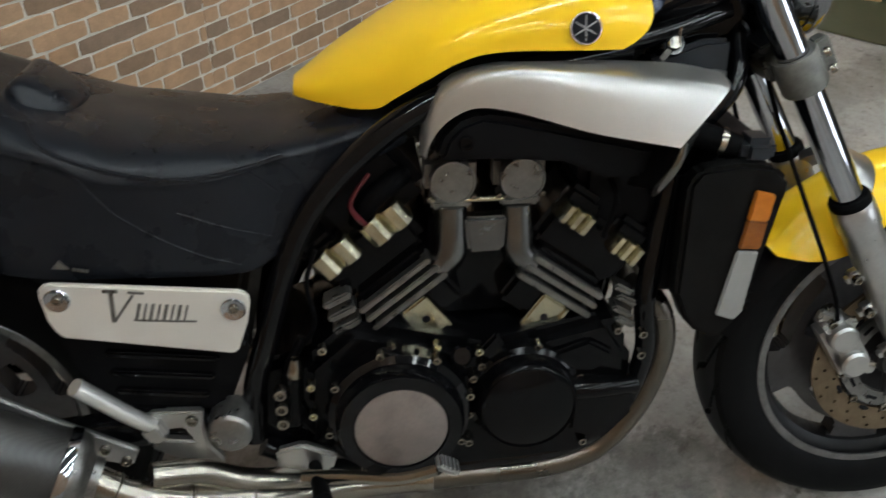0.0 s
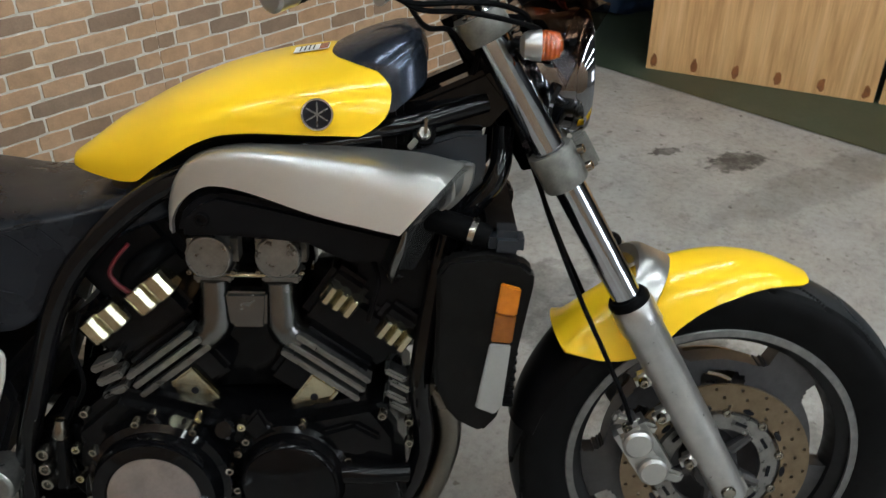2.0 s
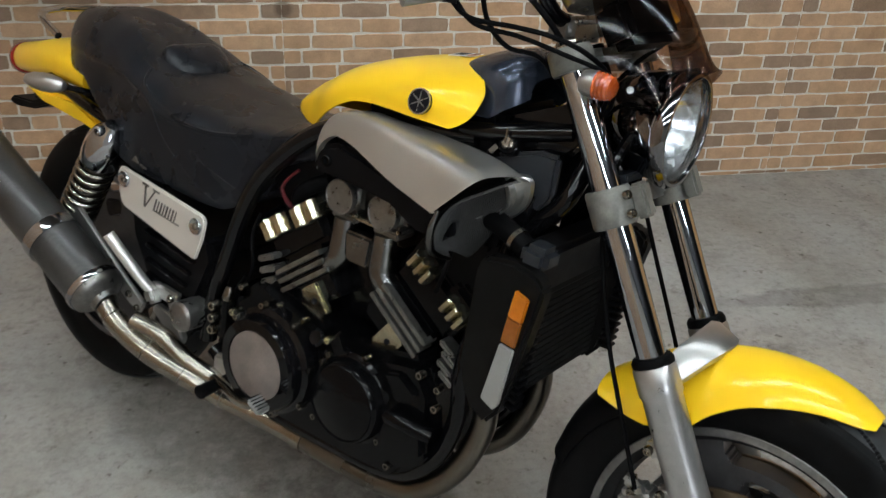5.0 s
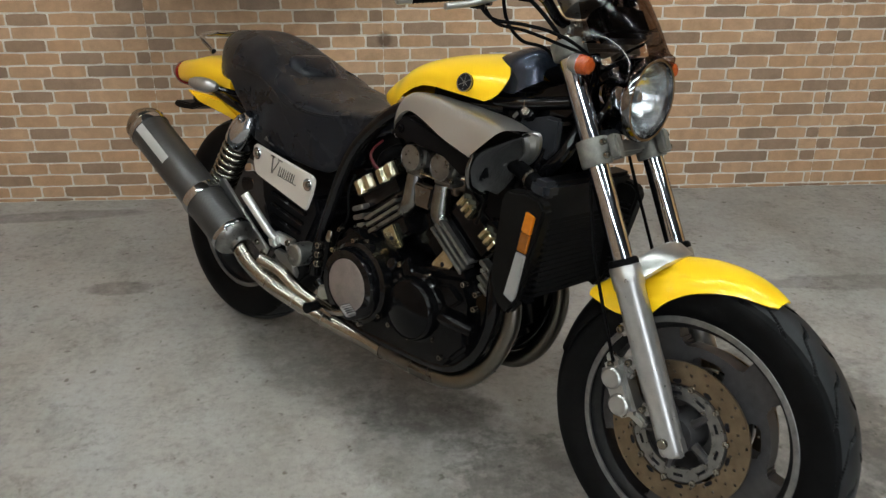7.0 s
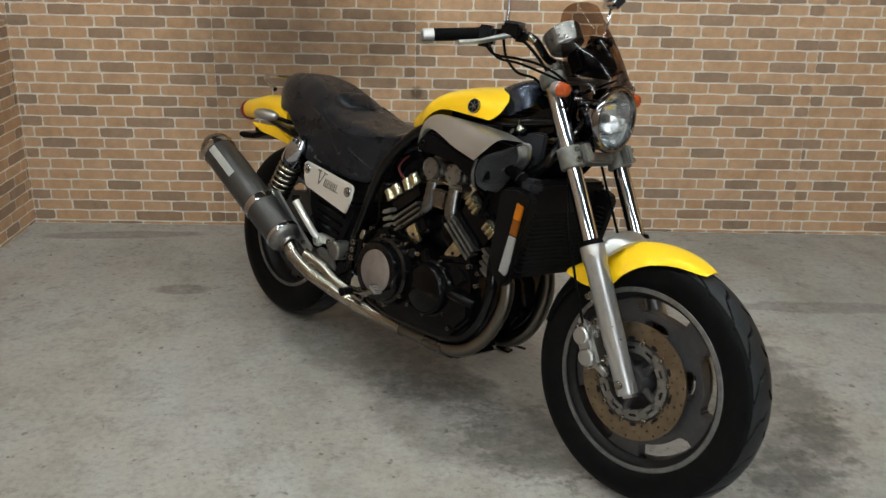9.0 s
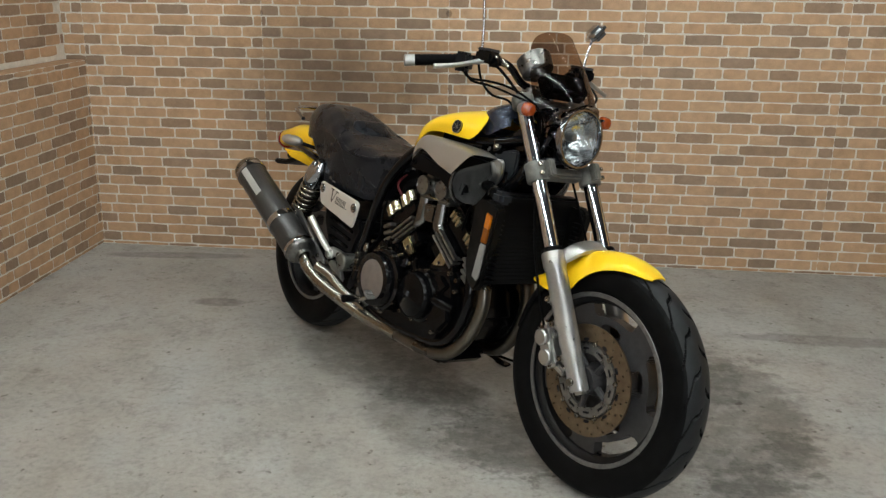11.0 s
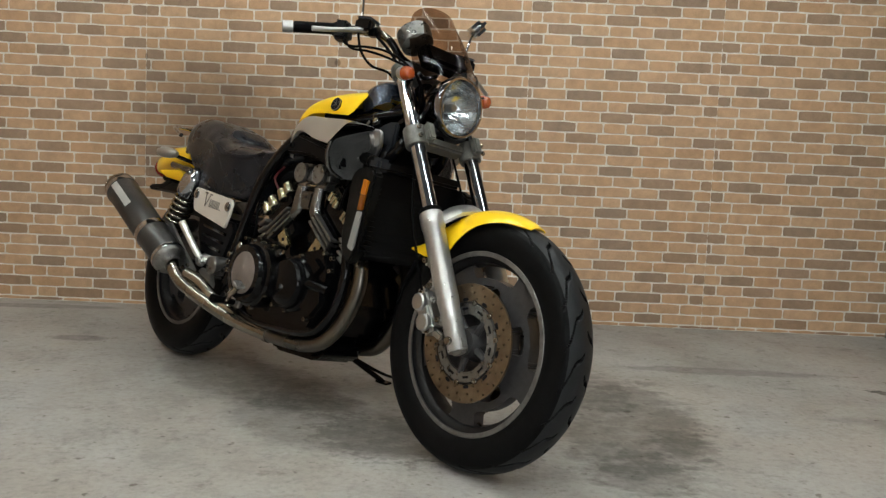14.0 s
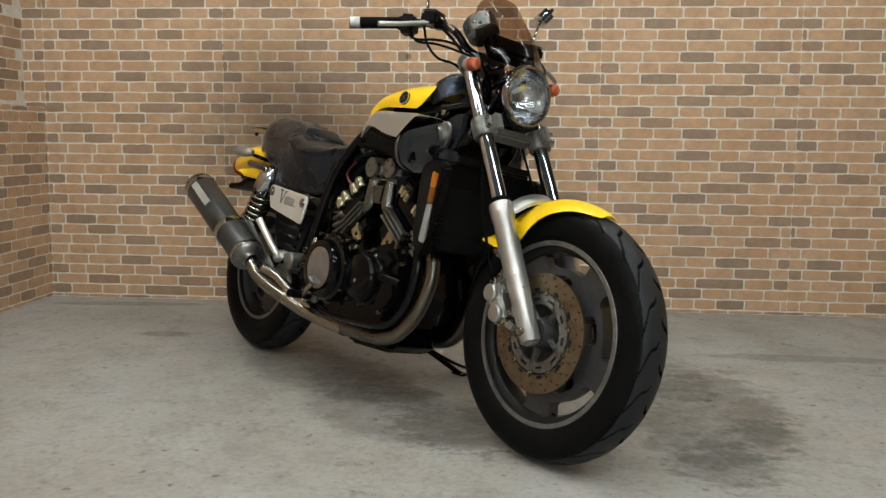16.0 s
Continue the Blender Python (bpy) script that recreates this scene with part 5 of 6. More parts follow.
def hip_pad():
    """The raised pad on the step of the seat."""
    rings = []
    for i in range(15):
        u = -1 + i / 7
        row = []
        for k in range(24):
            a = 2 * math.pi * k / 24
            e = (1 - abs(u) ** 5) ** 0.5 if abs(u) < 1 else 0.02
            cx, cz = math.copysign(abs(math.cos(a)) ** 0.55, math.cos(a)) * 0.044 * e, math.copysign(abs(math.sin(a)) ** 0.6, math.sin(a)) * 0.021 * e
            p = Vector((cx, u * 0.078, cz))
            p = Matrix.Rotation(radians(34), 3, "Y") @ p
            row.append(p + Vector((0.306 - 0.014 * u * u, 0.0, 0.806)))
        rings.append(row)
    return loft(rings)


part("hip_pad", hip_pad(), VINYL, chair, "raised black vinyl hip pad", 60)
for s in (-1, 1):
    seam("seat_piping", [(0.300, 0.800), (0.330, 0.776), (0.384, 0.752), (0.447, 0.737), (0.513, 0.733), (0.560, 0.738), (0.610, 0.748)], s, 0.0030)
    seam("skirt_seam", [(0.36, 0.745), (0.40, 0.690), (0.47, 0.640), (0.545, 0.605)], s, 0.0009)
    seam("skirt_seam", [(0.475, 0.688), (0.528, 0.663), (0.586, 0.640)], s, 0.0009)
    seam("skirt_seam", [(0.540, 0.752), (0.569, 0.730), (0.600, 0.700)], s, 0.0010)
    seam("skirt_seam", [(0.580, 0.755), (0.606, 0.738), (0.630, 0.712)], s, 0.0010)


# the faded maker's mark on the skirt, as plain shapes
mark = part("skirt_mark", prism([(0.309, 0.622), (0.320, 0.634), (0.331, 0.620)], -0.163, -0.160, 0.0006), DULL_CAP, chair, "faded white mark on the seat skirt")
for k in range(4):
    part("mark_bar", block((0.336 + 0.005 * k, -0.1605, 0.619 - 0.0012 * k), (0.0034, 0.003, 0.0045), 0.0006), DULL_CAP, mark)


# -- tail --
def tail_cowl():
    rings = []
    for x, w, top, low in [(-0.330, 0.036, 0.716, 0.658), (-0.312, 0.044, 0.726, 0.656), (-0.24, 0.060, 0.744, 0.662), (-0.16, 0.076, 0.766, 0.672), (-0.08, 0.086, 0.770, 0.678), (0.0, 0.094, 0.768, 0.680), (0.05, 0.100, 0.752, 0.678)]:
        ring = []
        for k in range(28):
            a = 2 * math.pi * k / 28
            ring.append(Vector((x, w * math.copysign(abs(math.sin(a)) ** 0.7, math.sin(a)), (top + low) / 2 + (top - low) / 2 * math.copysign(abs(math.cos(a)) ** 0.8, math.cos(a)))))
        rings.append(ring)
    return loft(rings)


cowl = part("tail_cowl", tail_cowl(), YELLOW, bike, "glossy yellow tail cowl", 50)
for s in (-1, 1):
    part("tail_side", prism([(-0.17, 0.662), (-0.06, 0.668), (0.03, 0.672), (0.10, 0.648), (0.135, 0.622), (0.118, 0.612), (0.06, 0.625), (-0.02, 0.632), (-0.10, 0.638)], s * 0.088, s * 0.108, 0.008), YELLOW, cowl)
part("tail_lamp", lathe([(0, 0.0), (0.036, 0.0), (0.039, 0.006), (0.038, 0.024), (0.030, 0.038), (0, 0.044)], (-0.324, 0, 0.684), (-1, 0, -0.18), 24), RED_LENS, bike, "dark red tail lamp")
br = part("plate_bracket", prism([(-0.295, 0.590), (-0.285, 0.606), (-0.20, 0.612), (-0.13, 0.640), (-0.11, 0.625), (-0.19, 0.595), (-0.27, 0.585)], -0.070, 0.070, 0.004), PLASTIC, bike, "black number plate bracket")
for s in (-1, 1):
    rs = part("rear_signal", lathe([(0, -0.048), (0.009, -0.045), (0.015, -0.034), (0.019, -0.014), (0.0195, 0.008), (0.017, 0.028), (0.010, 0.044), (0, 0.047)], (0.050, s * 0.186, 0.720), (-0.9, s * 0.35, 0), 24), CAST, bike, "silver rear turn signal")
    part("signal_stalk", tube([(0.060, s * 0.178, 0.718), (0.095, s * 0.10, 0.700)], 0.007, 8, 3), GLOSS_BLACK, rs)
part("grab_bar", tube([(-0.02, -0.112, 0.80), (-0.095, -0.105, 0.830), (-0.125, -0.05, 0.838), (-0.13, 0, 0.838), (-0.125, 0.05, 0.838), (-0.095, 0.105, 0.830), (-0.02, 0.112, 0.80)], 0.008, 10), CHROME, bike, "chrome passenger grab bar")
part("rear_mudguard", prism([(-0.10, 0.640), (-0.16, 0.625), (-0.165, 0.645), (-0.10, 0.660), (0.06, 0.672), (0.16, 0.62), (0.15, 0.60), (0.04, 0.648)], -0.085, 0.085, 0.004), PLASTIC, bike, "black rear mudguard")


# -- side covers, frame, swingarm --
def side_cover():
    b = prism([(0.291, 0.597), (0.295, 0.606), (0.304, 0.611), (0.541, 0.584), (0.550, 0.579), (0.554, 0.569), (0.547, 0.534), (0.530, 0.490), (0.524, 0.488), (0.313, 0.529), (0.304, 0.536), (0.296, 0.556)], -0.172, -0.181, 0.003)
    return b


for s, cover in zip((-1, 1), both("side_cover", side_cover(), SATIN_COVER, bike, "brushed aluminium side cover with dark lettering")):
    for x, z in ((0.314, 0.587), (0.531, 0.558)):
        part("cup_washer", lathe([(0.004, 0.002), (0.015, 0.0005), (0.0165, 0.003), (0.015, 0.005), (0.011, 0.003), (0.004, 0.0028)], (x, s * 0.181, z), (0, s, 0), 28, closed=True), CHROME, cover)
        part("cover_screw", bolt((x, s * 0.183, z), (0, s, 0), 0.0065, 0.004), STEEL, cover)
    # the maker's mark, as a tall wedge and a row of plain slanted strokes
    for x0, z0, x1, z1, w in [(0.371, 0.596, 0.390, 0.594, 0.0050), (0.381, 0.594, 0.3785, 0.550, 0.0056), (0.3785, 0.549, 0.408, 0.588, 0.0034), (0.402, 0.592, 0.422, 0.589, 0.0036)] + [
            (0.4145 + 0.0085 * k, 0.575 - 0.001 * k, 0.4065 + 0.0085 * k, 0.550 - 0.001 * k, 0.0042 - 0.0012 * (k % 2)) for k in range(8)] + [(0.404, 0.5505, 0.482, 0.5425, 0.0026)]:
        d = Vector((x1 - x0, 0, z1 - z0))
        part("letter_stroke", block(((x0 + x1) / 2, s * 0.1813, (z0 + z1) / 2), (d.length, 0.0016, w), 0.0004, Matrix.Rotation(-math.atan2(d.z, d.x), 4, "Y")), DULL_CAP, cover, "dull grey stroke of the script")
part("side_panel", prism([(0.285, 0.545), (0.53, 0.520), (0.545, 0.48), (0.500, 0.370), (0.345, 0.385), (0.30, 0.46)], -0.150, 0.150, 0.010), PLASTIC, bike, "black louvred side panel")
for s in (-1, 1):
    for k in range(4):
        z = 0.480 - 0.030 * k
        part("louvre", block((0.425 - 0.004 * k, s * 0.154, z - 0.003), (0.150 - 0.012 * k, 0.014, 0.009), 0.003, Matrix.Rotation(radians(8), 4, "Y")), GLOSS_BLACK, bike)
    part("frame_tube", tube([(1.06, s * 0.10, 0.86), (0.90, s * 0.125, 0.84), (0.79, s * 0.135, 0.805), (0.713, s * 0.135, 0.752), (0.645, s * 0.135, 0.680), (0.603, s * 0.135, 0.600), (0.570, s * 0.135, 0.500), (0.540, s * 0.135, 0.400), (0.530, s * 0.135, 0.310)], 0.017, 14), GLOSS_BLACK, bike, "glossy black steel frame tube")
    part("seat_rail", tube([(0.70, s * 0.125, 0.735), (0.55, s * 0.120, 0.60), (0.30, s * 0.115, 0.640), (0.10, s * 0.11, 0.67), (-0.10, s * 0.08, 0.69)], 0.013, 12), GLOSS_BLACK, bike)
    part("cradle_tube", tube([(1.165, s * 0.085, 0.80), (1.135, s * 0.10, 0.65), (1.112, s * 0.115, 0.50), (1.118, s * 0.118, 0.40), (1.085, s * 0.118, 0.300), (1.010, s * 0.118, 0.238), (0.86, s * 0.118, 0.222), (0.66, s * 0.120, 0.225), (0.54, s * 0.128, 0.290)], 0.016, 14), GLOSS_BLACK, bike, "black lower frame rail")
    part("swingarm", tube([(0.510, s * 0.125, 0.345), (0.30, s * 0.125, 0.335), (0.06, s * 0.112, 0.310)], [0.030, 0.027, 0.024], 14), BLACK, bike, "black swingarm leg")
    piv = part("pivot_cap", lathe([(0, -0.05), (0.031, -0.05), (0.031, 0.0), (0.0275, 0.004), (0.024, 0.0055), (0, 0.007)], (0.505, s * 0.188, 0.362), (0, s, 0), 36), DULL_CAP, bike, "round grey swingarm pivot cap")
    part("frame_head", prism([(1.04, 0.875), (1.20, 0.945), (1.235, 0.900), (1.20, 0.86), (1.06, 0.835)], s * 0.03, s * 0.075, 0.008), GLOSS_BLACK, bike)
    part("head_rail", tube([(1.035, s * 0.105, 0.868), (1.10, s * 0.100, 0.878), (1.20, s * 0.070, 0.900)], 0.014, 14), GLOSS_BLACK, bike, "black upper frame tube")
    part("head_panel", prism([(1.090, 0.842), (1.165, 0.866), (1.200, 0.866), (1.200, 0.800), (1.180, 0.772), (1.120, 0.795)], s * 0.080, s * 0.098, 0.006), GREY_PLASTIC, bike, "dark grey plastic panel beside the steering head")
    part("down_tube", tube([(1.225, s * 0.055, 0.86), (1.215, s * 0.085, 0.80), (1.165, s * 0.09, 0.73), (1.14, s * 0.09, 0.60)], 0.015, 12), GLOSS_BLACK, bike)
lock = part("ignition_lock", lathe([(0, -0.02), (0.0165, -0.02), (0.0165, 0.004), (0.0145, 0.006), (0, 0.006)], (1.117, -0.102, 0.864), (0.1, -0.9, 0.42), 24), GLOSS_BLACK, bike, "black ignition lock with chrome barrel and key")
part("lock_barrel", lathe([(0, 0.0), (0.0095, 0.0), (0.0095, 0.009), (0.0075, 0.011), (0, 0.011)], (1.117, -0.102, 0.864), (0.1, -0.9, 0.42), 20), STEEL, lock)
part("ignition_key", block((1.120, -0.120, 0.880), (0.004, 0.002, 0.022), 0.001), STEEL, lock)
part("key_fob", block((1.103, -0.122, 0.856), (0.008, 0.003, 0.016), 0.001, turn_y(40)), DARK_FIN, lock, "small dull key fob")


# -- rear shocks --
def shock(s):
    top, low = Vector((0.222, s * 0.150, 0.655)), Vector((0.075, s * 0.140, 0.405))
    ax = (low - top).normalized()
    n = (low - top).length
    sh = part("shock_absorber", lathe([(0, -0.022), (0.016, -0.020), (0.022, -0.008), (0.032, 0.004), (0.0395, 0.022), (0.0415, 0.048), (0.0410, 0.080), (0.037, 0.086), (0, 0.088)], top, ax, 28), CHROME, bike, "chrome shock absorber with bare spring")
    part("damper_body", tube([top, low], 0.022, 18, 4), PIPE, sh, "browned steel damper body")
    u = ax.orthogonal().normalized()
    v = ax.cross(u)
    pts = [top + ax * (0.086 + 0.166 * k / 144) + (u * math.cos(k / 144 * 7.5 * 2 * math.pi) + v * math.sin(k / 144 * 7.5 * 2 * math.pi)) * 0.0345 for k in range(145)]
    part("spring", tube(pts, 0.0070, 10, 289), STEEL, sh, "bare steel coil spring")
    part("spring_seat", lathe([(0.016, -0.05), (0.040, -0.05), (0.040, -0.038), (0.016, -0.036)], low, ax, 24, closed=True), CHROME, sh)
    part("shock_eye", lathe([(0, -0.016), (0.017, -0.016), (0.017, 0.016), (0, 0.016)], low, (0, 1, 0), 20), CAST, sh)
    part("top_nut", bolt(top + Vector((0, s * 0.02, 0.005)), (0, s, 0), 0.012, 0.012), CHROME, sh)
    return sh


shock(-1)
shock(1)


# -- engine: a vee of four --
part("crankcase", prism([(0.600, 0.300), (0.610, 0.440), (0.680, 0.500), (0.790, 0.470), (0.870, 0.450), (0.960, 0.470), (1.050, 0.490), (1.090, 0.430), (1.095, 0.320), (1.030, 0.235), (0.700, 0.225)], -0.150, 0.150, 0.018), BLACK, bike, "black engine crankcase")
part("gearbox", prism([(0.520, 0.290), (0.540, 0.420), (0.640, 0.450), (0.660, 0.25), (0.57, 0.245)], -0.115, 0.115, 0.015), BLACK, bike, "black gearbox housing")
part("sump", prism([(0.68, 0.235), (1.01, 0.235), (0.96, 0.175), (0.74, 0.172)], -0.085, 0.085, 0.012), BLACK, bike)


def fluted_cap(p, along, up, y, wide, tall, lobes):
    """A cast end cap whose face is cut into upright lobes with slanted flanks."""
    line, pitch = [(-wide / 2, -0.020)], wide / lobes
    for k in range(lobes):
        x = -wide / 2 + k * pitch
        line += [(x + pitch * a, d) for a, d in ((0.0, 0.006), (0.10, 0.013), (0.30, 0.019), (0.70, 0.019), (0.90, 0.013))]
    line += [(wide / 2, 0.006), (wide / 2, -0.020)]
    bm = bmesh.new()
    rings = []
    for h, k in ((-0.5, 0.90), (-0.44, 1.0), (0.44, 1.0), (0.5, 0.90)):
        rings.append([bm.verts.new(p + along * x * (0.5 + k / 2) + up * tall * h + Vector((0, y * d * k, 0))) for x, d in line])
    for lo, hi in zip(rings, rings[1:]):
        for i in range(len(line)):
            j = (i + 1) % len(line)
            bm.faces.new((lo[i], lo[j], hi[j], hi[i]))
    bm.faces.new(rings[0])
    bm.faces.new(rings[-1])
    return bm


def bank(lean, foot, fins_at, caps, plate_at, s):
    """One bank of cylinders, seen from its own side."""
    m = turn_y(lean)
    up = m @ Vector((0, 0, 1))
    along = m @ Vector((1, 0, 0))
    c = Vector((fins_at[0], 0, fins_at[1]))
    wide, tall, lobes = (0.070, 0.038, 2) if lean < 0 else (0.053, 0.030, 3)
    g = part("cylinder_bank", block(c - up * 0.025, (0.120, 0.236, 0.100), 0.008, m), BLACK, bike, "black cylinder bank with bare cooling fins")
    part("cylinder_head", block(c + up * 0.062, (0.152, 0.215, 0.078), 0.012, m), BLACK, g)
    for y in (-1, 1):
        for k in range(3):
            part("cooling_fin", block(c + up * (-0.022 + 0.0165 * k) + Vector((0, y * 0.116, 0)), (0.132 - 0.004 * k, 0.036, 0.0088), 0.0018, m), DARK_FIN, g, "bare alloy cooling fin edge")
        for dx in (-0.046, 0.046):
            h = c + up * 0.1 + along * dx + Vector((0, y * 0.060, 0))
            part("cam_box", block(h, (0.062, 0.100, 0.050), 0.010, m), BLACK, g)
        for (cx, cz) in caps:
            p = Vector((cx, y * 0.105, cz))
            part("cam_cap", fluted_cap(p, along, up, y, wide, tall, lobes), ZINC, g, "yellowed metal cam end cap with fluted face", 20)
        q = Vector((plate_at[0], y * 0.118, plate_at[1]))
        pl = part("side_plate", block(q, (0.046, 0.012, 0.060), 0.003, m), ZINC, g, "yellowed metal bracket plate")
        # ink disc for the dark inside of a hole that isn't cut
        part("plate_hole", lathe([(0, 0), (0.0055, 0), (0.0055, 0.0012), (0, 0.0012)], q + Vector((0, y * 0.006, 0)), (0, y, 0), 14), INK, g)
        part("plate_fold", block(q + along * 0.021 + Vector((0, y * 0.008, 0)), (0.004, 0.006, 0.060), 0.001, m), ZINC, g)
    return g


bank(-38, None, (0.752, 0.540), ((0.737, 0.636), (0.666, 0.588)), (0.789, 0.488), 1)
bank(36, None, (0.985, 0.535), ((1.002, 0.628), (1.077, 0.575)), (0.960, 0.478), 1)
for s in (-1, 1):
    for k in range(4):
        p = Vector((0.665 + 0.0057 * k, s * 0.114, 0.530 - 0.0215 * k))
        part("small_fin", block(p, (0.042, 0.036, 0.0120), 0.003, turn_y(-26)), DULL_CAP, bike, "bare alloy cooling fin")
        part("small_fin", block(Vector((1.078 + 0.006 * (k % 2), s * 0.107, 0.512 - 0.018 * k)), (0.036, 0.032, 0.0105), 0.0035, turn_y(30)), DARK_FIN, bike)
    # carburettor tops and the polished inlet pipes between the banks
    for x in (0.827, 0.921):
        cb = part("carburettor", block((x, s * 0.090, 0.698), (0.070, 0.060, 0.066), 0.016, segments=3), DARK_FIN, bike, "grimy alloy carburettor with round cap")
        part("carburettor_cap", lathe([(0, 0), (0.031, 0), (0.031, 0.010), (0.0300, 0.0125), (0.0285, 0.0130), (0.0275, 0.0115), (0, 0.0120)], (x, s * 0.120, 0.698), (0, s, 0), 36), DULL_CAP, cb, "dull round metal cap")
        part("float_bowl", block((x, s * 0.092, 0.660), (0.054, 0.050, 0.014), 0.004), DARK_FIN, cb)
        for d in (-0.030, 0.030):
            part("cap_screw", bolt((x + d, s * 0.119, 0.698 - 0.026), (0, s, 0), 0.004, 0.004), STEEL, cb)
    part("inlet_pipe", tube([(0.828, s * 0.108, 0.658), (0.827, s * 0.110, 0.610), (0.824, s * 0.110, 0.585), (0.808, s * 0.108, 0.565)], [0.0205, 0.0230, 0.0240, 0.0225], 20), DULL_ALLOY, bike, "dull alloy inlet pipe")
    part("inlet_pipe", tube([(0.918, s * 0.108, 0.655), (0.919, s * 0.110, 0.608), (0.922, s * 0.110, 0.583), (0.940, s * 0.108, 0.562)], [0.0205, 0.0230, 0.0240, 0.0225], 20), DULL_ALLOY, bike, "dull alloy inlet pipe")
    part("joint_cover", prism([(0.842, 0.644), (0.904, 0.644), (0.898, 0.590), (0.849, 0.590)], s * 0.100, s * 0.127, 0.005), DULL_ALLOY, bike, "dull alloy square joint cover")
    part("balance_rail", tube([(0.80, s * 0.105, 0.662), (0.873, s * 0.110, 0.664), (0.945, s * 0.105, 0.660)], 0.0045, 10), ZINC, bike)
    # rubber boots and ignition leads
    part("rubber_boot", tube([(0.765, s * 0.09, 0.700), (0.745, s * 0.105, 0.690), (0.715, s * 0.105, 0.665), (0.700, s * 0.09, 0.630)], 0.015, 12), HOSE, bike)
    part("ignition_lead", tube([(0.640, s * 0.125, 0.610), (0.625, s * 0.128, 0.560), (0.632, s * 0.128, 0.50), (0.615, s * 0.125, 0.46)], 0.0035, 8), HOSE, bike)
    part("ignition_lead", tube([(1.04, s * 0.09, 0.70), (1.055, s * 0.12, 0.66), (1.04, s * 0.12, 0.60)], 0.004, 8), HOSE, bike)
part("red_wire", tube([(0.718, -0.118, 0.712), (0.700, -0.125, 0.692), (0.691, -0.128, 0.672), (0.700, -0.124, 0.652), (0.716, -0.110, 0.630)], [0.003, 0.003, 0.0034, 0.004, 0.004], 10), RED_WIRE, bike, "red sheathed battery cable")


def round_cover(at, r, face_r, material, face_material, label, s, bolts):
    """A stepped round engine cover with a flat face."""
    y = s * abs(at[1])
    c = part("engine_cover", lathe([(0, -0.060), (r * 1.10, -0.060), (r * 1.10, -0.032), (r, -0.026), (r * 0.985, -0.012), (r * 0.93, 0.0), (face_r * 1.04, 0.002), (face_r * 1.02, -0.002), (0, -0.002)], (at[0], y, at[2]), (0, s, 0), 56), material, bike, label)
    part("cover_face", lathe([(0, -0.003), (face_r, -0.003), (face_r, 0.000), (face_r * 0.96, 0.0015), (0, 0.0022)], (at[0], y, at[2]), (0, s, 0), 48), face_material, c)
    for k in range(bolts):
        a = 2 * math.pi * (k + 0.3) / bolts
        part("cover_bolt", bolt((at[0] + r * 1.13 * math.cos(a), y - s * 0.040, at[2] + r * 1.13 * math.sin(a)), (0, s, 0), 0.0065, 0.012), STEEL, c)
    return c


for s in (-1, 1):
    round_cover((0.743, 0.214, 0.367), 0.092, 0.065, GLOSS_BLACK, STICKER, "glossy black clutch cover with a faded pinkish disc", s, 8)
    round_cover((0.928, 0.188, 0.366), 0.076, 0.066, BLACK, BLACK, "black round generator cover", s, 6)
    part("pump_cover", prism([(1.00, 0.40), (1.085, 0.385), (1.098, 0.330), (1.05, 0.275), (0.99, 0.30)], s * 0.145, s * 0.168, 0.010), BLACK, bike)
    part("water_pipe", tube([(0.99, s * 0.16, 0.372), (1.04, s * 0.165, 0.376), (1.095, s * 0.150, 0.368)], 0.015, 14), BLACK, bike)
    part("oil_filler", lathe([(0, 0), (0.016, 0), (0.016, 0.012), (0.012, 0.016), (0, 0.016)], (0.835, s * 0.150, 0.440), (0, s, 0.5), 18), GLOSS_BLACK, bike)
    part("crankcase_cover", prism([(0.86, 0.450), (0.885, 0.48), (0.90, 0.45), (0.96, 0.435), (1.02, 0.455), (1.06, 0.43), (1.03, 0.40), (0.95, 0.415), (0.88, 0.42)], s * 0.148, s * 0.160, 0.005), BLACK, bike)
    for x, z in ((0.640, 0.47), (0.735, 0.466), (0.800, 0.462), (0.852, 0.405), (0.846, 0.290), (1.02, 0.275), (1.06, 0.47), (1.098, 0.46), (1.098, 0.425), (0.86, 0.45), (0.62, 0.36), (0.62, 0.41)):
        part("engine_bolt", bolt((x, s * 0.151, z), (0, s, 0), 0.007, 0.012), STEEL if (x * 1000) % 3 < 1.6 else ZINC, bike)
    part("drain_hose", tube([(0.612, s * 0.12, 0.47), (0.590, s * 0.13, 0.42), (0.600, s * 0.14, 0.36), (0.625, s * 0.135, 0.31)], 0.007, 10), HOSE, bike)

# rear brake cylinder, pedal and foot rests
mc = part("brake_cylinder", tube([(0.590, -0.150, 0.345), (0.598, -0.152, 0.425)], 0.013, 14, 4), BLACK, bike, "black rear brake cylinder")
part("cylinder_top", lathe([(0, 0), (0.011, 0), (0.013, 0.008), (0.010, 0.02), (0.007, 0.03), (0, 0.031)], (0.598, -0.152, 0.425), (0.1, 0, 1), 16), STEEL, mc)
for z in (0.36, 0.385, 0.41):
    part("banjo_bolt", bolt((0.578, -0.162, z), (0, -1, 0), 0.010, 0.014), STEEL, mc)
part("brake_pedal", tube([(0.600, -0.175, 0.262), (0.660, -0.200, 0.278), (0.735, -0.236, 0.298), (0.790, -0.252, 0.322)], [0.012, 0.010, 0.0085, 0.008], 12), STEEL, bike, "chromed rear brake pedal")
part("pedal_pad", block((0.803, -0.256, 0.332), (0.034, 0.030, 0.012), 0.004, turn_y(28)), CAST, bike, "ribbed metal pedal pad")
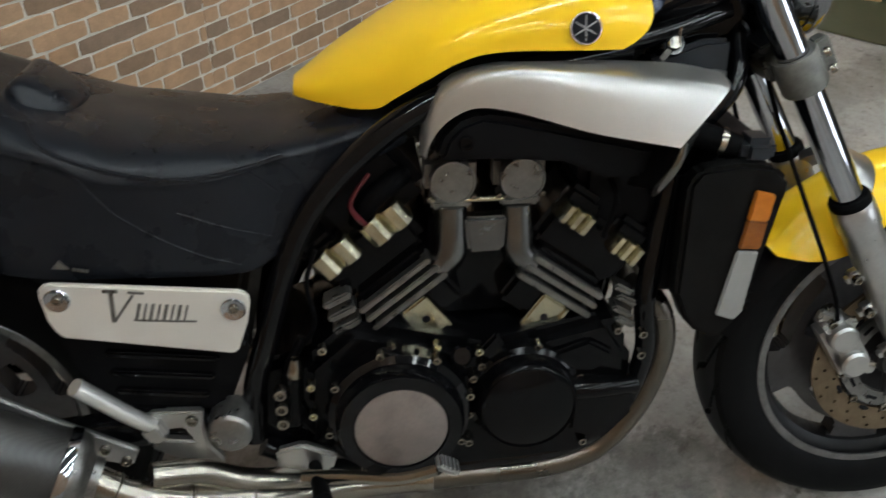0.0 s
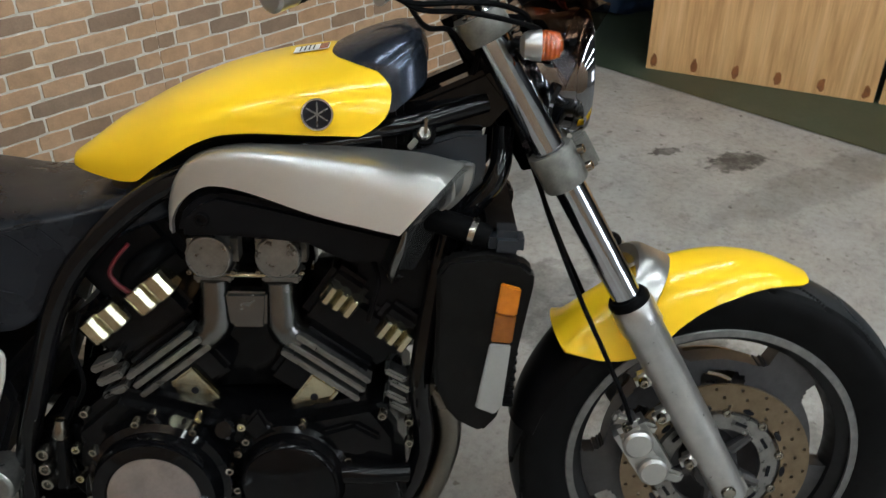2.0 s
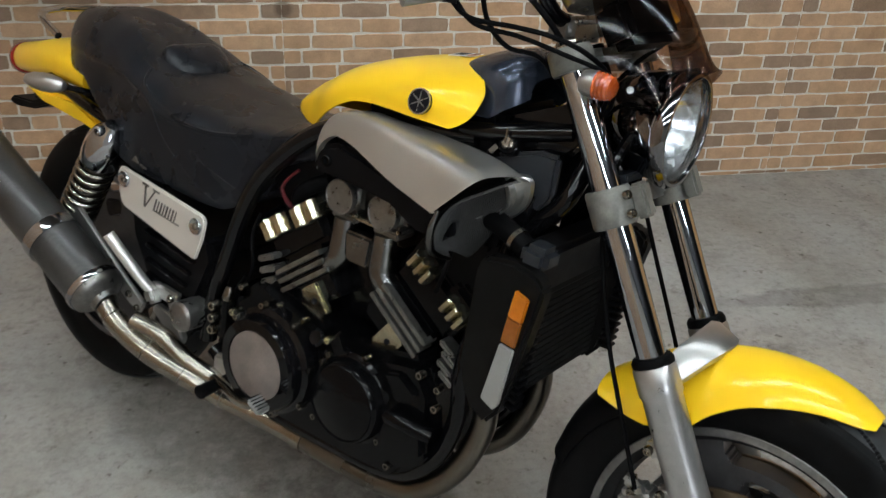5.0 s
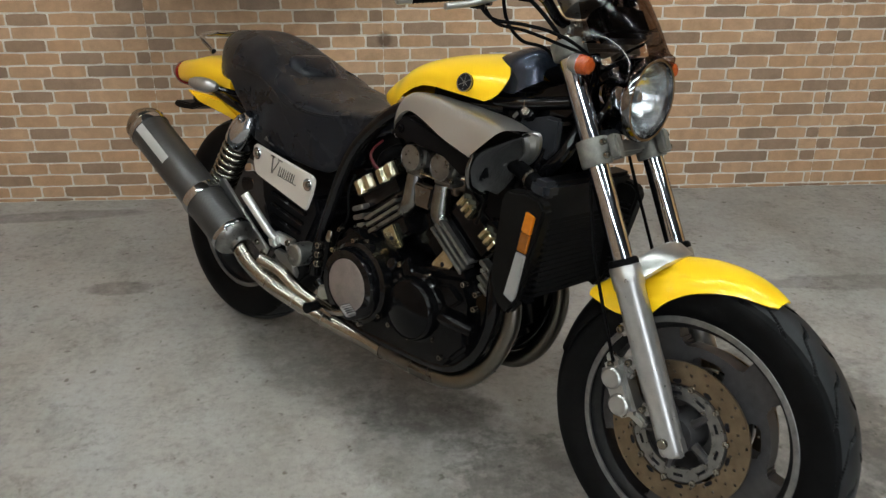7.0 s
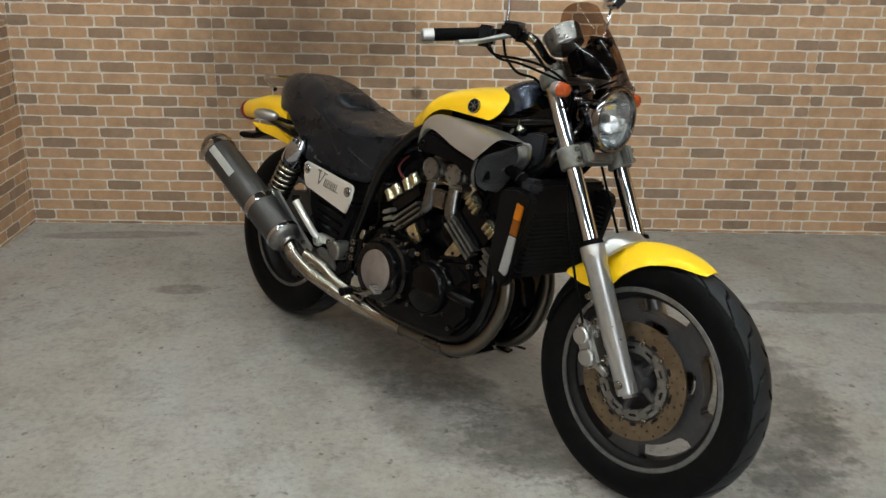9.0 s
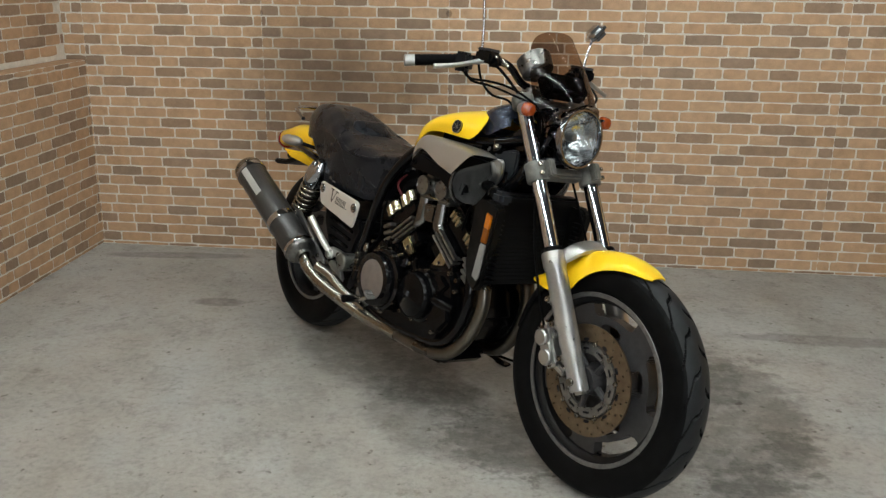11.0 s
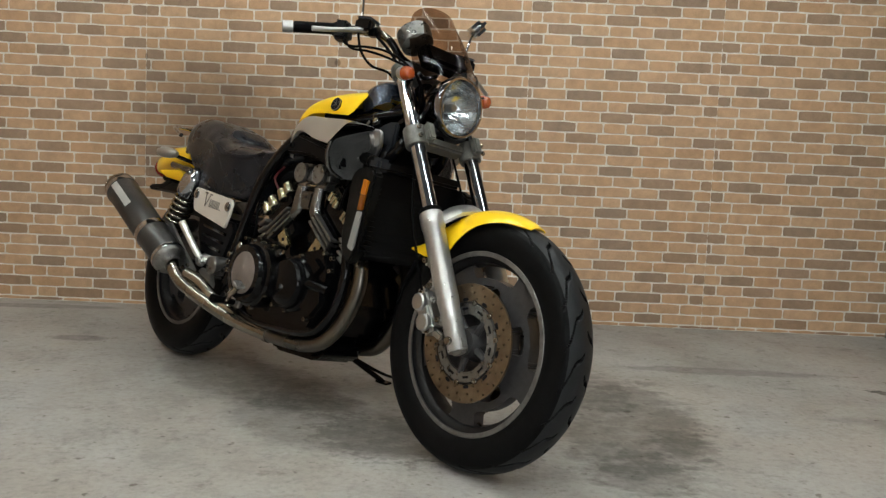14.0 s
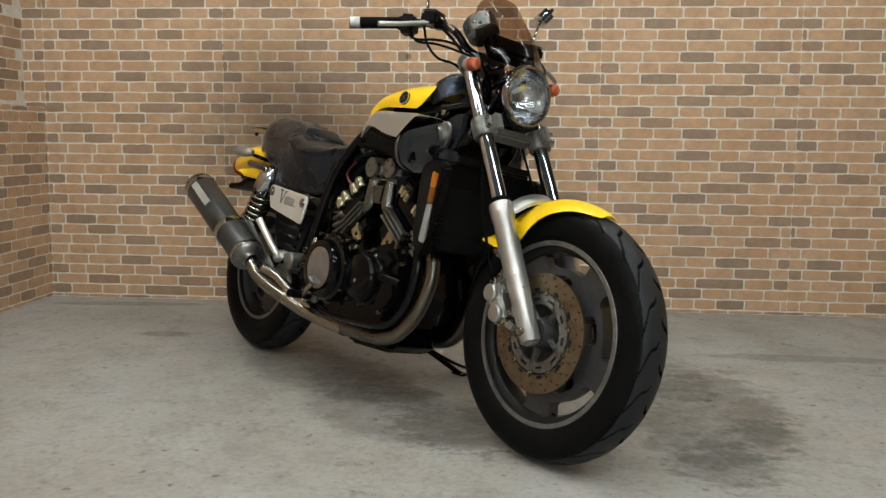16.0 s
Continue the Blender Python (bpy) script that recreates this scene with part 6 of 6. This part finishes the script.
for k in range(5):
    part("pad_rib", block((0.792 + 0.0055 * k, -0.256, 0.344 - 0.003 * k), (0.0022, 0.027, 0.003), 0.0006, turn_y(28)), CHROME, bike)
for s in (-1, 1):
    part("foot_rest", tube([(0.615, s * 0.150, 0.262), (0.628, s * 0.235, 0.268)], [0.010, 0.014], 14, 4), HOSE, bike, "black rubber rider foot rest")
    part("rest_hanger", prism([(0.560, 0.250), (0.640, 0.245), (0.650, 0.275), (0.600, 0.300), (0.560, 0.290)], s * 0.130, s * 0.148, 0.005), CAST, bike)
    h = part("footrest_plate", prism([(0.380, 0.384), (0.400, 0.392), (0.468, 0.388), (0.466, 0.368), (0.470, 0.330), (0.490, 0.300), (0.486, 0.284), (0.440, 0.298), (0.390, 0.330), (0.405, 0.345), (0.450, 0.338), (0.440, 0.362), (0.392, 0.360)], s * 0.152, s * 0.168, 0.003), CAST, bike, "cut alloy passenger footrest plate")
    part("plate_bolt", bolt((0.452, s * 0.168, 0.375), (0, s, 0), 0.009, 0.006), STEEL, h)
    part("passenger_peg", tube([(0.402, s * 0.172, 0.372), (0.382, s * 0.190, 0.402), (0.327, s * 0.226, 0.484)], [0.0105, 0.0115, 0.0120], 18), ALUMINIUM, bike, "polished folded passenger peg")
    part("peg_knuckle", block((0.402, s * 0.172, 0.366), (0.030, 0.030, 0.034), 0.007, turn_y(-30)), CAST, bike)
    part("muffler_stay", prism([(0.090, 0.490), (0.125, 0.492), (0.275, 0.395), (0.375, 0.335), (0.362, 0.308), (0.330, 0.318), (0.220, 0.372), (0.085, 0.462)], s * 0.165, s * 0.175, 0.003), CAST, bike, "long alloy muffler stay")
    for x, z in ((0.262, 0.390), (0.330, 0.342), (0.356, 0.320)):
        part("stay_bolt", bolt((x, s * 0.175, z), (0, s, 0), 0.008, 0.007), STEEL, bike)


# -- exhaust --
def exhaust(s):
    head = part("header_pipe", tube([(1.095, s * 0.085, 0.500), (1.130, s * 0.088, 0.478), (1.152, s * 0.090, 0.430), (1.150, s * 0.092, 0.368), (1.118, s * 0.098, 0.285), (1.058, s * 0.106, 0.220), (0.985, s * 0.110, 0.196), (0.90, s * 0.110, 0.190), (0.781, s * 0.112, 0.190)], 0.0210, 24, 73), PIPE, bike, "browned steel exhaust header pipe")
    part("pipe_joint", lathe([(0.0205, -0.012), (0.0245, -0.012), (0.0245, 0.012), (0.0205, 0.012)], (0.782, s * 0.112, 0.190), (1, 0, 0), 24, closed=True), STEEL, head)
    part("link_pipe", tube([(0.790, s * 0.112, 0.190), (0.690, s * 0.122, 0.196), (0.600, s * 0.150, 0.212), (0.520, s * 0.185, 0.240), (0.440, s * 0.212, 0.268), (0.370, s * 0.226, 0.300), (0.318, s * 0.230, 0.338), (0.272, s * 0.232, 0.370)], 0.0225, 24, 57), STEEL, bike, "welded bright steel link pipe")
    for p, d in (((0.520, s * 0.185, 0.240), (-0.85, s * 0.35, 0.33)), ((0.440, s * 0.212, 0.268), (-0.87, s * 0.25, 0.35)), ((0.350, s * 0.228, 0.314), (-0.80, s * 0.05, 0.55)), ((0.600, s * 0.150, 0.212), (-0.9, s * 0.38, 0.2))):
        part("weld_bead", lathe([(0.0210, -0.0025), (0.0237, 0.0), (0.0210, 0.0025)], p, d, 20, closed=True), PIPE, bike)
    part("balance_pipe", tube([(0.620, s * 0.135, 0.225), (0.520, s * 0.172, 0.262), (0.455, s * 0.190, 0.300), (0.395, s * 0.212, 0.318)], 0.020, 16), STEEL, bike)
    a, b = Vector((0.318, s * 0.231, 0.344)), Vector((-0.163, s * 0.255, 0.580))
    d = (b - a).normalized()
    n = (b - a).length
    m = part("muffler", lathe([(0.0, 0.016), (0.050, 0.018), (0.0560, 0.030), (0.0565, n - 0.06), (0.055, n - 0.035), (0.0, n - 0.035)], a, d, 40), CARBON, bike, "dark carbon fibre muffler with metal bands")
    part("front_cone", lathe([(0.0235, -0.016), (0.0275, -0.016), (0.0290, -0.004), (0.0360, 0.001), (0.0480, 0.006), (0.0535, 0.011), (0.0558, 0.018), (0.0560, 0.036), (0.050, 0.037), (0.0235, 0.004)], a, d, 36, closed=True), DARK_FIN, m, "dark sooty muffler end cap")
    part("cone_ring", lathe([(0.0540, 0.022), (0.0585, 0.022), (0.0592, 0.025), (0.0592, 0.033), (0.0585, 0.036), (0.0540, 0.036)], a, d, 36, closed=True), CHROME, m, "bright steel ring")
    part("muffler_band", lathe([(0.0555, 0.165), (0.0595, 0.165), (0.0600, 0.169), (0.0600, 0.187), (0.0595, 0.191), (0.0555, 0.191)], a, d, 40, closed=True), CHROME, m, "bright steel clamp band")
    part("muffler_band", lathe([(0.0555, n - 0.062), (0.0590, n - 0.062), (0.0595, n - 0.058), (0.0595, n - 0.046), (0.0590, n - 0.042), (0.0555, n - 0.042)], a, d, 40, closed=True), CHROME, m, "bright steel end band")
    part("end_cap", lathe([(0.020, n - 0.02), (0.022, n + 0.012), (0.027, n + 0.014), (0.029, n + 0.004), (0.046, n - 0.006), (0.0565, n - 0.022), (0.0575, n - 0.042), (0.055, n - 0.046), (0.02, n - 0.04)], a, d, 36, closed=True), STEEL, m, "bright steel muffler end cap")
    for k in range(6):
        ang = 2 * math.pi * k / 6
        u = d.orthogonal().normalized()
        w = d.cross(u)
        part("rivet", bolt(a + d * (n - 0.032) + (u * math.cos(ang) + w * math.sin(ang)) * 0.057, u * math.cos(ang) + w * math.sin(ang), 0.0035, 0.003), STEEL, m)
    # the pale plate riveted to the outside of the sleeve
    out = Vector((0.05, s * 0.82, 0.50))
    out = (out - d * out.dot(d)).normalized()
    w = d.cross(out)
    rings = [[a + d * q + (out * math.cos(t) + w * math.sin(t)) * 0.0574 for t in np.linspace(-0.23, 0.23, 7)] for q in (n - 0.215, n - 0.15, n - 0.065)]
    bm = loft(rings, closed=False)
    bmesh.ops.solidify(bm, geom=bm.faces, thickness=0.001)
    part("name_plate", bm, LABEL, m, "pale metal plate without lettering")
    return m


exhaust(-1)
exhaust(1)
part("collector_box", prism([(0.72, 0.175), (0.74, 0.215), (1.00, 0.215), (1.03, 0.185), (0.98, 0.150), (0.77, 0.145)], -0.080, 0.080, 0.014), BLACK, bike, "sooty black exhaust collector box")


# -- radiator --
def radiator():
    """The core, its comb-edged side covers and reflectors."""
    tilt = turn_y(3)
    core = part("radiator", block((1.188, 0, 0.600), (0.040, 0.300, 0.250), 0.006, tilt), PLASTIC, bike, "black radiator core behind a guard")
    for k in range(20):
        part("radiator_fin", block(Vector((1.2095, 0, 0.487 + 0.0117 * k)), (0.003, 0.280, 0.0104), 0.0006, tilt), BACKING, core)
    part("radiator_guard", block((1.218, 0, 0.735), (0.050, 0.300, 0.026), 0.008, tilt), PLASTIC, core)
    part("fan_shroud", block((1.145, 0, 0.60), (0.050, 0.24, 0.20), 0.015, tilt), PLASTIC, core)
    for s in (-1, 1):
        c = part("radiator_cover", prism([(1.136, 0.694), (1.150, 0.714), (1.202, 0.724), (1.244, 0.720), (1.262, 0.704), (1.262, 0.688), (1.240, 0.560), (1.220, 0.482), (1.200, 0.455), (1.166, 0.470), (1.150, 0.488), (1.134, 0.527)], s * 0.146, s * 0.180, 0.006), WORN_PLASTIC, core, "weathered dark plastic radiator side cover")
        part("reflector_amber", prism([(1.219, 0.690), (1.245, 0.684), (1.2405, 0.6455), (1.2135, 0.6475)], s * 0.180, s * 0.188, 0.002), AMBER, c, "amber side reflector")
        part("reflector_lower", prism([(1.2135, 0.6470), (1.2405, 0.6450), (1.236, 0.604), (1.208, 0.604)], s * 0.180, s * 0.187, 0.002), DARK_AMBER, c, "darker amber lower half")
        part("grey_panel", prism([(1.207, 0.600), (1.235, 0.600), (1.226, 0.505), (1.216, 0.492), (1.190, 0.500)], s * 0.180, s * 0.186, 0.002), REFLECTOR_GREY, c, "plain grey panel below the reflector")
        for k in range(14):
            part("comb_tooth", block((1.240 - 0.0006 * k, s * 0.150, 0.672 - 0.0135 * k), (0.022, 0.030, 0.006), 0.0015, tilt), PLASTIC, c)
        # the cover flares outwards to the front
        flare = Matrix(((1, 0, 0, 0), (s * 0.17, 1, 0, -s * 0.17 * 1.19), (0, 0, 1, 0), (0, 0, 0, 1)))
        for ob in [c] + list(c.children):
            ob.data.transform(flare)
    part("filler_neck", block((1.226, -0.150, 0.735), (0.046, 0.050, 0.036), 0.010, tilt), GREY_PLASTIC, core, "grey plastic coolant filler housing")
    h = part("coolant_hose", tube([(1.120, -0.125, 0.755), (1.150, -0.135, 0.752), (1.180, -0.142, 0.744), (1.205, -0.148, 0.736)], 0.017, 16), HOSE, core, "black coolant hose with clamp")
    part("hose_clamp", lathe([(0.0172, -0.004), (0.0195, -0.004), (0.0195, 0.004), (0.0172, 0.004)], (1.183, -0.143, 0.743), (0.9, -0.2, -0.25), 20, closed=True), STEEL, h)
    return core


radiator()
# added black blocks: they plug see-through gaps so these stay dark round the cylinders
part("electrics_box", block((0.705, 0, 0.680), (0.15, 0.19, 0.125), 0.015, turn_y(-38)), PLASTIC, bike, "black filler block added behind the rear cylinders")
part("inner_shroud", block((1.075, 0, 0.655), (0.13, 0.18, 0.13), 0.015), PLASTIC, bike, "black filler block added by the front cylinders")
part("vee_cover", block((0.870, 0, 0.545), (0.14, 0.16, 0.16), 0.012), BLACK, bike)

# side stand on the far side
foot = BIKE.inverted() @ Vector((1.147, 1.235, 0.004))
part("side_stand", tube([(0.70, 0.115, 0.215), foot.lerp(Vector((0.70, 0.115, 0.215)), 0.35), foot], [0.012, 0.010, 0.009], 10), BLACK, bike, "black steel side stand, down")
part("stand_foot", block(foot, (0.060, 0.030, 0.008), 0.003, pose(0, 0, 0, 13.0)), BLACK, bike)
part("stand_tang", tube([foot.lerp(Vector((0.70, 0.115, 0.215)), 0.55), foot.lerp(Vector((0.70, 0.115, 0.215)), 0.22) + Vector((0.040, 0.012, 0.004)), foot + Vector((0.075, 0.020, 0.022))], [0.006, 0.005, 0.0045], 8), BLACK, bike)
part("stand_spring", tube([(0.73, 0.125, 0.200), (0.77, 0.20, 0.165), (0.79, 0.25, 0.140)], 0.006, 8), STEEL, bike)


# ---- brick facing, last: a printed relief paper in hung lengths, each brick proud of its mortar ----
COURSE, JOINT, PROUD = 0.04945, 0.0056, 0.0022
LENGTH_WIDE, FIRST_SEAM, SECOND_COURSE = 0.8889, -0.0839, 1.2782
# one repeat of the paper, nine courses from the top: joints in thousandths of its width, and which pieces are brown
REPEAT = [((115, 281, 424, 601, 793, 947), (3,)), ((99, 253, 435, 623, 767, 954), (5,)), ((64, 210, 396, 573, 720, 890), (3,)),
          ((96, 191, 298, 475, 621, 801, 941), (0, 5, 7)), ((25, 202, 390, 573, 722, 908), (0, 2, 5)), ((106, 283, 425, 527, 777, 925), (0, 4, 6)),
          ((56, 200, 387, 562, 710, 880), (3,)), ((86, 265, 407, 525, 637, 784, 969), (1, 5)), ((67, 209, 376, 558, 702, 881), (0, 2, 6))]
# by how many courses each length was let down when it was hung
DROPS = {-1: 7, 0: 1, 1: 4, 2: 0, 3: 4, 4: 1}
brick_meshes = {}


def brick_points(length, height, seed):
    """A brick seen from its face: worn corners and an uneven outline, its edges rounded towards the wall."""
    r = random.Random(seed)
    l, h = length / 2, height / 2
    n = max(2, round(length / 0.036))
    base = [(-l + length * i / n, -h) for i in range(n)] + [(l, -h), (l, 0.0)] + [(l - length * i / n, h) for i in range(n)] + [(-l, h), (-l, 0.0)]
    out = []
    for x, z in base:
        corner = abs(abs(x) - l) < 1e-6 and abs(abs(z) - h) < 1e-6
        k = 0.0020 if corner else 0.0
        out.append((x - math.copysign(k, x) + r.uniform(-0.0009, 0.0009), z - math.copysign(k, z) * (z != 0) + r.uniform(-0.0009, 0.0009)))
    m = len(out)
    pts = [(x, 0.0, z) for x, z in out] + [(x, -PROUD * 0.55, z) for x, z in out] + [(x * (1 - 0.0014 / l), -PROUD, z * (1 - 0.0014 / h)) for x, z in out]
    faces = [tuple(range(2 * m, 3 * m))]
    for a in (0, m):
        faces += [(a + i, a + (i + 1) % m, a + m + (i + 1) % m, a + m + i) for i in range(m)]
    return pts, faces


def brick_mesh(length, height, brown, seed):
    key = (round(length / 0.003), round(height, 3), brown, seed % 3)
    if key not in brick_meshes:
        me = bpy.data.meshes.new("brick")
        pts, faces = brick_points(key[0] * 0.003, height, seed % 3)
        me.from_pydata(pts, [], faces)
        me.materials.append(BROWN_ONE if brown else BRICK_ONE)
        brick_meshes[key] = me
    return brick_meshes[key]


def courses(start, end, top, seam=FIRST_SEAM, drops=DROPS):
    """(middle along the wall, middle height, length, height, is brown) of each brick."""
    for r in range(-29, 29):
        z0, z1 = SECOND_COURSE - COURSE * (r - 2) - (COURSE - JOINT) / 2, SECOND_COURSE - COURSE * (r - 2) + (COURSE - JOINT) / 2
        z0, z1 = max(0.002, z0), min(top, z1)
        if z1 - z0 < 0.004:
            continue
        for k in range(math.floor((start - seam) / LENGTH_WIDE), math.ceil((end - seam) / LENGTH_WIDE)):
            joints, brown = REPEAT[(r - 2 + drops.get(k, (k * 4) % 9)) % 9]
            at = [0.0] + [j / 1000 for j in joints] + [1.0]
            for i, (a, b) in enumerate(zip(at, at[1:])):
                a = seam + (k + a) * LENGTH_WIDE + (JOINT / 2 if i else 0.0)
                b = seam + (k + b) * LENGTH_WIDE - (JOINT / 2 if i + 2 < len(at) else 0.0)
                a, b = max(a, start), min(b, end)
                if b - a > 0.006:
                    yield (a + b) / 2, (z0 + z1) / 2, b - a, z1 - z0, i in brown


def joined_bricks(name, rows, place, parent):
    verts, faces, tones = [], [], []
    for u, z, n, h, brown in rows:
        pts, fs = brick_points(n, h, len(verts))
        k = len(verts)
        m = place(u, z)
        verts += [m @ Vector(p) for p in pts]
        faces += [tuple(k + i for i in f) for f in fs]
        tones += [int(brown)] * len(fs)
    me = bpy.data.meshes.new(name)
    me.from_pydata([tuple(v) for v in verts], [], faces)
    me.materials.append(BRICK_MANY)
    me.materials.append(BROWN_MANY)
    me.polygons.foreach_set("material_index", tones)
    ob = new(name, me)
    ob.parent = parent
    ob.matrix_parent_inverse = parent.matrix_basis.inverted()
    return tagged(ob, "tan and brown relief bricks", kind="stuff")


rng = random.Random(7)
near, rest = [], []
for row in courses(LEFT_X - 0.10, END_X, CEILING):
    (near if 1.0 < row[0] < 2.9 and row[1] < 1.0 and len(near) < 300 else rest).append(row)
for u, z, n, h, brown in near:
    ob = new("brick", brick_mesh(n, h, brown, rng.randrange(99)))
    ob.parent = back
    ob.matrix_parent_inverse = back.matrix_basis.inverted()
    ob.location = (u, WALL_Y - 0.0005 * rng.random(), z)
joined_bricks("brick_facing", rest, lambda u, z: pose(u, WALL_Y, z), back)
# end face of the partition
joined_bricks("end_bricks", list(courses(WALL_Y, WALL_Y + 0.12, CEILING, 2.1)), lambda u, z: pose(END_X, u, z, 0, 0, 90), back)
outside, inside = [], []
y0, y1, z0, z1 = NICHE
for u, z, n, h, brown in courses(-4.7, WALL_Y, CEILING, WALL_Y - LENGTH_WIDE * 0.96, {}):
    if u + n / 2 <= y0 or z + h / 2 <= z0 or z - h / 2 >= z1:
        outside.append((u, z, n, h, brown))
        continue
    inside.append((u, z, n, h, brown))
    for lo, hi in ((z - h / 2, z0 - 0.001), (z1 + 0.001, z + h / 2)):
        if hi - lo > 0.006:
            outside.append((u, (lo + hi) / 2, n, hi - lo, brown))
joined_bricks("side_bricks", outside, lambda u, z: pose(LEFT_X, u, z, 0, 0, 90), side)
joined_bricks("recess_bricks", [r for r in inside if r[1] > z0 + 0.02 and r[1] < z1 - 0.01 and r[0] + r[2] / 2 < WALL_Y], lambda u, z: pose(LEFT_X - 0.10, u, z, 0, 0, 90), side)
